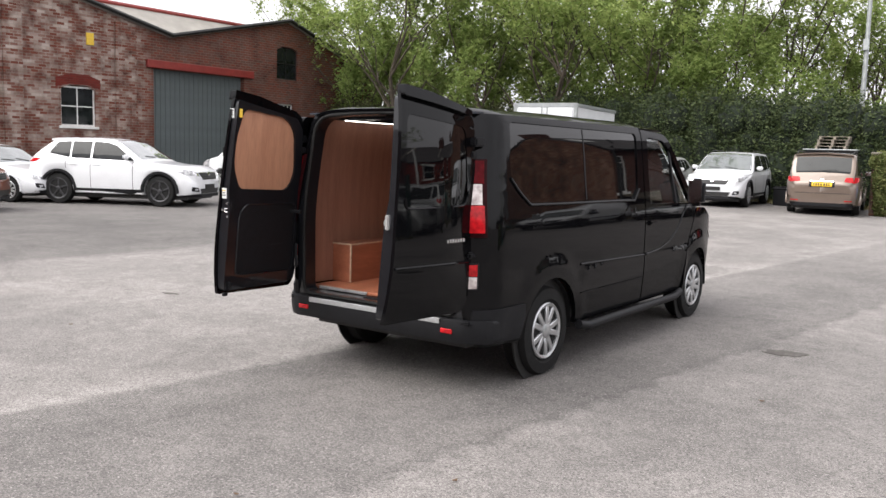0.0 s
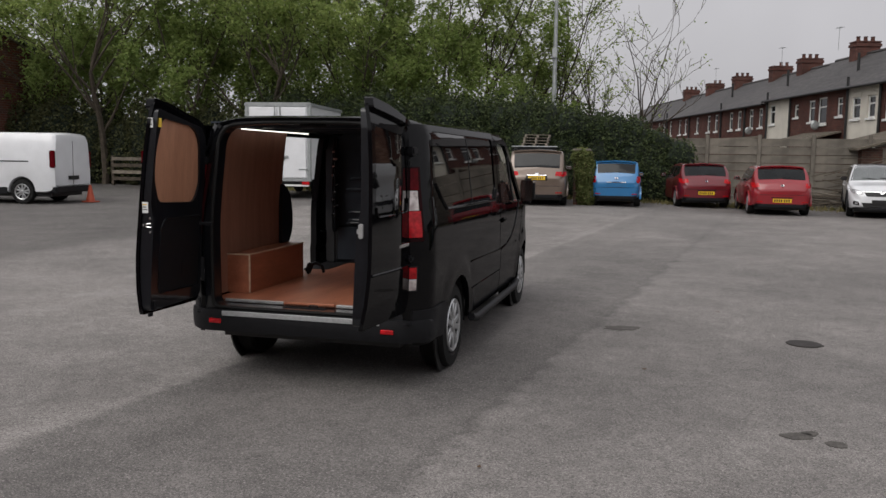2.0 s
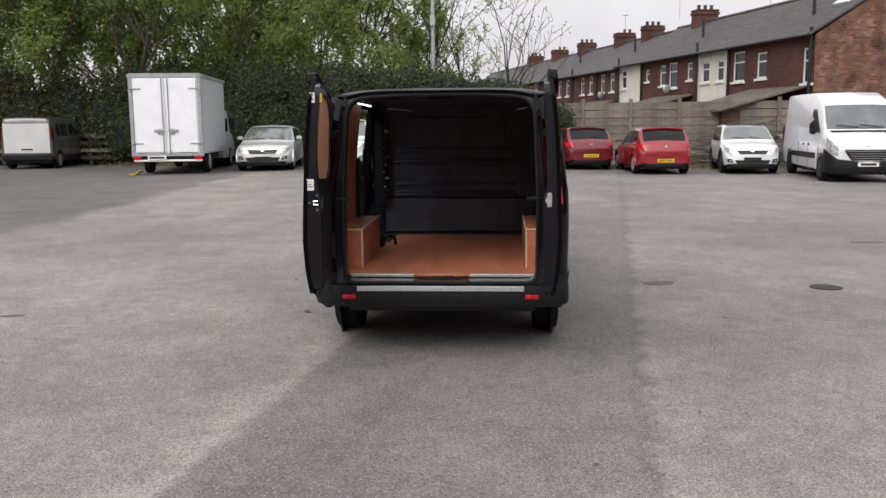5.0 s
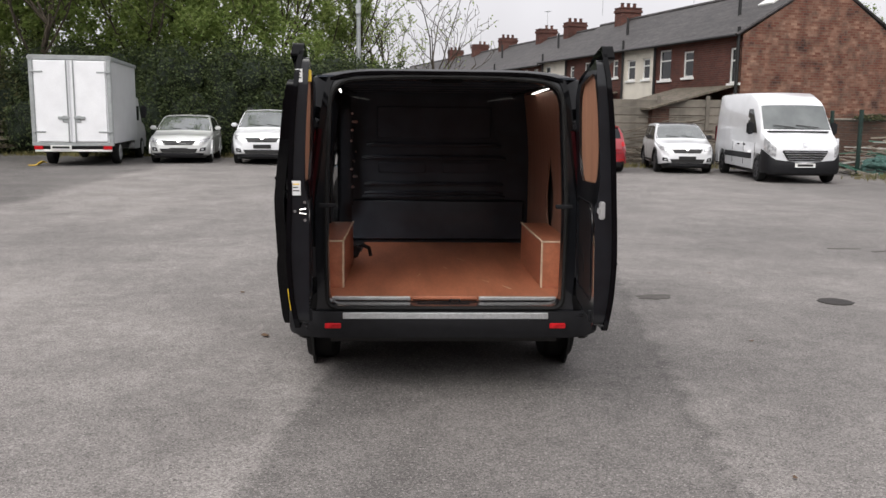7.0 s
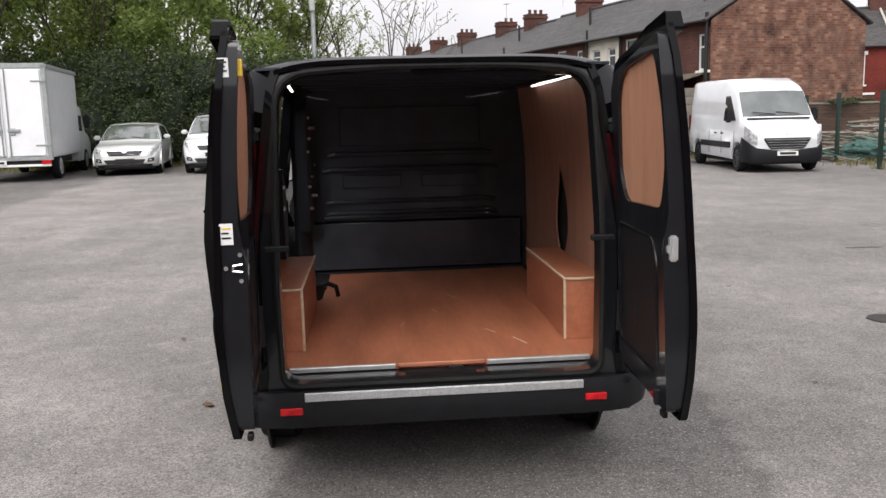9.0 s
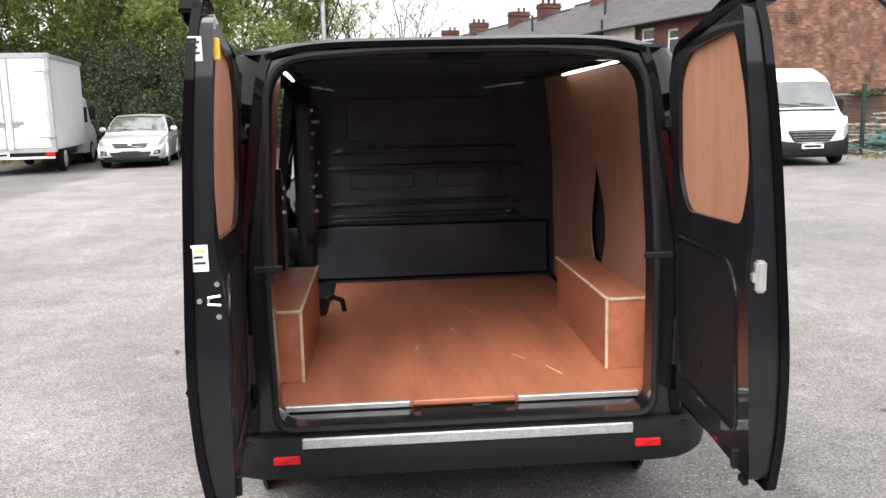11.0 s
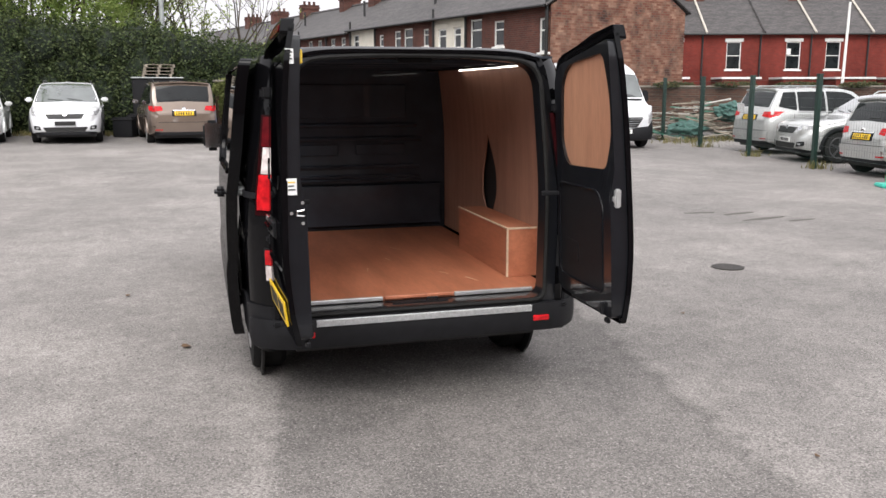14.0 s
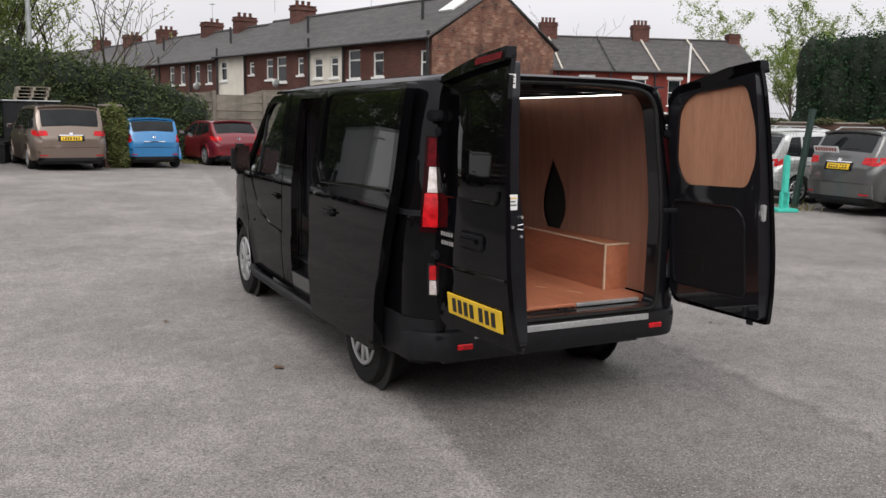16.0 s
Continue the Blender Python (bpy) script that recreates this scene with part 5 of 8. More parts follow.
    face("bumper_lip", [(-hw * 0.84, 0.24), (hw * 0.84, 0.24), (hw * 0.86, 0.315), (-hw * 0.86, 0.315)], M_PLASTIC, out=0.016)
    face("badge", [(0.05 * math.cos(k * math.pi / 6), gz + grille * 0.35 + 0.05 * math.sin(k * math.pi / 6)) for k in range(12)], M_CHROME, out=0.020, thick=0.02, r=0)
    for sx in (1, -1):
        hl = face("headlight", [(sx * hw * 0.55, nose * 0.79), (sx * hw * 0.86, nose * 0.83), (sx * hw * 0.955, nose * 0.985), (sx * hw * 0.80, nose * 0.97), (sx * hw * 0.56, nose * 0.885)], M_HEADLAMP, lab="clear headlamp", r=0.02)
        face("lamp_reflector", [(sx * hw * 0.62, nose * 0.82), (sx * hw * 0.75, nose * 0.835), (sx * hw * 0.75, nose * 0.90), (sx * hw * 0.62, nose * 0.88)], M_CHROME, out=0.012, thick=0.01, r=0.015, parent=hl)
        fr = face("fog_recess", [(sx * hw * 0.64, 0.37), (sx * hw * 0.84, 0.39), (sx * hw * 0.85, 0.50), (sx * hw * 0.68, 0.48)], M_PLASTIC, r=0.02)
        face("fog_lamp", [(sx * hw * 0.70, 0.41), (sx * hw * 0.78, 0.41), (sx * hw * 0.78, 0.455), (sx * hw * 0.70, 0.455)], M_HEADLAMP, out=0.013, thick=0.02, r=0.015, parent=fr)
    if plate_f:
        pf = part("number_plate", box(-0.26, 0.26, Y(0.02), Y(-0.030), plate_f[1] - 0.055, plate_f[1] + 0.055), plate_f[0], car)
        if plate_f[0] is not M_INK:
            for k in range(7):
                part("plate_bar", box(-0.215 + 0.062 * k, -0.175 + 0.062 * k, Y(-0.029), Y(-0.034), plate_f[1] - 0.035, plate_f[1] + 0.035), M_INK, pf)
    # tail
    for sx in (1, -1):
        zt_, zl = tailz - 0.03, tailz - 0.03 - tail_h
        face("tail_lamp", [(sx * hw * (0.93 - lamp_w), zl + tail_h * 0.22), (sx * hw * 0.86, zl), (sx * hw * 0.935, zl + tail_h * 0.30), (sx * hw * 0.935, zt_), (sx * hw * (0.93 - lamp_w * 0.9), zt_ - tail_h * 0.05)], M_REDLENS, rear=True, lab="red tail lamp", r=0.02, out=0.012)
        face("rear_reflector", [(sx * hw * 0.60, 0.40), (sx * hw * 0.80, 0.40), (sx * hw * 0.80, 0.425), (sx * hw * 0.60, 0.425)], M_REDLENS, rear=True, out=0.030, thick=0.02, r=0.005)
    face("rear_bumper", [(-hw * 0.93, 0.345), (hw * 0.93, 0.345), (hw * 0.93, 0.60), (-hw * 0.93, 0.60)], paint, rear=True, out=0.026, thick=0.06, r=0.05)
    face("bumper_lip", [(-hw * 0.86, 0.26), (hw * 0.86, 0.26), (hw * 0.90, 0.40 if cladding else 0.35), (-hw * 0.90, 0.40 if cladding else 0.35)], M_PLASTIC, rear=True, out=0.030, thick=0.05, r=0.02)
    face("tailgate_seam", [(-hw * 0.78, 0.610), (hw * 0.78, 0.610), (hw * 0.78, 0.622), (-hw * 0.78, 0.622)], M_INK, rear=True, out=0.003, thick=0.01, r=0)
    face("badge", [(0.045 * math.cos(k * math.pi / 6), tailz - 0.10 + 0.045 * math.sin(k * math.pi / 6)) for k in range(12)], M_CHROME, rear=True, out=0.016, thick=0.02, r=0)
    if plate_r:
        zz = plate_r[1]
        low_plate = zz < 0.62
        oo = 0.034 if low_plate else 0.012
        face("plate_recess", [(-0.33, zz - 0.075), (0.33, zz - 0.075), (0.33, zz + 0.08), (-0.33, zz + 0.08)], M_PLASTIC if plate_r[0] is not paint and not low_plate else paint, rear=True, out=oo - 0.006, r=0.02)
        pr = face("number_plate", [(-0.26, zz - 0.055), (0.26, zz - 0.055), (0.26, zz + 0.055), (-0.26, zz + 0.055)], plate_r[0], rear=True, out=oo + 0.004, thick=0.02, r=0.004)
        if plate_r[0] is M_YPLATE:
            for k in range(7):
                x0 = -0.222 + 0.062 * k + (0.018 if k > 3 else 0)
                face("plate_bar", [(x0, zz - 0.036), (x0 + 0.036, zz - 0.036), (x0 + 0.036, zz + 0.036), (x0, zz + 0.036)], M_INK, rear=True, out=oo + 0.007, thick=0.008, r=0, parent=pr)
        face("plate_lamp_bar", [(-0.30, zz + 0.075), (0.30, zz + 0.075), (0.30, zz + 0.098), (-0.30, zz + 0.098)], M_CHROME if not low_plate else M_PLASTIC, rear=True, out=oo + 0.008, thick=0.02, r=0.005)
    return car


def paint_mat(name, base, metal=0.0, rough=0.3, var=0.08):
    return mat(name, base, rough, metal=metal, var=var, scale=2.5, coat=0.9, grain=0.04, grain_scale=40)


P_WHITE = paint_mat("white_car_paint", (0.70, 0.71, 0.73))
P_BOX = paint_mat("white_truck_body_paint", (0.80, 0.81, 0.83))
P_SILVER = paint_mat("silver_car_paint", (0.50, 0.51, 0.50), 0.55, 0.35)
P_LSILVER = paint_mat("pale_silver_paint", (0.66, 0.67, 0.66), 0.25, 0.35)
P_BROWN = paint_mat("bronze_car_paint", (0.165, 0.125, 0.100), 0.45, 0.35)
P_BLUE = paint_mat("bright_blue_paint", (0.018, 0.155, 0.36), 0.1, 0.3)
P_RED = paint_mat("dark_red_paint", (0.135, 0.006, 0.012), 0.1, 0.3)
P_RED2 = paint_mat("bright_red_paint", (0.25, 0.008, 0.015), 0.05, 0.3)
P_ORANGE = paint_mat("copper_car_paint", (0.20, 0.055, 0.022), 0.4, 0.35)
P_GREY = paint_mat("dark_grey_paint", (0.10, 0.10, 0.10), 0.4, 0.35)
P_ROOF = paint_mat("black_roof_paint", (0.010, 0.010, 0.011))


def at_rear(x, y, rz, L):
    """A car's middle, from the place of its rear bumper."""
    a = radians(rz)
    return stand(x - math.sin(a) * L / 2, y + math.cos(a) * L / 2, rz)


def at_front(x, y, rz, L):
    a = radians(rz)
    return stand(x + math.sin(a) * L / 2, y - math.cos(a) * L / 2, rz)


SUV = dict(belt=1.10, bonnet=1.02, nose=0.92, tailz=1.14, tyre=0.36)
build_car("suv", stand(-15.6, 8.5, -62), P_WHITE, "white sports utility car with dark alloy wheels", L=4.48, W=1.86, H=1.645, wb=2.67, fo=0.90, cowl=1.30, roof_f=2.1, roof_r=3.75, tail=4.36,
          rim=M_DARKRIM, cladding=M_PLASTIC, plate_f=(M_INK, 0.50), spokes=5, grille=0.12, lamp_w=0.30, tail_h=0.10, belt=1.12, bonnet=1.06, nose=0.94, tailz=1.14, tyre=0.375)
build_car("hatchback", stand(-18.85, 6.7, -70), P_WHITE, "white hatchback parked by the brick warehouse", L=4.3, W=1.8, H=1.45, belt=0.94)
build_car("compact_suv", stand(-16.4, 3.4, -48), P_ORANGE, "copper-brown compact off-road car", L=4.3, W=1.82, H=1.65, wb=2.67, cladding=M_PLASTIC, **SUV)
build_car("saloon_car", at_front(-7.13, 21.2, 187.5, 4.86), P_LSILVER, "silver saloon car with a wide dark grille", L=4.86, W=1.86, H=1.47, wb=2.84, fo=0.92, belt=0.98, bonnet=0.90, nose=0.78,
          cowl=1.45, roof_f=2.35, roof_r=3.75, tail=4.45, tailz=1.02, grille=0.10, plate_f=(M_INK, 0.42))
build_car("suv", at_front(-4.6, 21.0, 184.6, 4.70), P_WHITE, "white seven-seat utility car facing the yard", L=4.70, W=1.88, H=1.67, wb=2.79, fo=0.93, cowl=1.35, roof_f=2.2, roof_r=4.25, tail=4.6,
          cladding=M_PLASTIC, rails=M_INK, plate_f=(M_INK, 0.55), grille=0.10, **SUV)
build_car("people_carrier", at_rear(-1.48, 20.9, 7.5, 4.85), P_BROWN, "bronze people carrier with a yellow rear plate", L=4.85, W=1.96, H=1.74, wb=2.92, fo=0.93, belt=1.08, bonnet=1.02, nose=0.85, cowl=1.15,
          roof_f=2.1, roof_r=4.55, tail=4.78, tailz=1.10, tyre=0.33, plate_r=(M_YPLATE, 0.86), boxy=True, rails=M_INK)
build_car("city_car", at_rear(0.86, 22.5, 5, 3.56), P_BLUE, "small bright blue city car", L=3.56, W=1.64, H=1.48, wb=2.42, fo=0.62, belt=0.95, bonnet=0.92, nose=0.75, cowl=0.95, roof_f=1.65, roof_r=3.25,
          tail=3.48, tailz=1.02, tyre=0.29, plate_r=(P_BLUE, 0.70), boxy=True, lamp_w=0.16, tail_h=0.24)
build_car("hatchback", at_rear(3.71, 24.0, 9.8, 4.3), P_RED, "dark red hatchback with a yellow rear plate", L=4.3, W=1.80, H=1.48, wb=2.64, belt=0.98, tailz=1.0, plate_r=(M_YPLATE, 0.50), lamp_w=0.30, roof_r=3.72, tail=4.14, spoiler=True)
build_car("hatchback", at_rear(5.76, 21.4, 3, 4.25), P_RED2, "bright red hatchback with a yellow rear plate", L=4.25, W=1.80, H=1.48, wb=2.64, belt=0.98, tailz=1.0, plate_r=(M_YPLATE, 0.45), lamp_w=0.22, roof_r=3.70, tail=4.10, spoiler=True)
build_car("crossover", at_front(8.43, 21.3, 172.5, 4.12), P_WHITE, "white crossover car with a black roof", L=4.12, W=1.78, H=1.56, wb=2.61, fo=0.87, belt=1.04, bonnet=0.99, nose=0.86, cowl=1.15, roof_f=2.0, roof_r=3.75,
          tail=4.03, tailz=1.08, tyre=0.345, roof_paint=P_ROOF, cladding=M_PLASTIC, plate_f=(M_INK, 0.48), rim=M_DARKRIM, grille=0.09)
build_car("suv", at_rear(12.95, 15.4, -92, 4.64), P_SILVER, "silver utility car behind the mesh fence", L=4.64, W=1.82, H=1.71, wb=2.70, fo=0.92, cowl=1.3, roof_f=2.15, roof_r=4.3, tail=4.55, plate_r=(M_YPLATE, 0.95), rails=M_GALV, **SUV)
build_car("suv", at_front(12.35, 13.1, 76, 4.38), P_SILVER, "silver crossover with dark alloys behind the fence", L=4.38, W=1.81, H=1.59, wb=2.65, fo=0.90, cowl=1.3, roof_f=2.1, roof_r=4.0, tail=4.28, rim=M_DARKRIM, spokes=5,
          cladding=M_PLASTIC, plate_f=(M_WPLATE, 0.52), rails=M_GALV, **SUV)
build_car("hatchback", at_rear(11.5, 9.72, -96, 3.75), P_SILVER, "silver small hatchback with a yellow rear plate", L=3.75, W=1.66, H=1.54, wb=2.43, fo=0.70, belt=0.98, cowl=1.0, roof_f=1.7, roof_r=3.4, tail=3.66, tailz=1.0,
          tyre=0.30, plate_r=(M_YPLATE, 0.78), boxy=True)
build_car("crossover", at_rear(11.3, 7.3, -94, 4.33), P_GREY, "dark grey crossover with a notice in its rear window", L=4.33, W=1.81, H=1.61, wb=2.65, fo=0.90, cowl=1.3, roof_f=2.1, roof_r=4.0, tail=4.24, plate_r=(M_YPLATE, 0.92), rails=M_GALV, **SUV)


def build_vanlike(name, m, paint, label, L, W, H, wb, fo, side_glass=False, lower=M_PLASTIC, plate_f=None, plate_r=None, tyre=0.335, roof_f=1.75, cowl=0.75, bonnet=1.15, nose=0.95, tailz=1.3, rim=None, rear_glass=False, back_paint=None, hf=None, win_top=0.88):
    """A box-bodied van: one tall loft with a short bonnet."""
    v = thing(name, m, label, "van")
    hw = W / 2
    ar = tyre + 0.06

    def Y(d):
        return L / 2 - d

    def top(d):
        return lerp_table(d, [(0, nose * 0.85), (0.06, nose), (0.25, nose + 0.08), (cowl, bonnet), *(((roof_f - 0.12, H - 0.12), (roof_f + 0.1, H - 0.02), (roof_f + 0.8, H)) if hf is None else ((roof_f - 0.12, hf), (roof_f + 0.15, hf + 0.16), (roof_f + 0.8, H - 0.04), (roof_f + 1.2, H))), (L - 0.15, H - 0.01), (L - 0.04, H - 0.06), (L, H - 0.16)])

    def low(d):
        z = lerp_table(d, [(0, 0.32), (0.3, 0.28), (L - 0.2, 0.32), (L, 0.42)])
        for c in (fo, fo + wb):
            if abs(d - c) < ar:
                z = max(z, tyre + math.sqrt(ar * ar - (d - c) ** 2))
        return z

    def wd(d):
        return hw * lerp_table(d, [(0, 0.74), (0.08, 0.84), (0.3, 0.93), (0.8, 0.985), (1.2, 1), (L - 0.3, 1), (L - 0.08, 0.98), (L, 0.95)])
    ds = {0, 0.04, 0.1, 0.2, 0.35, cowl, roof_f - 0.12, roof_f + 0.1, roof_f + 0.8, L - 0.3, L - 0.15, L - 0.04, L, (cowl + roof_f) / 2}
    for c in (fo, fo + wb):
        ds |= {c + ar * math.sin(i / 10 * math.pi / 2) for i in range(-10, 11)} | {c - ar - 0.01, c + ar + 0.01}
    def sect(d):
        w, t, lo = wd(d), top(d), low(d)
        tum = 0.88 if H > 1.6 else 0.85
        sh = min(max((t - 1.15) / 0.8, 0), 1)
        k = 1 - (1 - tum) * sh
        return (Y(d), [(0, lo), (w * 0.93, lo), (w * 0.985, lo + 0.03), (w, lo + 0.4 * (min(t, 1.1) - lo)), (w, lo + 0.8 * (min(t, 1.1) - lo)), (w * (1 - (1 - k) * 0.5), lo + 0.8 * (min(t, 1.1) - lo) + (t - 0.12 - (lo + 0.8 * (min(t, 1.1) - lo))) * 0.6),
                         (w * k, t - 0.10), (w * k * 0.96, t - 0.03), (w * k * 0.88, t), (0, t + 0.02)])
    part("body", loft([sect(d) for d in sorted(x for x in ds if 0 <= x <= L)]), paint, v, smooth=True)
    for c in (fo, fo + wb):
        for sx in (1, -1):
            wheel(v, sx, Y(c), hw - 0.12, r=tyre, w=0.21, rim=rim or M_RIM, hub=tyre * 0.64)
        part("arch_liner", box(-hw * 0.86, hw * 0.86, Y(c) - ar * 0.95, Y(c) + ar * 0.95, tyre + ar * 0.5, tyre + ar * 1.02), M_INK, v)
    part("underbody", box(-hw * 0.82, hw * 0.82, Y(L - 0.2), Y(0.3), 0.2, 0.45), M_INK, v)
    # glazing
    def surf(d, f, sx):
        """On the flank at station d, a share f of the way from 1.1 m to the roof edge."""
        w, t = wd(d), top(d)
        tum = 0.88 if H > 1.6 else 0.85
        k = 1 - (1 - tum) * min(max((t - 1.15) / 0.8, 0), 1)
        return Vector((sx * (w * (1 - (1 - k) * f) + 0.006), Y(d), 1.08 + (t - 0.12 - 1.08) * f))
    zmid = [(cowl + 0.06, 0.10), (roof_f - 0.10, 0.90)]
    b = bmesh.new()
    rows = []
    for i in range(5):
        f = i / 4
        d = cowl + 0.05 + (roof_f - 0.14 - cowl - 0.05) * f
        t = top(d)
        w = wd(d) * (0.88 - 0.06 * f)
        rows.append([b.verts.new((w * (2 * j / 6 - 1), Y(d) + 0.035 - 0.03 * (2 * j / 6 - 1) ** 2, t + 0.035 - 0.02 * abs(2 * j / 6 - 1) ** 3)) for j in range(7)])
    for p, q in zip(rows, rows[1:]):
        for j in range(6):
            b.faces.new((p[j], p[j + 1], q[j + 1], q[j]))
    ext = bmesh.ops.extrude_face_region(b, geom=b.faces[:])
    for g in [g for g in ext["geom"] if isinstance(g, bmesh.types.BMVert)]:
        g.co.z -= 0.04
        g.co.y -= 0.03
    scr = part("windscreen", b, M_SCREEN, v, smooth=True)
    dw = cowl + 0.055
    for x0, x1 in ((-0.55, 0.02), (0.06, 0.62)):
        part("wiper", sweep([(x0 * hw, Y(dw) + 0.05, top(dw) + 0.05), (x1 * hw, Y(dw + 0.05) + 0.05, top(dw + 0.05) + 0.050)], 0.012, 5), M_INK, scr)
    part("cowl_panel", box(-wd(cowl) * 0.80, wd(cowl) * 0.80, Y(cowl + 0.02), Y(cowl - 0.10), bonnet - 0.015, bonnet + 0.028, 0.01, 1), M_INK, v)
    part("badge", lathe([(0.075, 0), (0.07, 0.02)], "Z", 14), M_CHROME, v).matrix_basis = pose(0, Y(0.03) + 0.01, nose - 0.05, -75)
    for sx in (1, -1):
        spans = [(cowl + 0.30, roof_f + 0.62)]
        if side_glass:
            spans += [(roof_f + 0.85, roof_f + 1.6), (roof_f + 1.7, L - 0.45)]
        for d0, d1 in spans:
            bmw = bmesh.new()
            cab_win = d0 < roof_f
            zlo, zhi = (1.16 if H < 2.2 else 1.32), (hf - 0.10 if hf else H - 0.24)
            grid = []
            for f in (0.0, 0.33, 0.66, 1.0):
                z = zlo + (zhi - zlo) * f
                row = []
                for j in range(5):
                    start = d0 + (f * (roof_f - cowl) * 0.92 if cab_win else 0)
                    dd = start + (d1 - start) * j / 4
                    t = top(max(dd, roof_f + 0.1))
                    k = 1 - (1 - 0.88) * min(max((t - 1.15) / 0.8, 0), 1)
                    g = min(max((z - 1.0) / (t - 0.1 - 1.0), 0), 1)
                    row.append(bmw.verts.new((sx * (wd(dd) * (1 - (1 - k) * g ** 0.9) + 0.012), Y(dd), z)))
                grid.append(row)
            for p, q in zip(grid, grid[1:]):
                for j in range(4):
                    bmw.faces.new((p[j], p[j + 1], q[j + 1], q[j]))
            ext = bmesh.ops.extrude_face_region(bmw, geom=bmw.faces[:])
            for g in [g for g in ext["geom"] if isinstance(g, bmesh.types.BMVert)]:
                g.co.x -= sx * 0.03
            part("side_window", bmw, M_CARGLASS, v, smooth=True)
        part("mirror", box(-0.09, 0.11, -0.07, 0.06, -0.17, 0.17, 0.04, 2, pose(sx * (hw + 0.10), Y(cowl + 0.45), 1.28 if H < 2.2 else 1.45)), M_PLASTIC, v, smooth=True)
        part("tail_lamp", box(-0.04, 0.03, -0.07, 0.09, tailz - 0.30, tailz + 0.18, 0.02, 2, pose(sx * (hw * 0.955), -L / 2 + 0.05, 0)), M_DARKRED, v, "red tail lamp", smooth=True)
        part("handle", box(-0.015, 0.015, -0.10, 0.10, -0.02, 0.02, 0.008, 1, pose(sx * hw * 1.0, Y(cowl + 1.35), 0.98)), M_PLASTIC, v)
        part("handle", box(-0.015, 0.015, -0.10, 0.10, -0.02, 0.02, 0.008, 1, pose(sx * hw * 1.0, Y(cowl + 1.95), 0.98)), M_PLASTIC, v)
        if H < 2.2:
            part("sill_trim", box(-0.02, 0.02, Y(fo + wb - ar - 0.02), Y(fo + ar + 0.02), 0.27, 0.46, 0.01, 1, pose(sx * hw * 0.985, 0, 0)), lower, v)
    # bumper and headlamps follow the plan of the nose
    plan = [(0.0, 0.0), (wd(0) * 0.5, 0.0), (wd(0), 0.0), (wd(0.04), 0.04), (wd(0.08), 0.08), (wd(0.15), 0.15), (wd(0.25), 0.25), (wd(0.35), 0.35), (wd(0.50), 0.50)]

    def nose_patch(nm, i0, i1, zs, mt, out, lab="", both=False):
        """A shell over the nose between two plan points; zs: (bottom, top) at the inner and at the outer end."""
        pts = plan[i0:i1 + 1]
        cols = [(sx_, x_, d_, k_ / (len(pts) - 1)) for sx_ in ((-1, 1) if both else (1,)) for k_, (x_, d_) in (list(enumerate(pts))[::-1] if sx_ < 0 else list(enumerate(pts))[1 if both else 0:])]
        bmn = bmesh.new()
        grid = []
        for f in (0.0, 0.25, 0.75, 1.0):
            row = []
            for sx_, x_, d_, k_ in cols:
                zb_ = zs[0][0] + (zs[1][0] - zs[0][0]) * k_
                zt_ = zs[0][1] + (zs[1][1] - zs[0][1]) * k_
                o = out * (1.0 if 0 < f < 1 else 0.55)
                row.append(bmn.verts.new((sx_ * (x_ + o * min(1, d_ / 0.08)), Y(d_) + o * (1 - min(1, d_ / 0.5)), zb_ + (zt_ - zb_) * f)))
            grid.append(row)
        for p, q in zip(grid, grid[1:]):
            for j in range(len(p) - 1):
                bmn.faces.new((p[j], p[j + 1], q[j + 1], q[j]))
        ext_ = bmesh.ops.extrude_face_region(bmn, geom=bmn.faces[:])
        for g in [g for g in ext_["geom"] if isinstance(g, bmesh.types.BMVert)]:
            g.co.y -= 0.08
            g.co.x *= 0.96
        return bmn
    big = H > 2.2
    part("front_bumper", nose_patch("front_bumper", 0, 8, ((0.26, 0.54), (0.26, 0.90)) if big else ((0.24, 0.46), (0.26, 0.52)), lower, 0.05, both=True), lower, v, smooth=True)
    for sx in (1, -1):
        hl = nose_patch("headlight", 2, 7, ((0.70, 0.96), (0.84, 1.20)) if big else ((0.70, 0.86), (0.80, 1.02)), M_HEADLAMP, 0.025)
        if sx < 0:
            hl.transform(Matrix.Diagonal((-1, 1, 1, 1)))
        part("headlight", hl, M_HEADLAMP, v, "large clear headlamp", smooth=True)
    # the grille narrows downwards
    gz0, gz1, gw0, gw1 = (0.60, 0.88, 0.42, 0.60) if big else (0.66, 0.88, 0.52, 0.56)
    bmg = box(-hw * gw1, hw * gw1, Y(0.1), Y(-0.045), gz0, gz1, 0.03, 2)
    for q in bmg.verts:
        q.co.x *= (gw0 + (gw1 - gw0) * (q.co.z - gz0) / (gz1 - gz0)) / gw1
    gr = part("grille", bmg, M_INK, v, smooth=True)
    for i in range(4):
        zc = gz0 + (gz1 - gz0) * (i + 0.6) / 4.3
        wg = hw * (gw0 + (gw1 - gw0) * (zc - gz0) / (gz1 - gz0)) - 0.03
        part("grille_bar", box(-wg, wg, Y(-0.03), Y(-0.062), zc - 0.010, zc + 0.010, 0.004, 1), M_CHROME, gr)
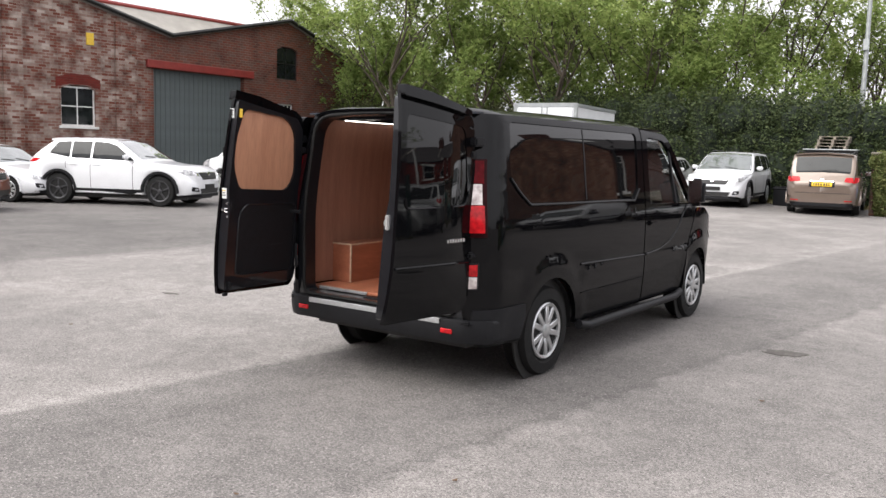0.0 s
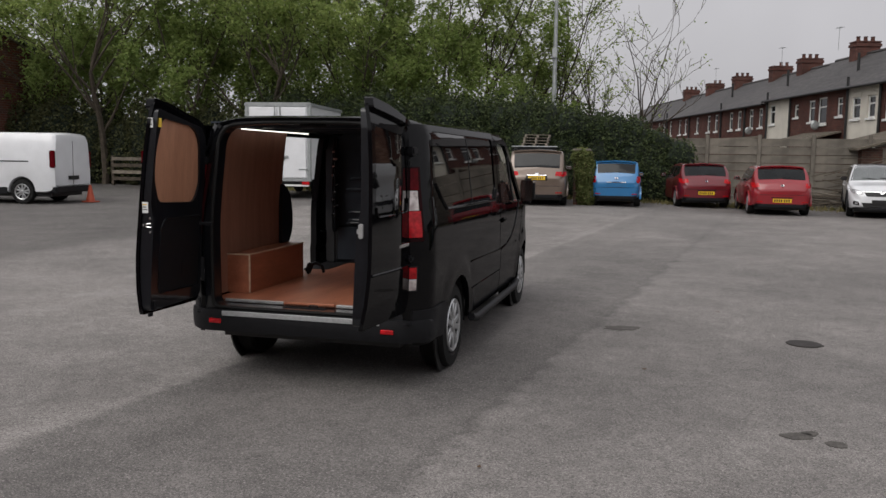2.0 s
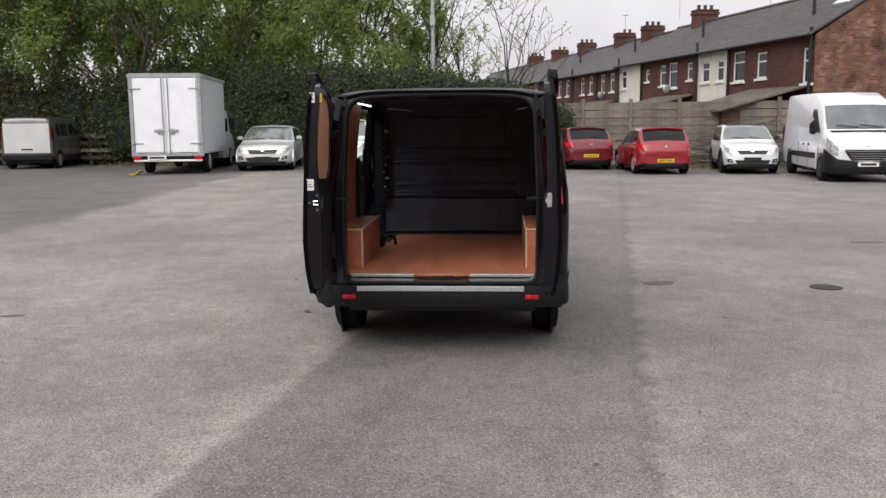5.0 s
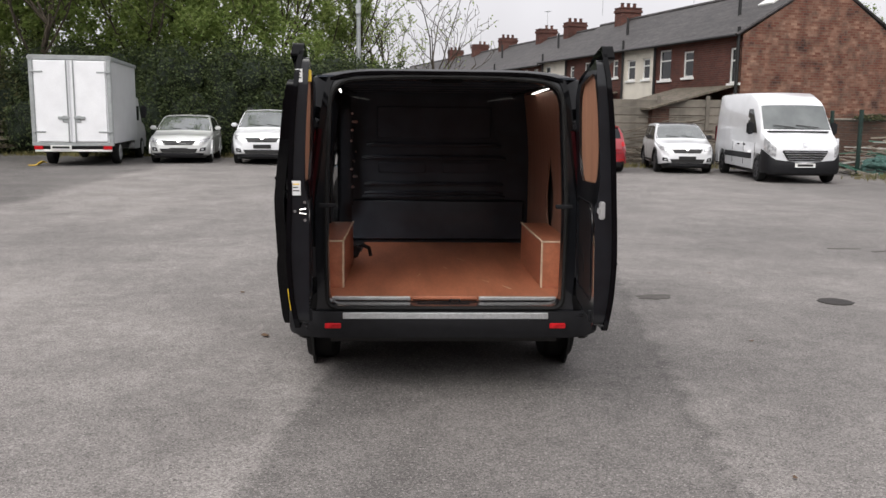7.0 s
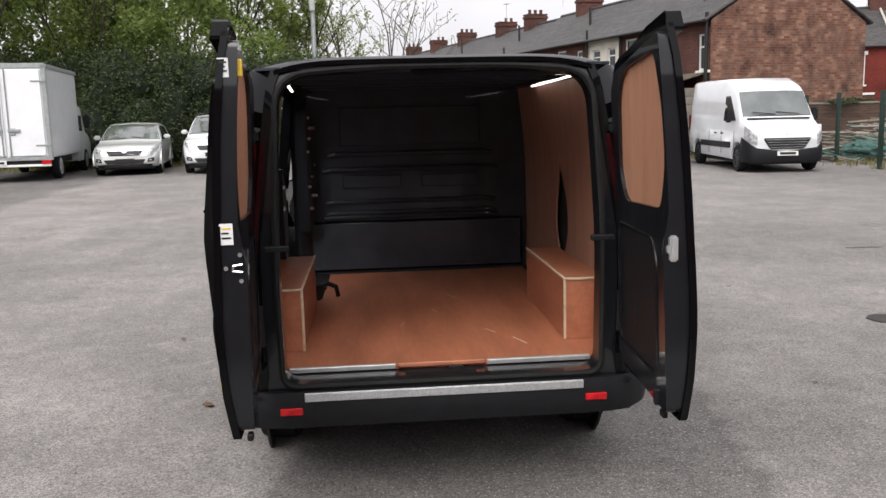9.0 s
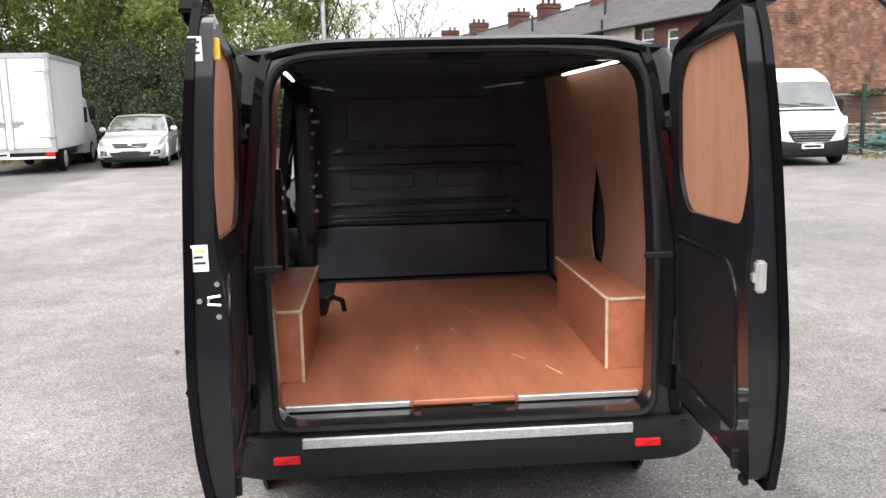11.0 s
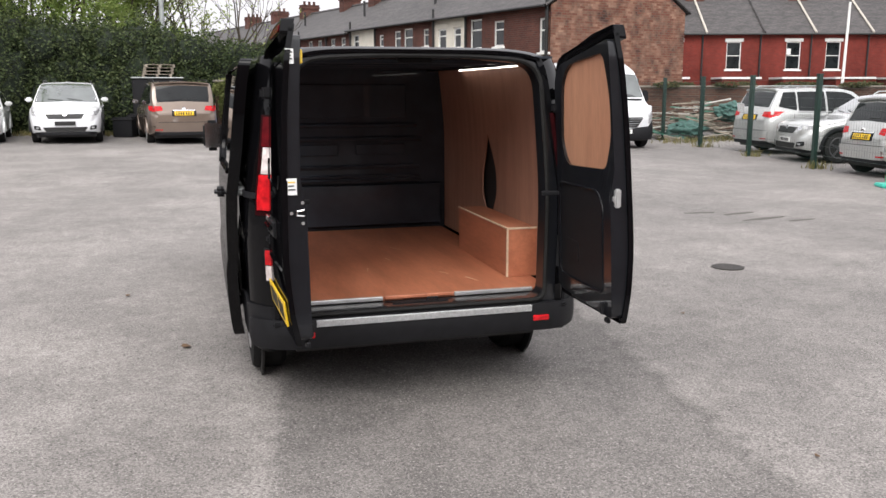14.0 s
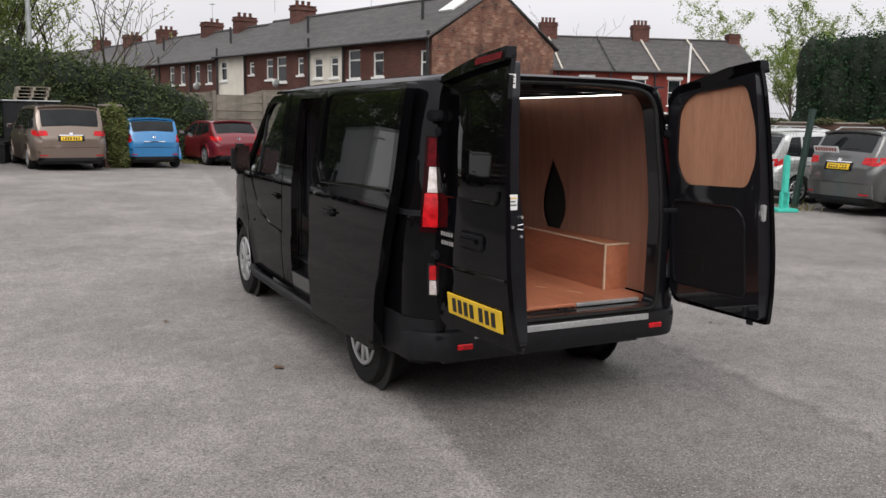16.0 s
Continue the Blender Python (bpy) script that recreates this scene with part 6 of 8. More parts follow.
    for sx in (1, -1):
        for d in (cowl + 0.32, roof_f + 0.70, roof_f + 1.85):
            hh = min(top(d) - 0.14, (hf or H) - 0.12)
            part("door_seam", join(box(-0.004, 0.004, -0.008, 0.008, 0.42, 1.05, 0, 1, pose(sx * (wd(d) + 0.001), Y(d), 0))), M_INK, v)
        if H > 2.2:
            part("rub_strip", box(-0.015, 0.015, Y(fo + wb - 0.42), Y(fo + 0.46), 0.60, 0.76, 0.01, 1, pose(sx * (hw + 0.004), 0, 0)), lower, v)
        part("side_rail", box(-0.008, 0.008, Y(L - 0.75), Y(roof_f + 1.9), 1.16, 1.19, 0.004, 1, pose(sx * (hw * 0.985), 0, 0)), lower, v) if H < 2.2 and not side_glass else None
    part("rear_bumper", box(-hw * 0.96, hw * 0.96, -L / 2 - 0.04, -L / 2 + 0.3, 0.30, 0.52, 0.04, 2), lower, v, smooth=True)
    part("door_gap", box(-0.008, 0.008, -L / 2 - 0.006, -L / 2 + 0.05, 0.54, H - 0.22), M_INK, v)
    if back_paint:
        part("tailgate", box(-hw * 0.88, hw * 0.88, -L / 2 - 0.012, -L / 2 + 0.03, 0.55, H - 0.2, 0.02, 2), back_paint, v)
    if rear_glass:
        part("rear_window", box(-hw * 0.72, hw * 0.72, -L / 2 - 0.016, -L / 2 + 0.05, 1.15, H - 0.28, 0.03, 2), M_CARGLASS, v)
    for pl, yy, s in ((plate_f, L / 2 + 0.07, 1), (plate_r, -L / 2 - 0.02, -1)):
        if pl:
            p = part("number_plate", box(-0.26, 0.26, yy - 0.01, yy + 0.012, pl[1] - 0.055, pl[1] + 0.055), pl[0], v)
            part("plate_bar", box(-0.20, 0.20, yy + s * 0.012 - 0.003, yy + s * 0.012 + 0.003, pl[1] - 0.03, pl[1] + 0.03), M_INK, p)
    return v


def at_rear_axle(x, y, rz, L, back):
    a = radians(rz)
    d = L / 2 - back
    return stand(x - math.sin(a) * d, y + math.cos(a) * d, rz)


build_vanlike("panel_van", at_rear_axle(-14.9, 15.2, 98.5, 5.4, 0.97), P_WHITE, "white panel van with black lower bumper", 5.40, 1.95, 1.97, 3.50, 0.93, plate_r=(M_INK, 0.72))
build_vanlike("panel_van", at_front(10.3, 17.4, 174, 5.55), P_WHITE, "large white high-roof panel van facing the yard", 5.55, 2.05, 2.48, 3.68, 0.84, plate_f=(M_WPLATE, 0.49), tyre=0.345, cowl=0.72, roof_f=1.42, bonnet=1.36, nose=1.08, hf=2.08, rim=M_DARKRIM)
build_vanlike("small_van", at_rear(-16.2, 23.4, 9.5, 4.25), P_GREY, "small van with a silver tailgate and dark flanks", 4.25, 1.82, 1.83, 2.70, 0.88, side_glass=True, plate_r=(M_WPLATE, 0.70), tyre=0.31, back_paint=P_LSILVER, rear_glass=False)


def build_box_truck():
    m = at_rear(-9.62, 19.6, 8.0, 6.4)
    t = thing("box_truck", m, "white box truck with double rear doors", "truck")
    L, hw = 6.4, 1.06
    y0 = -L / 2
    part("box_body", box(-hw, hw, y0 + 0.02, y0 + 4.1, 0.62, 3.0, 0.03, 2), P_BOX, t, smooth=True)
    part("corner_cap", join(box(-hw - 0.02, -hw + 0.10, y0 - 0.01, y0 + 0.1, 0.60, 3.04, 0.02, 2), box(hw - 0.10, hw + 0.02, y0 - 0.01, y0 + 0.1, 0.60, 3.04, 0.02, 2),
                            box(-hw - 0.02, hw + 0.02, y0 - 0.01, y0 + 0.1, 2.92, 3.06, 0.02, 2), box(-hw - 0.02, hw + 0.02, y0 - 0.02, y0 + 0.1, 0.56, 0.66, 0.01, 1)), M_GALV, t, smooth=True)
    for sx in (1, -1):
        part("top_rail", box(-0.05, 0.05, y0, y0 + 4.1, -0.06, 0.05, 0.02, 2, pose(sx * hw, 0, 2.99)), M_GALV, t)
        d = part("rear_door", box(0.03, 0.93, -0.03, 0.02, 0.68, 2.90, 0.012, 1, pose(0, y0, 0) @ Matrix.Diagonal((sx, 1, 1, 1))), P_BOX, t)
        part("lock_rod", cyl((sx * 0.09, y0 - 0.05, 0.66), (sx * 0.09, y0 - 0.05, 2.92), 0.018, seg=8), M_GALV, d)
        part("lock_handle", box(0.06, 0.36, -0.08, -0.03, 1.30, 1.38, 0.01, 1, pose(0, y0, 0) @ Matrix.Diagonal((sx, 1, 1, 1))), M_GALV, d)
        part("lock_box", box(0.08, 0.24, -0.06, -0.02, 1.22, 1.40, 0.01, 1, pose(0, y0, 0) @ Matrix.Diagonal((sx, 1, 1, 1))), M_GALV, d)
        for z in (0.95, 2.6):
            part("hinge_strap", box(0.70, 1.05, -0.05, -0.02, z - 0.02, z + 0.02, 0.006, 1, pose(0, y0, 0) @ Matrix.Diagonal((sx, 1, 1, 1))), M_GALV, d)
        part("tail_lamp", box(0.80, 1.03, -0.04, 0.04, 0.46, 0.56, 0.01, 1, pose(0, y0, 0) @ Matrix.Diagonal((sx, 1, 1, 1))), M_REDLENS, t, "red tail lamp")
        for y in (y0 + 1.35, y0 + 5.35):
            wheel(t, sx, y, 0.90, r=0.345, w=0.22, hub=0.22)
        part("mirror", box(-0.08, 0.1, -0.06, 0.06, -0.2, 0.2, 0.03, 2, pose(sx * 1.15, y0 + 4.9, 1.55)), M_PLASTIC, t)
        part("cab_window", box(-0.01, 0.02, y0 + 4.25, y0 + 5.0, 1.25, 1.75, 0.05, 2, pose(sx * 0.97, 0, 0)), M_CARGLASS, t)
    part("bumper_bar", box(-1.02, 1.02, y0 - 0.02, y0 + 0.06, 0.40, 0.46, 0.01, 1), M_WPLATE, t)
    pl = part("number_plate", box(-0.60, -0.05, y0 - 0.05, y0 - 0.02, 0.46, 0.58), M_WPLATE, t)
    part("plate_bar", box(-0.55, -0.10, y0 - 0.055, y0 - 0.05, 0.49, 0.55), M_INK, pl)
    part("chassis", box(-0.8, 0.8, y0 + 0.1, y0 + 6.0, 0.40, 0.62), M_INK, t)
    prof = [(4.0, 0.35), (6.35, 0.35), (6.4, 0.9), (5.9, 1.15), (5.55, 1.2), (4.95, 2.0), (4.0, 2.05)]
    part("cab", panel(rounded(prof, 0.08), [], lambda u, v, d: (0.98 - d, y0 + u, v), 1.96), P_WHITE, t, smooth=True)
    return t


build_box_truck()

# ---- buildings ----


def wall_m(x, y, dx, dy, z=0.0):
    """A wall's own frame: x along (dx, dy), -y outward to the yard, z up."""
    return pose(x, y, z, 0, 0, math.degrees(math.atan2(dy, dx)))


def wall_sheet(outline, holes, thick=0.3):
    """In a wall's frame: outline in (along, up); the outer face at y = 0."""
    return panel(outline, holes, lambda u, v, d: (u, d, v), thick)


def rect(x0, x1, z0, z1):
    return [(x0, z0), (x1, z0), (x1, z1), (x0, z1)]


def window(parent, x0, x1, z0, z1, frame_mat=None, bars=(1, 1), sill=True, head=None, arched=False, depth=0.09, top_light=False):
    frame_mat = frame_mat or M_WFRAME
    w = part("window", join(box(x0, x0 + 0.06, depth, depth + 0.06, z0, z1), box(x1 - 0.06, x1, depth, depth + 0.06, z0, z1),
                            box(x0 + 0.06, x1 - 0.06, depth, depth + 0.06, z0, z0 + 0.06), box(x0 + 0.06, x1 - 0.06, depth, depth + 0.06, z1 - 0.06, z1),
                            *[box(x0 + (x1 - x0) * i / (bars[0] + 1) - 0.02, x0 + (x1 - x0) * i / (bars[0] + 1) + 0.02, depth + 0.005, depth + 0.05, z0 + 0.06, z1 - 0.06) for i in range(1, bars[0] + 1)],
                            *[box(x0 + 0.06, x1 - 0.06, depth + 0.006, depth + 0.05, z0 + (z1 - z0) * i / (bars[1] + 1) - 0.02, z0 + (z1 - z0) * i / (bars[1] + 1) + 0.02) for i in range(1, bars[1] + 1)]), frame_mat, parent)
    part("pane", box(x0 + 0.03, x1 - 0.03, depth + 0.025, depth + 0.035, z0 + 0.03, z1 - 0.03), M_CARGLASS, w)
    if sill:
        part("sill", box(x0 - 0.10, x1 + 0.10, -0.06, 0.12, z0 - 0.10, z0 - 0.002, 0.01, 1), M_STONE if frame_mat is not M_WFRAME else M_WFRAME, w)
    if head:
        part("lintel", box(x0 - 0.12, x1 + 0.12, -0.02, 0.10, z1 + 0.002, z1 + 0.22, 0.01, 1), head, w)
    return w


def chimney(parent, x, y, z, w=0.9, d=0.55, h=1.3, pots=3, material=None, below=1.2):
    c = part("chimney", join(box(x - w / 2, x + w / 2, y - d / 2, y + d / 2, z - below, z + h), box(x - w / 2 - 0.05, x + w / 2 + 0.05, y - d / 2 - 0.05, y + d / 2 + 0.05, z + h - 0.22, z + h - 0.08),
                             box(x - w / 2 - 0.03, x + w / 2 + 0.03, y - d / 2 - 0.03, y + d / 2 + 0.03, z + h, z + h + 0.06)), material or M_TERR, parent)
    for i in range(pots):
        px = x + (i - (pots - 1) / 2) * w / max(pots, 1) * 0.9
        part("chimney_pot", lathe([(0.11, z + h + 0.05), (0.10, z + h + 0.35), (0.13, z + h + 0.42)], "Z", 10), M_POT, c).location = (px, y, 0)
    return c


def build_warehouse():
    # the front runs along y at x = -26.4 and looks towards +x; its own x axis runs away from the clip's start
    wm = wall_m(-26.4, -6.0, 0, 1)
    house = thing("warehouse", wm, "old red-brick warehouse with saw-tooth gables and grey door", "building")
    # along = y + 6 ; outward is local -y = world +x
    o = 6.0
    EV = [(0, 5.6), (14.2, 8.2), (23.85, 6.05), (30.5, 7.55), (37.5, 5.2)]
    outline = [(0, -0.3), (37.5, -0.3)] + EV[::-1]
    shutter = rect(17.05 + o, 21.8 + o, 0.0, 4.75)
    win1 = [(13.04 + o, 2.28), (14.45 + o, 2.28), (14.45 + o, 3.66), (14.1 + o, 3.80), (13.4 + o, 3.80), (13.04 + o, 3.66)]
    up = [(23.8 + o, 4.9), (25.15 + o, 4.9), (25.15 + o, 6.25), (24.8 + o, 6.42), (24.15 + o, 6.42), (23.8 + o, 6.25)]
    low2 = rect(23.85 + o, 24.85 + o, 2.75, 3.75)
    part("wall", wall_sheet(outline, [shutter, win1, up, low2], 0.4), M_WAREP, house)
    d = part("sliding_door", box(17.0 + o, 21.85 + o, 0.262, 0.30, 0, 4.75), M_SHUTTER, house, "grey boarded sliding door")
    plank = part("plank", box(17.05 + o, 17.275 + o, 0.22, 0.26, 0.05, 4.75), M_SHUTTER, d)
    for k in range(1, 20):
        copy = new("plank", plank.data)
        copy.parent = d
        copy.location = (0.24 * k, 0, 0)
    part("door_lintel", box(16.7 + o, 22.3 + o, -0.14, 0.1, 4.76, 5.08, 0.02, 1), M_REDPAINT, house, "red painted steel lintel")
    window(house, 13.04 + o, 14.45 + o, 2.28, 3.76, bars=(1, 1), sill=True)
    window(house, 23.85 + o, 24.85 + o, 2.75, 3.75, bars=(3, 0))
    window(house, 23.8 + o, 25.15 + o, 4.9, 6.4, frame_mat=M_INK, bars=(1, 1), sill=False)
    part("brick_arch", panel([(12.85 + o, 3.70), (13.4 + o, 3.84), (14.1 + o, 3.84), (14.65 + o, 3.70), (14.65 + o, 4.05), (14.1 + o, 4.22), (13.4 + o, 4.22), (12.85 + o, 4.05)], [], lambda u, v, dd: (u, dd - 0.02, v), 0.1), M_REDBRICK, house)
    for x0, x1 in ((10.9 + o, 11.6 + o), (15.3 + o, 16.2 + o)):
        part("pier", box(x0, x1, -0.10, 0.02, 0, 6.4, 0.01, 1), M_WAREP, house)
    part("plaque", box(14.1 + o, 14.4 + o, -0.05, 0.02, 5.35, 5.8, 0.01, 1), M_YELLOW, house)
    # roofs: ridges run back from the front
    eaves = EV
    for (a, za), (b, zb) in zip(eaves, eaves[1:]):
        part("roof_slope", panel([(0, 0), (1, 0), (1, 1), (0, 1)], [], lambda u, v, dd, a=a, b=b, za=za, zb=zb: (a + (b - a) * u, -0.15 + 3.2 * v, za + (zb - za) * u + 0.12 - dd), 0.12), M_ROOFSHEET, house)
    rk = []
    for (a, za), (b, zb) in zip(eaves, eaves[1:]):
        rk.append(sweep([(a, -0.2, za + 0.1), (b, -0.2, zb + 0.1)], 0.09, 6))
    part("verge", join(*rk), M_INK, house)
    # a long pale roof behind the gables, its ridge along the front
    for nm, y0, y1, z0, z1 in (("rear_roof", 0.6, 3.9, 5.2, 7.72), ("rear_roof", 3.9, 9.0, 7.72, 4.6)):
        part(nm, panel([(9.0, 0), (33.2, 0), (33.2, 1), (9.0, 1)], [], lambda u, v, dd: (u, y0 + (y1 - y0) * v, z0 + (z1 - z0) * v - dd), 0.1, 1.2, 0.25), M_ROOFSHEET, house)
    part("ridge", sweep([(9.0, 3.9, 7.76), (33.2, 3.9, 7.76)], 0.10, 6), M_REDPAINT, house, "red ridge capping")
    part("back_wall", box(0, 37.5, 8.8, 9.2, 0, 4.6), M_WARE, house)
    return house


build_warehouse()


def slate_roof(parent, x0, x1, ye, ze, yr, zr, mt=None):
    """A slope from the eave (ye, ze) up to the ridge (yr, zr), with a real edge and courses."""
    bm = bmesh.new()
    c = [(x0, ye, ze + 0.045), (x1, ye, ze + 0.045), (x1, yr, zr + 0.02), (x0, yr, zr + 0.02)]
    vs = [bm.verts.new(p) for p in c + [(x, y, z - 0.07) for x, y, z in c]]
    for f in ((0, 1, 2, 3), (7, 6, 5, 4), (0, 4, 5, 1), (1, 5, 6, 2), (2, 6, 7, 3), (3, 7, 4, 0)):
        bm.faces.new([vs[k] for k in f])
    return part("roof", bm, mt or M_SLATE, parent)


def build_row_one():
    """Back of a brick terrace that runs away from the yard, with its gable end to the yard."""
    L = 62.0
    # along: from the near gable away; outward (-y) is towards -x
    ang = math.degrees(math.atan2(0.965, -0.26))
    m = pose(12.5, 27.9, 0, 0, 0, ang) @ Matrix.Diagonal((1, 1, 1, 1))
    # in this frame +x runs away and +y points to the left of it, towards -x: mirror by using -y inward
    EZ, RZ, D = 4.95, 7.2, 7.4
    widths = [6.25, 2.9, 6.3, 3.15, 3.5, 4.4, 7.1, 6.2, 6.5, 5.0, 5.0, 5.5]
    known = {0: [(0.06, 0.72, 3.15, 4.5), (3.2, 3.95, 3.5, 4.58), (4.9, 5.85, 3.45, 4.75)], 1: [(0.40, 1.05, 3.55, 4.5), (1.70, 2.45, 3.55, 4.5)],
             2: [(0.45, 1.0, 3.75, 4.6), (2.05, 3.0, 3.45, 4.72), (3.35, 4.05, 3.6, 4.65), (5.3, 5.8, 3.9, 4.55)], 3: [(2.05, 2.8, 3.65, 4.72)]}
    x = 0.0
    for i, w in enumerate(widths):
        h = thing("terraced_house", m @ Matrix.Translation((x, 0, 0)), "brick terraced house with slate roof and rear yard" if i not in (1, 3) else "terraced house with a pale rendered rear wall", "house", "houses of the brick terrace")
        step = -0.12 * (i > 3)
        wallm = M_TERR if i not in (1, 3) else M_RENDERW
        ez = EZ + step
        def rear(u, v, d):
            return (u, -d, v)
        wins = known.get(i) or [(0.7 + k, 1.35 + k, 3.55, 4.65) for k in ((0, 1.5) if w < 6 else (0, 1.6, 4.2))]
        part("wall", panel(rect(0, w, -0.2, ez), [rect(a, b, c, d) for a, b, c, d in wins], rear, 0.25), wallm, h)
        for a, b, c, d in wins:
            hd = part("window", join(box(a, a + 0.07, -0.12, -0.05, c, d), box(b - 0.07, b, -0.12, -0.05, c, d), box(a + 0.07, b - 0.07, -0.12, -0.05, c, c + 0.07), box(a + 0.07, b - 0.07, -0.12, -0.05, d - 0.07, d),
                                     box(a + 0.07, b - 0.07, -0.11, -0.06, c + (d - c) * 0.62, c + (d - c) * 0.62 + 0.06)), M_WFRAME, h)
            part("pane", box(a + 0.03, b - 0.03, -0.10, -0.09, c + 0.03, d - 0.03), M_CARGLASS, hd)
            part("sill", box(a - 0.08, b + 0.08, -0.02, 0.07, c - 0.10, c, 0.01, 1), M_WFRAME, hd)
            part("lintel", box(a - 0.1, b + 0.1, -0.05, 0.02, d + 0.002, d + 0.2, 0.01, 1), wallm, hd)
        slate_roof(h, 0, w, 0.28, ez - 0.05, -D / 2, RZ + step)
        slate_roof(h, 0, w, -D - 0.28, ez - 0.05, -D / 2, RZ + step)
        part("ridge_tiles", sweep([(0, -D / 2, RZ + step + 0.02), (w, -D / 2, RZ + step + 0.02)], 0.10, 6), M_SLATE, h)
        part("gutter", sweep([(0, 0.34, ez - 0.02), (w, 0.34, ez - 0.02)], 0.06, 6), M_INK, h)
        part("downpipe", cyl((w - 0.15, 0.10, 0.3), (w - 0.15, 0.10, ez + (0.5 if i % 2 else 0.0)), 0.06, seg=8), M_INK, h)
        part("downpipe", cyl((0.12, 0.10, 0.3), (0.12, 0.10, ez + 0.3), 0.07, seg=8), M_INK, h) if i == 0 else None
        part("front_wall", box(0, w, -D - 0.02, -D + 0.2, -0.2, ez), M_TERR, h)
        if i == 0:
            part("gable_wall", panel([(-D, -0.2), (0, -0.2), (0, EZ), (-D / 2, RZ + 0.02), (-D, EZ)], [], lambda u, v, d: (-0.03 + d, u, v), 0.25), M_GABLE, h, "rough orange-red brick gable end")
            part("verge", join(sweep([(-0.05, 0.3, EZ), (-0.05, -D / 2, RZ + 0.08)], 0.06, 6), sweep([(-0.05, -D / 2, RZ + 0.08), (-0.05, -D - 0.3, EZ)], 0.06, 6)), M_SLATE, h)
        if i == len(widths) - 1:
            part("end_wall", panel([(-D, -0.2), (0, -0.2), (0, ez), (-D / 2, RZ + step), (-D, ez)], [], lambda u, v, d: (w - d, u, v), 0.25), M_TERR, h)
        if i in (2, 4, 5, 6, 7, 8):
            chimney(h, w, -D / 2, RZ + step, w=0.75, d=1.25, h=0.62, pots=0)
            for k in range(2 if i % 2 else 3):
                part("chimney_pot", lathe([(0.11, 0), (0.09, 0.22), (0.12, 0.28)], "Z", 10), M_POT if i in (5, 7) else M_TERR, h).location = (w, -D / 2 + (k - 1) * 0.38, RZ + step + 0.66)
        if i == 0:
            chimney(h, 0.35, -D / 2 - 0.2, RZ, w=0.62, d=1.25, h=0.7, pots=0)
            sk = part("skylight", box(-0.45, 0.45, -0.03, 0.06, -0.55, 0.55, 0.01, 1), M_WFRAME, h)
            sl = math.atan2(RZ - EZ, D / 2)
            sk.matrix_basis = pose(1.6, -2.6, EZ + (RZ - EZ) * 2.6 / 3.7 + 0.12, 90 + math.degrees(-sl) - 180, 0, 0)
        if i in (0, 2, 4, 6):
            part("flue", cyl((w * 0.4, -1.6, EZ + 1.0), (w * 0.4, -1.6, EZ + 1.9), 0.07, seg=8), M_INK, h)
        if i in (1, 3, 5, 7, 9):
            ax, az = w - 0.1, RZ + step + (0.6 if i > 2 else 0.0)
            part("aerial", join(cyl((ax, -D / 2, az), (ax, -D / 2, az + 1.3), 0.014, seg=5), cyl((ax - 0.35, -D / 2, az + 1.22), (ax + 0.3, -D / 2, az + 1.26), 0.01, seg=4),
                                *[cyl((ax - 0.3 + 0.13 * k, -D / 2 - 0.16, az + 1.24), (ax - 0.3 + 0.13 * k, -D / 2 + 0.16, az + 1.24), 0.007, seg=4) for k in range(5)]), M_GALV, h)
        # rear outshot with a mono-pitch roof
        if i in (0, 2, 4, 5):
            part("outshot_wall", box(0.6, 3.9, 0.02, 3.4, -0.2, 2.15), M_OLDWALL, h)
            slate_roof(h, 0.3, 4.3, 3.7, 2.1, 0.05, 3.05, M_MOSSROOF)
        if i in (2, 4):
            part("satellite_dish", lathe([(0.02, 0), (0.15, 0.02), (0.22, 0.07), (0.20, 0.08), (0.02, 0.03)], "X", 14), M_GALV, h).location = (2.6 if i == 2 else 2.1, 0.25, 3.4)
        x += w


build_row_one()


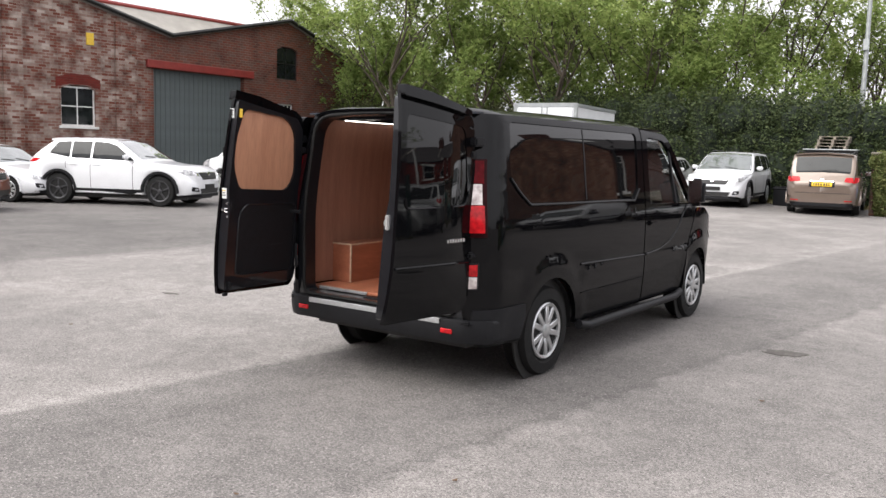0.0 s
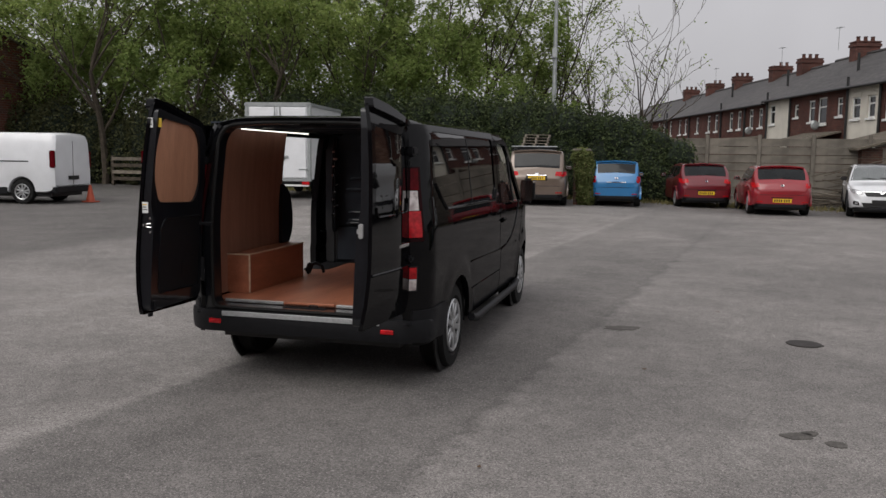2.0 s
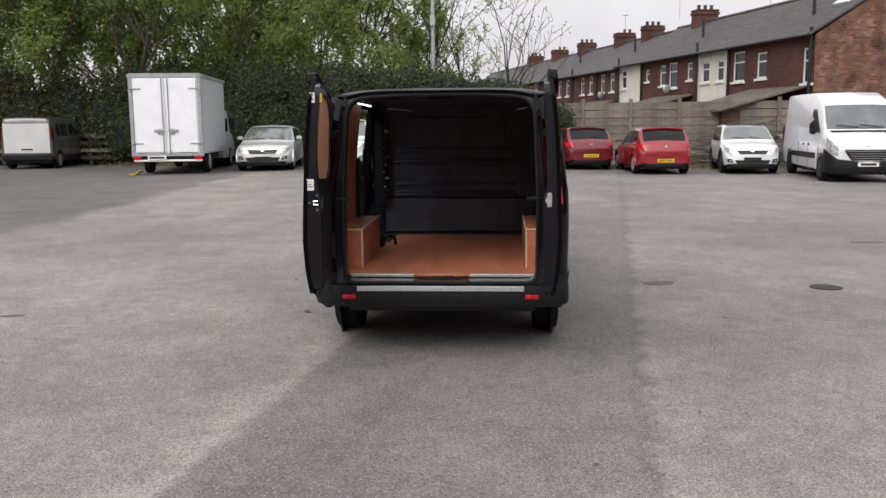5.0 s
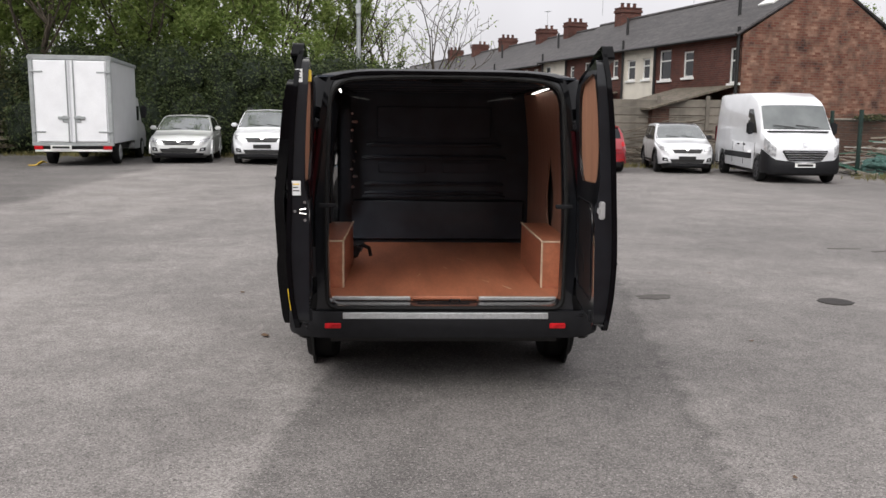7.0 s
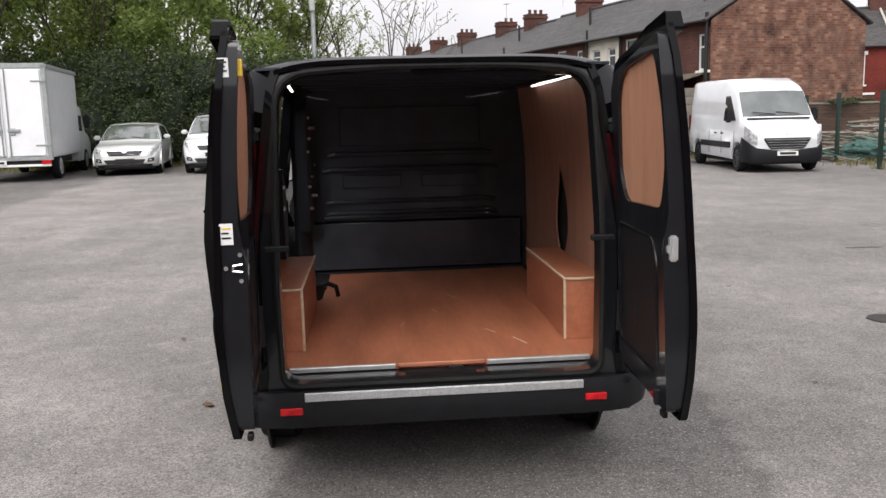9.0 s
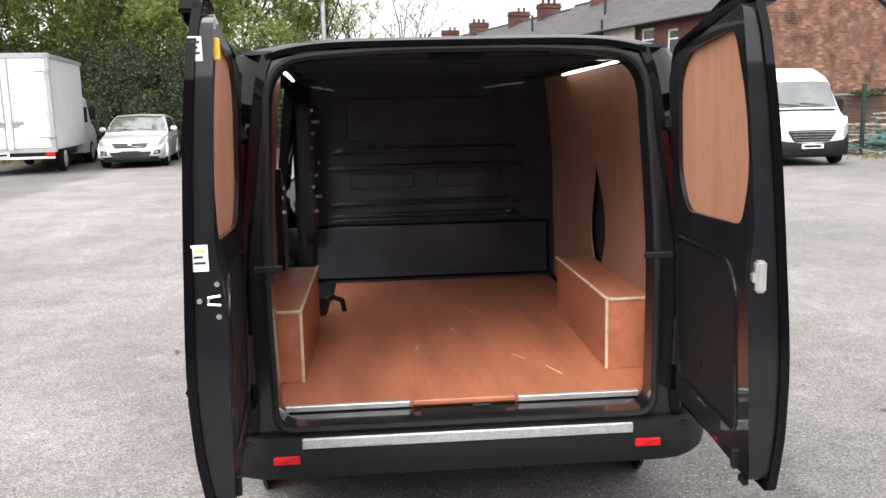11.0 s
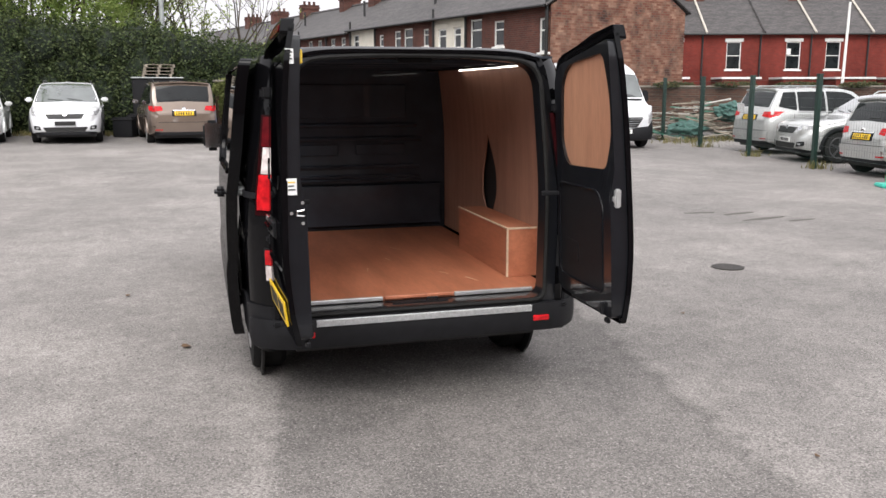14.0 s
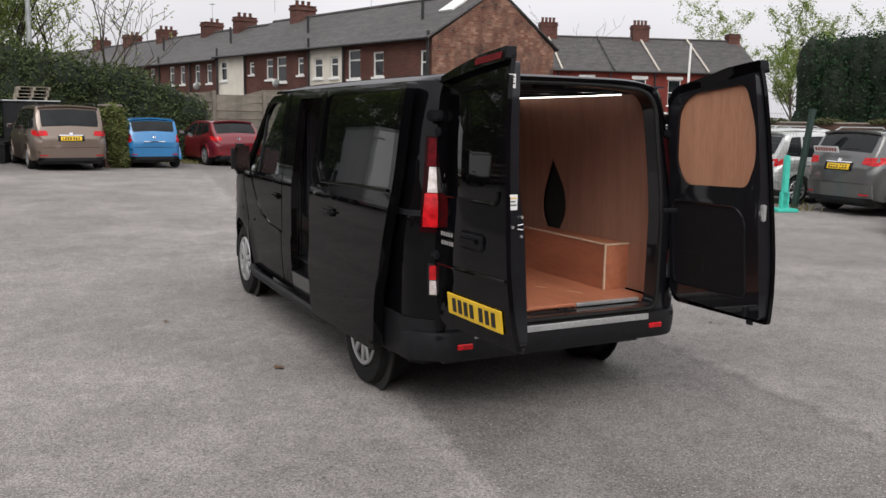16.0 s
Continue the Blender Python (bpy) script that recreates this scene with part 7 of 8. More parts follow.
def build_row_two():
    """The red terrace behind the fenced car park."""
    ux, uy = 0.947, -0.32
    ang = math.degrees(math.atan2(uy, ux))
    EZ, RZ, D = 5.25, 7.9, 8.0
    widths = [4.5, 4.5, 4.5, 3.8, 3.3, 3.7, 4.2]
    centres = [2.0, 2.4, 2.0, 1.9, 1.3, 2.4, 1.8]
    n = len(widths)
    x_end = (45.9, 42.1)
    for i in range(n):
        w = widths[i]
        back = sum(widths[i:])
        ox, oy = x_end[0] - ux * back, x_end[1] - uy * back
        h = thing("terraced_house", pose(ox, oy, 0, 0, 0, ang), "bright red brick terraced house with white sash window", "house", "houses of the red terrace")
        a = w - centres[i] - 0.48
        wn = (a, a + 0.96, 2.95, 4.75)
        part("wall", wall_sheet(rect(0, w, -0.2, EZ), [rect(*wn)], 0.25), M_REDBRICK, h)
        window(h, *wn, bars=(0, 1), head=M_WFRAME)
        slate_roof(h, 0, w, -0.3, EZ - 0.03, D / 2, RZ)
        slate_roof(h, 0, w, D + 0.3, EZ - 0.03, D / 2, RZ)
        part("gutter", sweep([(0, -0.36, EZ - 0.02), (w, -0.36, EZ - 0.02)], 0.06, 6), M_INK, h)
        part("party_ridge", sweep([(0, -0.3, EZ + 0.1), (0, D / 2, RZ + 0.12)], 0.07, 5), M_STONE if i in (3, 5, 6) else M_SLATE, h)
        part("ridge_tiles", sweep([(0, D / 2, RZ + 0.04), (w, D / 2, RZ + 0.04)], 0.1, 6), M_SLATE, h)
        part("back_wall", box(0, w, D - 0.2, D, -0.2, EZ), M_REDBRICK, h)
        part("downpipe", cyl((w - 0.2, -0.08, 0.2), (w - 0.2, -0.08, EZ), 0.06, seg=8), M_INK, h)
        part("alarm_box", box(w / 2 - 0.14, w / 2 + 0.14, -0.12, 0.0, 3.9, 4.3, 0.02, 1), M_WFRAME, h) if i in (4, 6) else None
        part("extension_roof", box(0.4, 2.9, -3.0, -0.3, 2.30, 2.42), M_WFRAME, h)
        part("extension_wall", box(0.5, 2.8, -2.9, -0.01, -0.2, 2.295), M_REDBRICK, h)
        if i in (1, 3, 5):
            chimney(h, 0.0, D / 2, RZ, w=1.25, d=0.7, h=0.95, pots=4)
        if i == n - 1:
            part("gable_wall", panel([(0, -0.2), (D, -0.2), (D, EZ), (D / 2, RZ + 0.05), (0, EZ)], [], lambda u, v, d: (w + 0.02 - d, u, v), 0.25), M_GABLE, h)
            chimney(h, w - 0.5, D / 2, RZ, w=0.9, d=0.7, h=0.5, pots=0)
        if i == 0:
            part("end_wall", panel([(0, -0.2), (D, -0.2), (D, EZ), (D / 2, RZ + 0.05), (0, EZ)], [], lambda u, v, d: (d, u, v), 0.25), M_TERR, h)


build_row_two()
solo("flag_pole", cyl((0, 0, 0), (0.12, 0, 6.6), 0.09, 0.07, 10), M_WFRAME, "white painted pole before the red terrace", "pole", pose(35.2, 38.0, 0))


# ---- walls, fence and yard edge ----


def build_concrete_wall():
    w = thing("concrete_wall", pose(2.0, 28.6, 0, 0, 0, -6), "weathered concrete panel wall with posts", "wall", kind="structure")
    n = 7
    for i in range(n + 1):
        part("post", box(-0.07, 0.07, -0.06, 0.10, 0, 2.62, 0.01, 1), M_CONC, w).location = (i * 1.85, 0, 0)
    bm = box(0.075, 1.775, 0.0, 0.05, 0.01, 0.295, 0.006, 1)
    first = None
    for i in range(n):
        for k in range(8):
            if first is None:
                first = part("panel", bm, M_CONC, w)
                ob = first
            else:
                ob = new("panel", first.data)
                ob.parent = w
            ob.location = (i * 1.85, 0.004 * ((i * 7 + k * 3) % 3), k * 0.305 + 0.05)


build_concrete_wall()


def build_yard_wall():
    w = thing("brick_wall", wall_m(15.0, 27.0, 22, -12), "old low brick yard wall with moss on top", "wall", kind="structure")
    part("wall", box(0, 34, 0, 0.25, 0, 1.75), M_OLDWALL, w)
    part("coping", box(0, 34, -0.04, 0.29, 1.752, 1.83, 0.02, 1), M_CONC, w)


build_yard_wall()


def fence_x(y):
    return 11.0 + 0.2 * (y - 8.0)


def build_fence():
    f = thing("mesh_fence", pose(0, 0, 0), "dark green posts with welded wire mesh", "fence")
    ys = [8.0, 11.2, 14.4, 17.6, 20.8, 23.8]
    for y in ys:
        lean = 0.16 if y == 8.0 else 0.0
        x = fence_x(y)
        part("post", join(box(-0.05, 0.05, -0.05, 0.05, -0.05, 2.0, 0.008, 1), box(-0.055, 0.055, -0.055, 0.055, 1.99, 2.02, 0.004, 1)), M_GREENFENCE, f).matrix_basis = pose(x, y, ground_z(x, y), 0, math.degrees(lean))
    for y0, y1 in zip(ys, ys[1:]):
        if y0 < 8:
            continue
        bms = []
        a, b = Vector((fence_x(y0), y0, 0)), Vector((fence_x(y1), y1, 0))
        for k in range(10):
            z = 0.12 + k * 0.2
            bms.append(cyl(a + Vector((0, 0, z)), b + Vector((0, 0, z)), 0.0025, seg=3, caps=False))
        for k in range(1, 36):
            p = a.lerp(b, k / 36)
            bms.append(cyl(p + Vector((0, 0, 0.1)), p + Vector((0, 0, 1.95)), 0.002, seg=3, caps=False))
        part("mesh_panel", join(*bms), M_GREENFENCE, f)


build_fence()
tp = thing("barrier_post", stand(10.6, 7.9, -20), "turquoise plastic barrier post with a wide foot", "post")
part("upright", join(box(-0.06, 0.06, -0.05, 0.05, 0.05, 1.05, 0.02, 2), box(-0.09, 0.09, -0.05, 0.05, 0.06, 0.4, 0.02, 2), box(-0.045, 0.045, -0.06, 0.06, 0.98, 1.1, 0.02, 2)), M_TEAL, tp, smooth=True)
part("foot", box(-0.22, 0.22, -0.2, 0.2, 0.0, 0.07, 0.02, 2), M_TEAL, tp, smooth=True)

# lamp post with floodlights
lp = thing("floodlight_mast", pose(-2.2, 29.8, 0.2), "tall grey steel mast with floodlights", "lamp post")
part("pole", cyl((0, 0, 0), (0, 0, 8.3), 0.11, 0.07, 10), M_GALV, lp)
part("crossbar", box(-0.55, 0.55, -0.04, 0.04, 8.2, 8.28), M_GALV, lp)
for fx in (-0.45, 0.45):
    part("floodlight", box(-0.2, 0.2, -0.12, 0.12, 0, 0.25, 0.04, 2, pose(fx, -0.12, 8.3, -25)), M_GALV, lp)
part("control_box", box(-0.1, 0.1, -0.18, -0.08, 5.5, 5.9, 0.01, 1), M_GALV, lp)

# added plain walls, out of view, darken what the van reflects from behind the camera
solo("added_wall_south", box(-30, 34, -17.3, -17.0, -0.2, 6.0), M_WARE, "added unseen brick wall that darkens reflections", "wall", kind="structure")
solo("added_wall_west", box(-26.8, -26.4, -17.0, -6.0, -0.2, 5.6), M_WARE, "added unseen brick wall beside the warehouse", "wall", kind="structure")

# ---- trees and hedge ----


def tree_mesh(seed, height, spread, n_leaf, leaf, limbs=7, droop=0.0, trunk_r=0.16, base=0.18, bare=0.0):
    rng = random.Random(seed)
    wood, tips = [], []

    def grow(p, d, length, r, depth):
        q = p
        steps = 4 if depth < 2 else 3
        for s in range(steps):
            nd = (d + Vector((rng.uniform(-1, 1), rng.uniform(-1, 1), rng.uniform(-0.4, 0.6))) * 0.22).normalized()
            e = q + nd * length / steps
            r1 = r * 0.86
            wood.append((q.copy(), e.copy(), r, r1))
            q, d, r = e, nd, r1
            if depth >= 2:
                tips.append((q.copy(), depth))
            if depth < 4 and s >= 1 and depth > 0 and rng.random() < 0.9:
                side = Vector((rng.uniform(-1, 1), rng.uniform(-1, 1), rng.uniform(-0.1, 0.9))).normalized()
                grow(q, (d * 0.6 + side * 0.8).normalized(), length * rng.uniform(0.45, 0.68), r * 0.62, depth + 1)
        tips.append((q.copy(), depth))
    top = Vector((0, 0, 0))
    q = Vector((0, 0, -0.2))
    d = Vector((0, 0, 1))
    r = trunk_r
    trunk_len = height * 0.42
    for s in range(6):
        nd = (d + Vector((rng.uniform(-1, 1), rng.uniform(-1, 1), 0)) * 0.10).normalized()
        e = q + nd * trunk_len / 6
        wood.append((q.copy(), e.copy(), r, r * 0.9))
        q, d, r = e, nd, r * 0.9
        if q.z > height * base:
            for _ in range(2 if limbs > 6 else 1):
                a = rng.uniform(0, 2 * math.pi)
                side = Vector((math.cos(a), math.sin(a), rng.uniform(0.8, 2.2))).normalized()
                grow(q, side, height * spread * rng.uniform(0.6, 1.0), r * 0.55, 1)
    for _ in range(3):
        a = rng.uniform(0, 2 * math.pi)
        grow(q, Vector((math.cos(a) * 0.5, math.sin(a) * 0.5, 1)).normalized(), height * 0.5 * rng.uniform(0.8, 1.05), r * 0.6, 1)
    trunk = join(*[cyl(a, b, max(ra, 0.012), max(rb, 0.010), seg=6 if ra > 0.05 else 4, caps=False) for a, b, ra, rb in wood])
    pool = np.array([tuple(t) for t, dp in tips if dp >= 2] or [tuple(t) for t, dp in tips])
    verts = scatter_leaves(seed, pool[np.random.RandomState(seed).randint(0, len(pool), n_leaf)], 0.30, leaf, 0.45) if n_leaf else np.zeros((0, 3))
    return trunk, verts


def unit(a):
    return a / np.maximum(np.linalg.norm(a, axis=1, keepdims=True), 1e-6)


def scatter_leaves(seed, at, spread, leaf, wide):
    """Lozenge leaves about the given places, four corners each."""
    g = np.random.RandomState(seed + 900)
    n = len(at)
    p = at + unit(g.uniform(-1, 1, (n, 3)) * (1, 1, 0.9)) * np.abs(g.normal(0, spread, (n, 1)))
    u = unit(g.uniform(-1, 1, (n, 3)) * (1, 1, 0.7))
    w = unit(np.cross(u, g.uniform(-1, 1, (n, 3))))
    s = leaf * g.uniform(0.6, 1.3, (n, 1))
    return np.stack([p - u * s, p + w * s * wide, p + u * s, p - w * s * wide], 1).reshape(-1, 3)


def leaf_object(name, verts, material, parent):
    me = bpy.data.meshes.new(name)
    n = len(verts) // 4
    me.vertices.add(4 * n)
    me.vertices.foreach_set("co", np.asarray(verts, dtype=np.float32).ravel())
    me.loops.add(4 * n)
    me.loops.foreach_set("vertex_index", np.arange(4 * n, dtype=np.int32))
    me.polygons.add(n)
    me.polygons.foreach_set("loop_start", np.arange(0, 4 * n, 4, dtype=np.int32))
    me.update(calc_edges=True)
    me.materials.append(material)
    ob = new(name, me)
    ob.parent = parent
    return ob


def make_tree(seed, height, spread, n_leaf, leaf, material, label, m, **kw):
    t = thing("tree", m, label, "tree", "trees along the yard edge")
    trunk, v = tree_mesh(seed, height, spread, n_leaf, leaf, **kw)
    part("trunk", trunk, M_BARK, t)
    if n_leaf:
        leaf_object("crown", v, material, t)
    return t


kinds = [make_tree(11, 10.5, 0.36, 10800, 0.095, M_LEAF, "tall ash tree in thin spring leaf", stand(-23.0, 29.0)),
         make_tree(23, 11.0, 0.34, 12000, 0.09, M_LEAF2, "tall willow tree in fresh green leaf", stand(-19.5, 31.0)),
         make_tree(37, 9.5, 0.40, 10800, 0.095, M_LEAF, "spreading tree in thin spring leaf", stand(-15.0, 29.5))]
rt = random.Random(5)
for i, (x, y) in enumerate([(-27, 31), (-21.5, 27.0), (-17.5, 28.5), (-13.0, 32), (-11.0, 29.5), (-8.8, 32), (-6.6, 30.2), (-4.6, 32.5), (-24.5, 33), (-16.5, 34), (-29.5, 27.5), (-3.4, 33.5), (-25, 28.5), (-14.5, 27.9), (-9.8, 30.8)]):
    c = copy_thing(kinds[i % 3], pose(x, y, 0.1, 0, 0, rt.uniform(0, 360)))
    s = rt.uniform(0.85, 1.15)
    c.scale = (s, s, s)
make_tree(71, 9.0, 0.34, 260, 0.08, M_LEAF2, "bare slender tree with few young leaves", stand(1.3, 38.0), trunk_r=0.13)
make_tree(72, 10.0, 0.30, 1600, 0.08, M_LEAF2, "bare tree with upright branches", stand(-2.6, 35.0), trunk_r=0.15)
make_tree(74, 8.6, 0.34, 1800, 0.08, M_LEAF2, "half-bare tree behind the hedge", stand(-1.2, 36.6), trunk_r=0.13)
make_tree(75, 9.5, 0.38, 0, 0.1, M_LEAF2, "bare leafless winter tree", stand(43.0, 62.0), trunk_r=0.3)
for i, (x, y, s) in enumerate([(31, 60, 0.9), (58, 58, 1.0), (63, 52, 1.1), (60, 41, 1.0), (70, 47, 1.15), (66, 36, 1.1), (57, 49, 1.0)]):
    c = copy_thing(kinds[i % 3], pose(x, y, 0, 0, 0, 70 * i))
    c.scale = (s, s, s)


def leafy_mass(name, label, category, spots, n, leaf, material, seed, m=None, core=True):
    """A hedge: overlapping rough lumps, each with a near-black core for its inner shade, covered in leaves. spots: (x,
    y, z, rx, ry, rz).
    """
    rng = random.Random(seed)
    h = thing(name, m or pose(0, 0, 0), label, category)
    bms, all_leaves = [], []
    areas = [s[3] * s[5] + s[4] * s[5] for s in spots]
    tot = sum(areas)
    g = np.random.RandomState(seed)
    for (x, y, z, rx, ry, rz), a in zip(spots, areas):
        b = bmesh.new()
        bmesh.ops.create_icosphere(b, subdivisions=3, radius=1)
        for v in b.verts:
            k = 0.84 + 0.18 * noise.noise(v.co * 2.3 + Vector((x, y, z)))
            v.co = Vector((x + v.co.x * rx * k, y + v.co.y * ry * k, z + v.co.z * rz * k))
        bms.append(b)
        n_here = int(n * a / tot)
        d = unit(g.normal(0, 1, (n_here, 3)))
        d[:, 1] = np.where(d[:, 1] > 0.45, -d[:, 1], d[:, 1])
        ph = x * 1.7 + y * 0.9
        k = 0.95 + 0.07 * np.sin(d[:, 0] * 5 + ph) * np.sin(d[:, 2] * 6 + ph * 2) + 0.05 * np.sin(d[:, 0] * 17 + d[:, 2] * 13 + ph) + g.uniform(-0.07, 0.09, n_here)
        c = np.stack([x + d[:, 0] * rx * k, y + d[:, 1] * ry * k, z + d[:, 2] * rz * k], 1)
        c = c[c[:, 2] > 0.08]
        all_leaves.append(scatter_leaves(seed + int(abs(x) * 100), c, 0.03, leaf, 0.6))
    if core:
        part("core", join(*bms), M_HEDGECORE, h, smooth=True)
    leaf_object("leaves", np.concatenate(all_leaves), material, h)
    return h


rh = random.Random(3)
spots = []
for i in range(22):
    x = -14.0 + i * 0.78
    top = lerp_table(x, [(-14, 4.3), (-6, 4.2), (-2, 4.0), (0, 3.5), (1.4, 2.9), (2.6, 2.2)])
    spots.append((x + rh.uniform(-0.3, 0.3), 28.0 + rh.uniform(-0.4, 0.4), top * 0.46, 1.0 + rh.uniform(-0.1, 0.3), 1.5, top * (0.50 + rh.uniform(0, 0.10))))
    spots.append((x + rh.uniform(-0.5, 0.5), 27.1 + rh.uniform(-0.3, 0.3), top * 0.30, 0.9, 0.9, top * (0.26 + rh.uniform(0, 0.14))))
    spots.append((x + rh.uniform(-0.5, 0.5), 27.3 + rh.uniform(-0.3, 0.3), top * 0.72, 0.7, 0.7, 0.7 + rh.uniform(0, 0.25)))
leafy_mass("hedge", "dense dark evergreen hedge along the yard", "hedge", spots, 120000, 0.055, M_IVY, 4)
spots = []
for i in range(12):
    x = -30 + i * 1.5
    spots.append((x, 27.8 + rh.uniform(-0.5, 0.5), 1.6, 1.5, 1.4, 2.0 + rh.uniform(-0.4, 0.8)))
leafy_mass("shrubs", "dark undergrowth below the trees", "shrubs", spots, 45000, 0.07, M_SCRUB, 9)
spots = [(-31 + 1.25 * i + rh.uniform(-0.4, 0.4), 29.3 + rh.uniform(-0.6, 0.6), 3.2 + rh.uniform(-0.4, 0.9), 1.5, 1.3, 2.5 + rh.uniform(-0.4, 0.8)) for i in range(22)]
leafy_mass("undergrowth", "loose green saplings and brambles below the trees", "shrubs", spots, 60000, 0.075, M_LEAF, 15, core=False)
spots = [(37.4 + 0.55 * i + rh.uniform(-0.2, 0.2), 30.2 - 1.05 * i, z, 1.15, 1.15, rz + rh.uniform(-0.1, 0.15)) for i in range(20) for z, rz in ((1.6, 2.0), (3.3, 2.6), (4.9, 1.9))]
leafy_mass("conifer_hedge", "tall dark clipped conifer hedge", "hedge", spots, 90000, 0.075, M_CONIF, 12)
leafy_mass("bush", "green bush growing beside the fence", "bush", [(10.95, 5.35, 0.45, 0.5, 0.5, 0.6), (11.1, 4.8, 0.55, 0.6, 0.5, 0.65), (11.2, 4.3, 0.4, 0.5, 0.5, 0.5)], 5000, 0.05, M_LEAF, 31)

# ---- yard clutter ----


def jagged_disc(rng, rx, ry, n=18, rough=0.22):
    return [(rx * math.cos(2 * math.pi * i / n) * (1 + rng.uniform(-rough, rough)), ry * math.sin(2 * math.pi * i / n) * (1 + rng.uniform(-rough, rough))) for i in range(n)]


M_STAIN = mat("oily_stain", (0.052, 0.046, 0.040), 0.8, second=(0.085, 0.078, 0.070), scale=14, grain=0.4, grain_scale=60)
M_IRON = mat("rusty_iron", (0.035, 0.030, 0.027), 0.7, metal=0.3, var=0.4, scale=20, bump=0.5, bump_scale=60)
M_LEAFDRY = mat("dry_leaf", (0.13, 0.075, 0.04), 0.9, var=0.4, scale=40)
M_TARP = mat("green_netting", (0.045, 0.115, 0.098), 0.7, var=0.55, scale=8, bump=0.5, bump_scale=20)
M_BLUETARP = mat("blue_sheeting", (0.05, 0.20, 0.38), 0.5, var=0.3, scale=8)
M_CONE = mat("cone_orange", (0.42, 0.07, 0.03), 0.5, var=0.2, scale=10)
M_PALLET = mat("weathered_pallet_wood", (0.30, 0.26, 0.21), 0.9, var=0.35, scale=7, rnd=0.2)

rc = random.Random(17)
# The first stain is a flat patch standing in for a moss tuft.
for x, y, rx, ry, mt, nm, lab in ((2.13, 2.97, 0.17, 0.11, M_STAIN, "stain", "flat brown patch for a tuft of grass and moss"), (3.79, 2.75, 0.15, 0.13, M_IRON, "drain_cover", "small dark iron drain cover in the asphalt"),
                                  (3.36, -0.10, 0.10, 0.07, M_STAIN, "stain", "dark damp stain on the asphalt"), (3.56, -0.20, 0.06, 0.06, M_STAIN, "stain", "dark damp stain on the asphalt"), (3.44, -0.02, 0.05, 0.04, M_STAIN, "stain", "dark damp stain on the asphalt"),
                                  (6.1, 5.9, 0.30, 0.05, M_STAIN, "stain", "dark scuff on the asphalt"), (6.15, 5.4, 0.38, 0.05, M_STAIN, "stain", "dark scuff on the asphalt"), (6.55, 5.15, 0.22, 0.04, M_STAIN, "stain", "dark scuff on the asphalt"),
                                  (5.6, 6.1, 0.2, 0.04, M_STAIN, "stain", "dark scuff on the asphalt"), (-4.0, 1.25, 0.11, 0.03, M_STAIN, "stain", "dark damp stain on the asphalt")):
    bm = panel(jagged_disc(rc, rx, ry), [], lambda u, v, d: (u, v, 0.0045 - d), 0.004)
    solo(nm, bm, mt, lab, nm.replace("_", " "), stand(x, y, rc.uniform(-20, 20)), kind="")
    if nm == "drain_cover":
        solo("drain_surround", lathe([(0.155, 0.0), (0.155, 0.008), (0.135, 0.010)], "Z", 20), M_IRON, "worn iron frame round the drain cover", "drain", stand(x, y))
for x, y, s in ((-1.31, 1.46, 0.05), (-1.8, 3.1, 0.03), (1.6, -1.2, 0.018), (2.4, 1.3, 0.02), (3.1, 4.2, 0.02), (0.9, -2.0, 0.015), (-3.2, -0.4, 0.02), (4.6, 1.0, 0.02)):
    bm = panel(jagged_disc(rc, s, s * 0.55, 9, 0.35), [], lambda u, v, d: (u, v, 0.012 + 0.25 * abs(u) - d), 0.003)
    solo("dead_leaf", bm, M_LEAFDRY, "curled brown dead leaf on the asphalt", "leaf", stand(x, y, rc.uniform(0, 360)), "litter on the asphalt")


def build_pallet(m, label):
    t = thing("pallet", m, label, "pallet", "pallets behind the cars")
    for i in range(6):
        part("slat", box(-0.6, 0.6, -0.05, 0.05, -0.011, 0.011, 0.003, 1), M_PALLET, t).location = (0, -0.45 + 0.18 * i, 0.13)
    for x in (-0.55, 0, 0.55):
        part("bearer", box(-0.05, 0.05, -0.5, 0.5, 0.0, 0.118, 0.004, 1), M_PALLET, t).location = (x, 0, 0)
    return t


# stack of pale slatted crates on a bin behind the people carrier
bx, by = -2.35, 26.1
st = thing("skip_bin", stand(bx, by, 4), "dark steel bin half hidden behind the cars", "bin")
part("body", box(-0.8, 0.8, -0.5, 0.5, 0.05, 1.85, 0.04, 2), M_PLASTIC, st)
part("rim", box(-0.83, 0.83, -0.53, 0.53, 1.852, 1.90, 0.02, 1), M_GALV, st)
for k in range(4):
    c = build_pallet(pose(bx + 0.03 * k, by, ground_z(bx, by) + 1.90 + 0.105 * k, 0, 0, 4 + 3 * (k % 2)) @ Matrix.Diagonal((0.78, 0.8, 0.7, 1)), "pale grey slatted pallet on a stack")
# leaning pallet and low bins between the cars
build_pallet(pose(0.05, 24.6, ground_z(0, 24.6) + 0.6, 78, 0, -10), "grey pallet leaning on its edge")
for x, y, hh in ((-3.35, 24.6, 0.62), (-3.0, 25.4, 0.7), (0.1, 25.6, 0.8)):
    solo("crate", join(box(-0.3, 0.3, -0.25, 0.25, 0, hh, 0.02, 2), box(-0.33, 0.33, -0.28, 0.28, hh * 0.86, hh * 0.93, 0.01, 1)), M_PLASTIC, "dark plastic crate beside the hedge", "crate", stand(x, y, rc.uniform(-15, 15)), "crates between the cars")

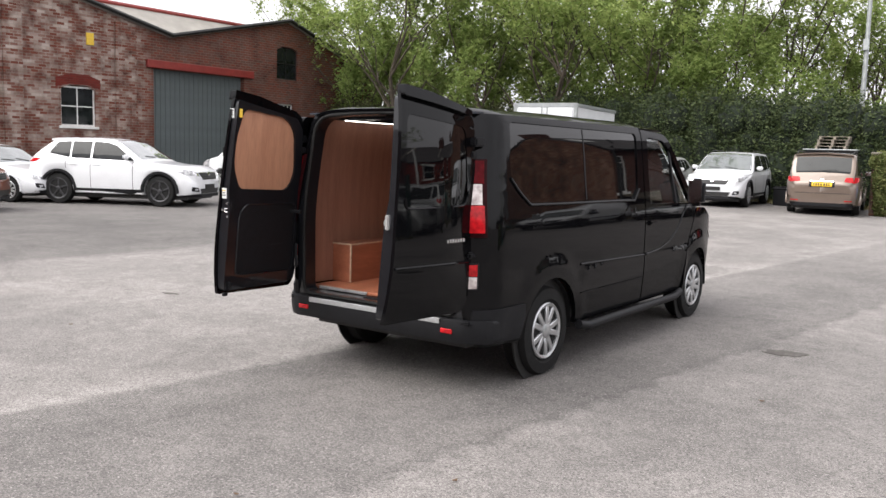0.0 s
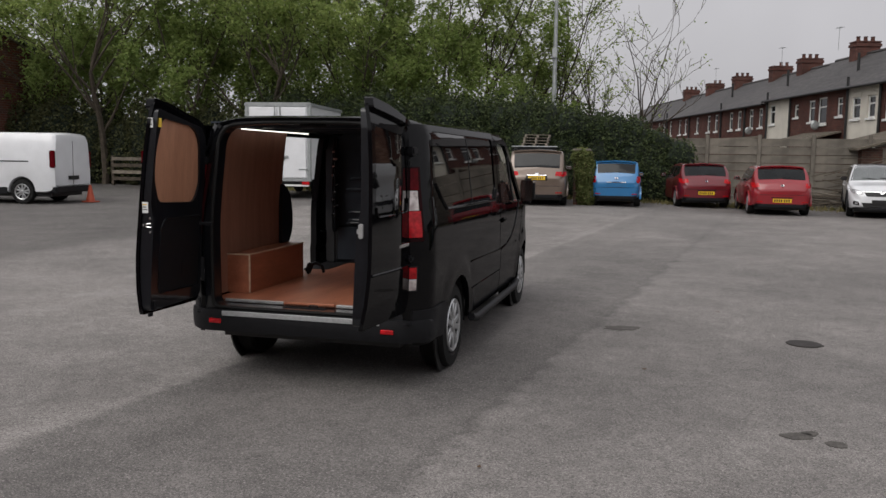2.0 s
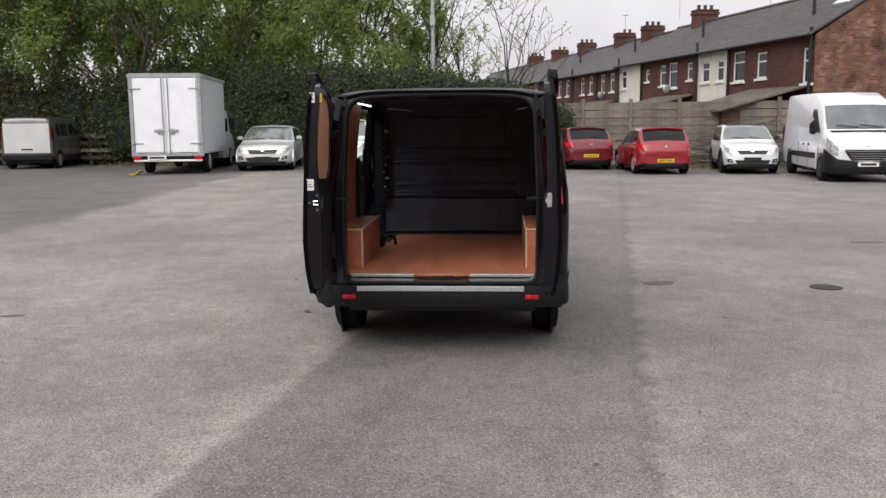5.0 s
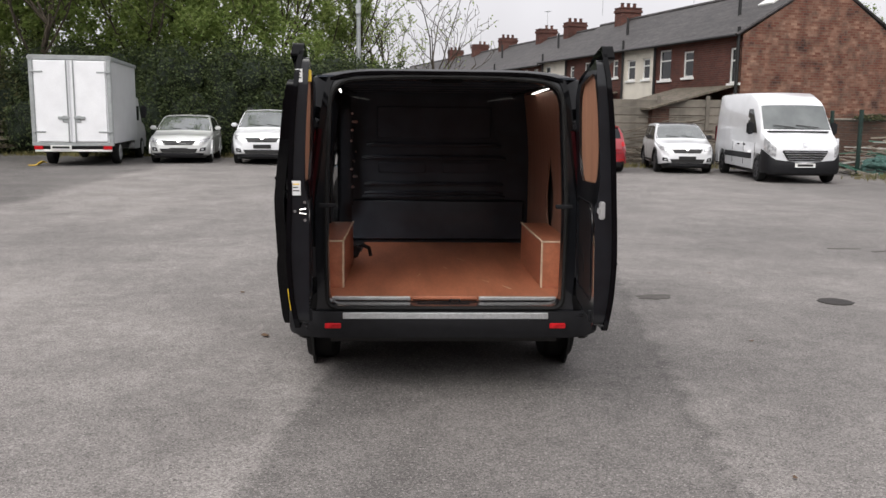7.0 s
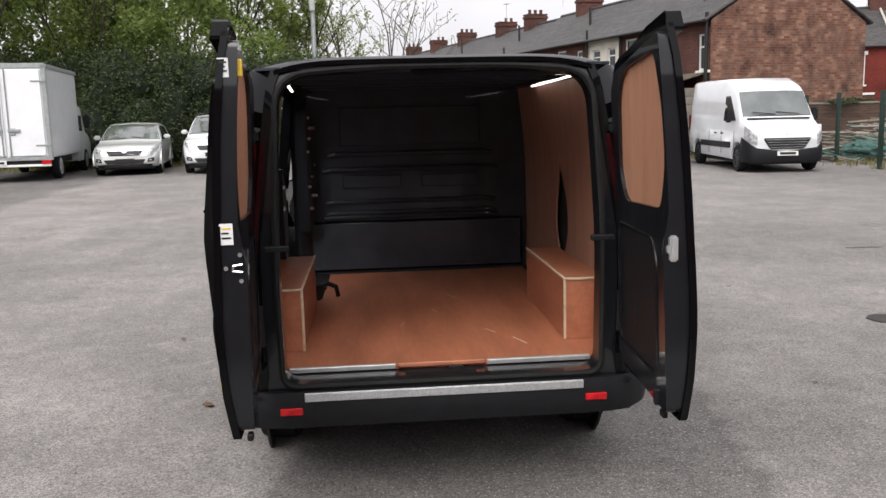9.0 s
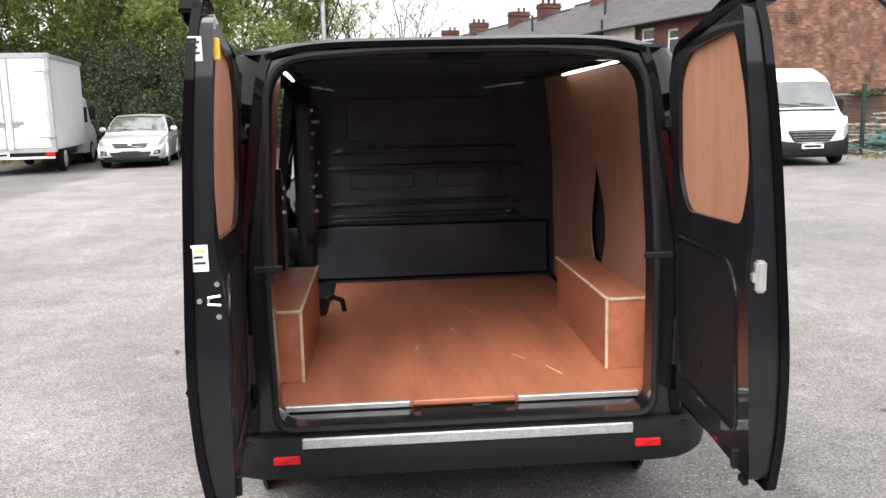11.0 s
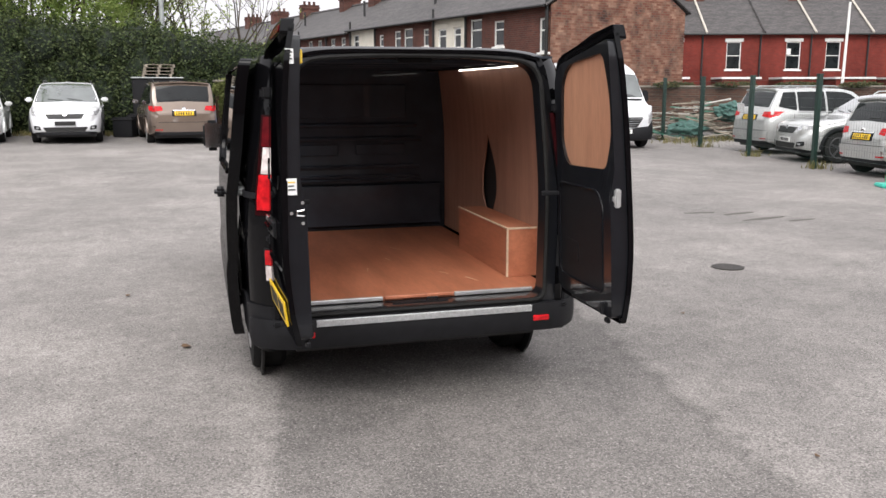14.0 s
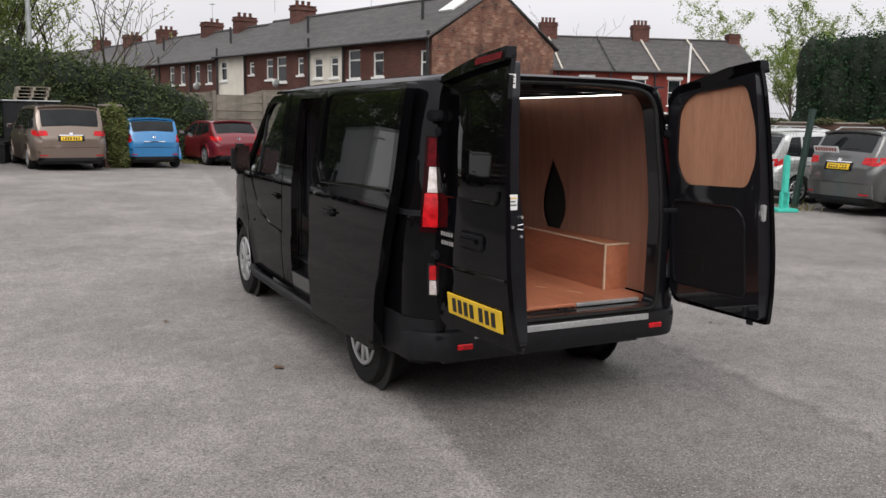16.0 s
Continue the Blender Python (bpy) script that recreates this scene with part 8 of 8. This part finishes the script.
# brick pier with ivy beside the people carrier
pr = thing("brick_pier", stand(-0.30, 22.9, 5), "brick pier overgrown with ivy", "pier")
part("shaft", box(-0.25, 0.25, -0.25, 0.25, 0, 1.75), M_OLDWALL, pr)
part("cap", box(-0.3, 0.3, -0.3, 0.3, 1.752, 1.83, 0.02, 1), M_CONC, pr)
leafy_mass("ivy", "ivy growing over the brick pier", "ivy", [(-0.28, 22.8, 1.72, 0.36, 0.36, 0.28), (-0.16, 22.7, 1.15, 0.34, 0.34, 0.65), (-0.12, 22.65, 0.5, 0.3, 0.3, 0.5)], 4200, 0.045, M_BRAMBLE, 21, core=False)

# traffic cone by the white van, yellow sheet by the truck
cn = thing("traffic_cone", stand(-13.7, 15.75), "faded orange traffic cone", "cone")
part("base", box(-0.18, 0.18, -0.18, 0.18, 0, 0.035, 0.01, 1), M_CONE, cn)
part("cone", lathe([(0.13, 0.03), (0.03, 0.5), (0.025, 0.5)], "Z", 16), M_CONE, cn, smooth=True)
solo("yellow_sheet", panel(jagged_disc(rc, 0.24, 0.16, 14, 0.3), [], lambda u, v, d: (u, v, 0.02 + 0.12 * max(0, math.sin(u * 9) * math.cos(v * 8)) - d), 0.01, 0.08, 0.08), M_YELLOW, "crumpled yellow sheet on the ground", "sheet", stand(-10.75, 19.75))


def timber_heap(name, label, cx, cy, n, sx, sy, hgt, mats, seed, long=(1.0, 2.4)):
    """Loose lengths of timber and pipe thrown on a heap, each its own part."""
    g = random.Random(seed)
    h = thing(name, stand(cx, cy), label, "heap")
    for i in range(n):
        u, v = g.uniform(-1, 1), g.uniform(-1, 1)
        z = 0.06 + hgt * max(0, 1 - 0.8 * (u * u + v * v)) * g.uniform(0.1, 1.0)
        ln, w, t = g.uniform(*long), g.uniform(0.04, 0.11), g.uniform(0.015, 0.05)
        part("plank", box(-ln / 2, ln / 2, -w / 2, w / 2, -t / 2, t / 2, 0.004, 1), g.choice(mats), h).matrix_basis = pose(u * sx, v * sy, z, g.uniform(-14, 14), g.uniform(-16, 16), g.gauss(-18, 34))
    return h


M_PIPEG = mat("green_pipe", (0.05, 0.17, 0.12), 0.5, var=0.3, scale=10)
M_WOODW = mat("pale_painted_wood", (0.48, 0.47, 0.44), 0.7, var=0.3, scale=6)
timber_heap("debris_heap", "heap of old planks, pipes and rubble behind the fence", 15.7, 21.6, 200, 2.5, 1.6, 1.25, [M_DEADWOOD, M_PALLET, M_WOODW, M_PIPEG, M_DEADWOOD, M_IRON, M_PALLET], 31, (0.4, 1.5))
for k, (x, y, z, mt, nm) in enumerate(((14.3, 20.6, 0.35, M_TARP, "green_netting"), (16.0, 20.7, 0.95, M_TARP, "green_netting"), (17.0, 19.2, 0.30, M_BLUETARP, "blue_sheeting"))):
    bm = bmesh.new()
    bmesh.ops.create_icosphere(bm, subdivisions=4, radius=1)
    for v in bm.verts:
        f = 1 + 0.35 * noise.noise(v.co * 2.5 + Vector((k * 3, 1, 2))) + 0.15 * noise.noise(v.co * 7)
        v.co = Vector((v.co.x * 0.65 * f, v.co.y * 0.45 * f, v.co.z * 0.32 * f))
    solo(nm, bm, mt, "crumpled " + nm.replace("_", " ") + " on the debris heap", "sheet", stand(x, y, 30 * k, z - 0.05), smooth=True)
timber_heap("branch_heap", "heap of cut branches before the wall", 9.6, 26.4, 70, 2.6, 0.8, 1.9, [M_BARK, M_DEADWOOD, M_BARK], 33, (1.2, 3.0))

# timber fence behind the small van
tf = thing("timber_fence", stand(-20.5, 26.2, 4), "old dark post and rail timber fence", "fence")
for i in range(5):
    part("post", box(-0.06, 0.06, -0.05, 0.05, 0, 1.25, 0.01, 1), M_BARK, tf).location = (i * 1.7, 0, 0)
for k in range(4):
    part("rail", box(0, 6.8, -0.07, -0.052, 0.22 + 0.28 * k, 0.36 + 0.28 * k, 0.004, 1), M_DEADWOOD if k % 2 else M_BARK, tf)

# weeds along the fence foot and yard edge
def weeds(name, label, spots, seed, blade=0.16, per=60):
    g = np.random.RandomState(seed)
    out = []
    for x, y, r in spots:
        c = np.stack([x + g.normal(0, r, per), y + g.normal(0, r, per), np.full(per, ground_z(x, y))], 1)
        up = np.stack([g.uniform(-0.5, 0.5, per), g.uniform(-0.5, 0.5, per), np.ones(per)], 1) * (blade * g.uniform(0.4, 1.4, (per, 1)))
        sd = unit(g.uniform(-1, 1, (per, 3)) * (1, 1, 0)) * 0.012
        out.append(np.stack([c - sd, c + sd, c + up * 0.7 + sd * 0.8, c + up], 1).reshape(-1, 3))
    ob = leaf_object(name, np.concatenate(out), M_WEED, None)
    return tagged(ob, label, "weeds", kind="stuff")


weeds("weeds", "tufts of dry grass at the fence foot", [(fence_x(y) + 0.1, y, 0.14) for y in (8.0, 11.2, 14.4, 17.6, 20.8)] + [(13.2 + 0.5 * i, 19.2 + 0.25 * i, 0.35) for i in range(8)], 41)
weeds("grass", "rough grass at the hedge foot", [(-14 + 0.6 * i, 25.9 + 0.3 * math.sin(i), 0.4) for i in range(34)] + [(3 + 0.7 * i, 25.6 - 0.1 * i, 0.4) for i in range(12)], 43, 0.14, 110)
weeds("grass", "rough grass by the warehouse cars", [(-17.5 + 0.5 * i, 5.2 - 0.35 * i, 0.25) for i in range(8)], 44, 0.12, 60)
leafy_mass("bush", "small leafy bush at the yard edge", "bush", [(9.9, 4.5, 0.35, 0.55, 0.5, 0.5), (10.3, 4.2, 0.5, 0.5, 0.5, 0.45)], 3500, 0.05, M_LEAF, 23)
leafy_mass("ivy", "ivy and weeds on the old wall top", "ivy", [(17 + 2.0 * i, 26.0 - 1.09 * i, 1.86, 0.9, 0.22, 0.10) for i in range(9)], 6000, 0.05, M_SCRUB, 24, core=False)

# paper notice in the silver car's window and the notice in the grey crossover
solo("paper_notice", box(-0.16, 0.16, -0.004, 0.004, -0.11, 0.11), M_LABEL, "white paper taped to a rear window", "notice", pose(12.93, 15.75, 1.22, 12, 0, -92))
nt_ = thing("window_notice", pose(11.24, 7.55, 1.24, 18, 0, -94), "white window notice with red print", "notice")
part("card", box(-0.30, 0.30, -0.004, 0.004, -0.06, 0.06), M_LABEL, nt_)
for k in range(8):
    part("print_bar", box(-0.26 + 0.066 * k, -0.215 + 0.066 * k, -0.007, -0.004, -0.035, 0.035), M_REDPAINT, nt_)
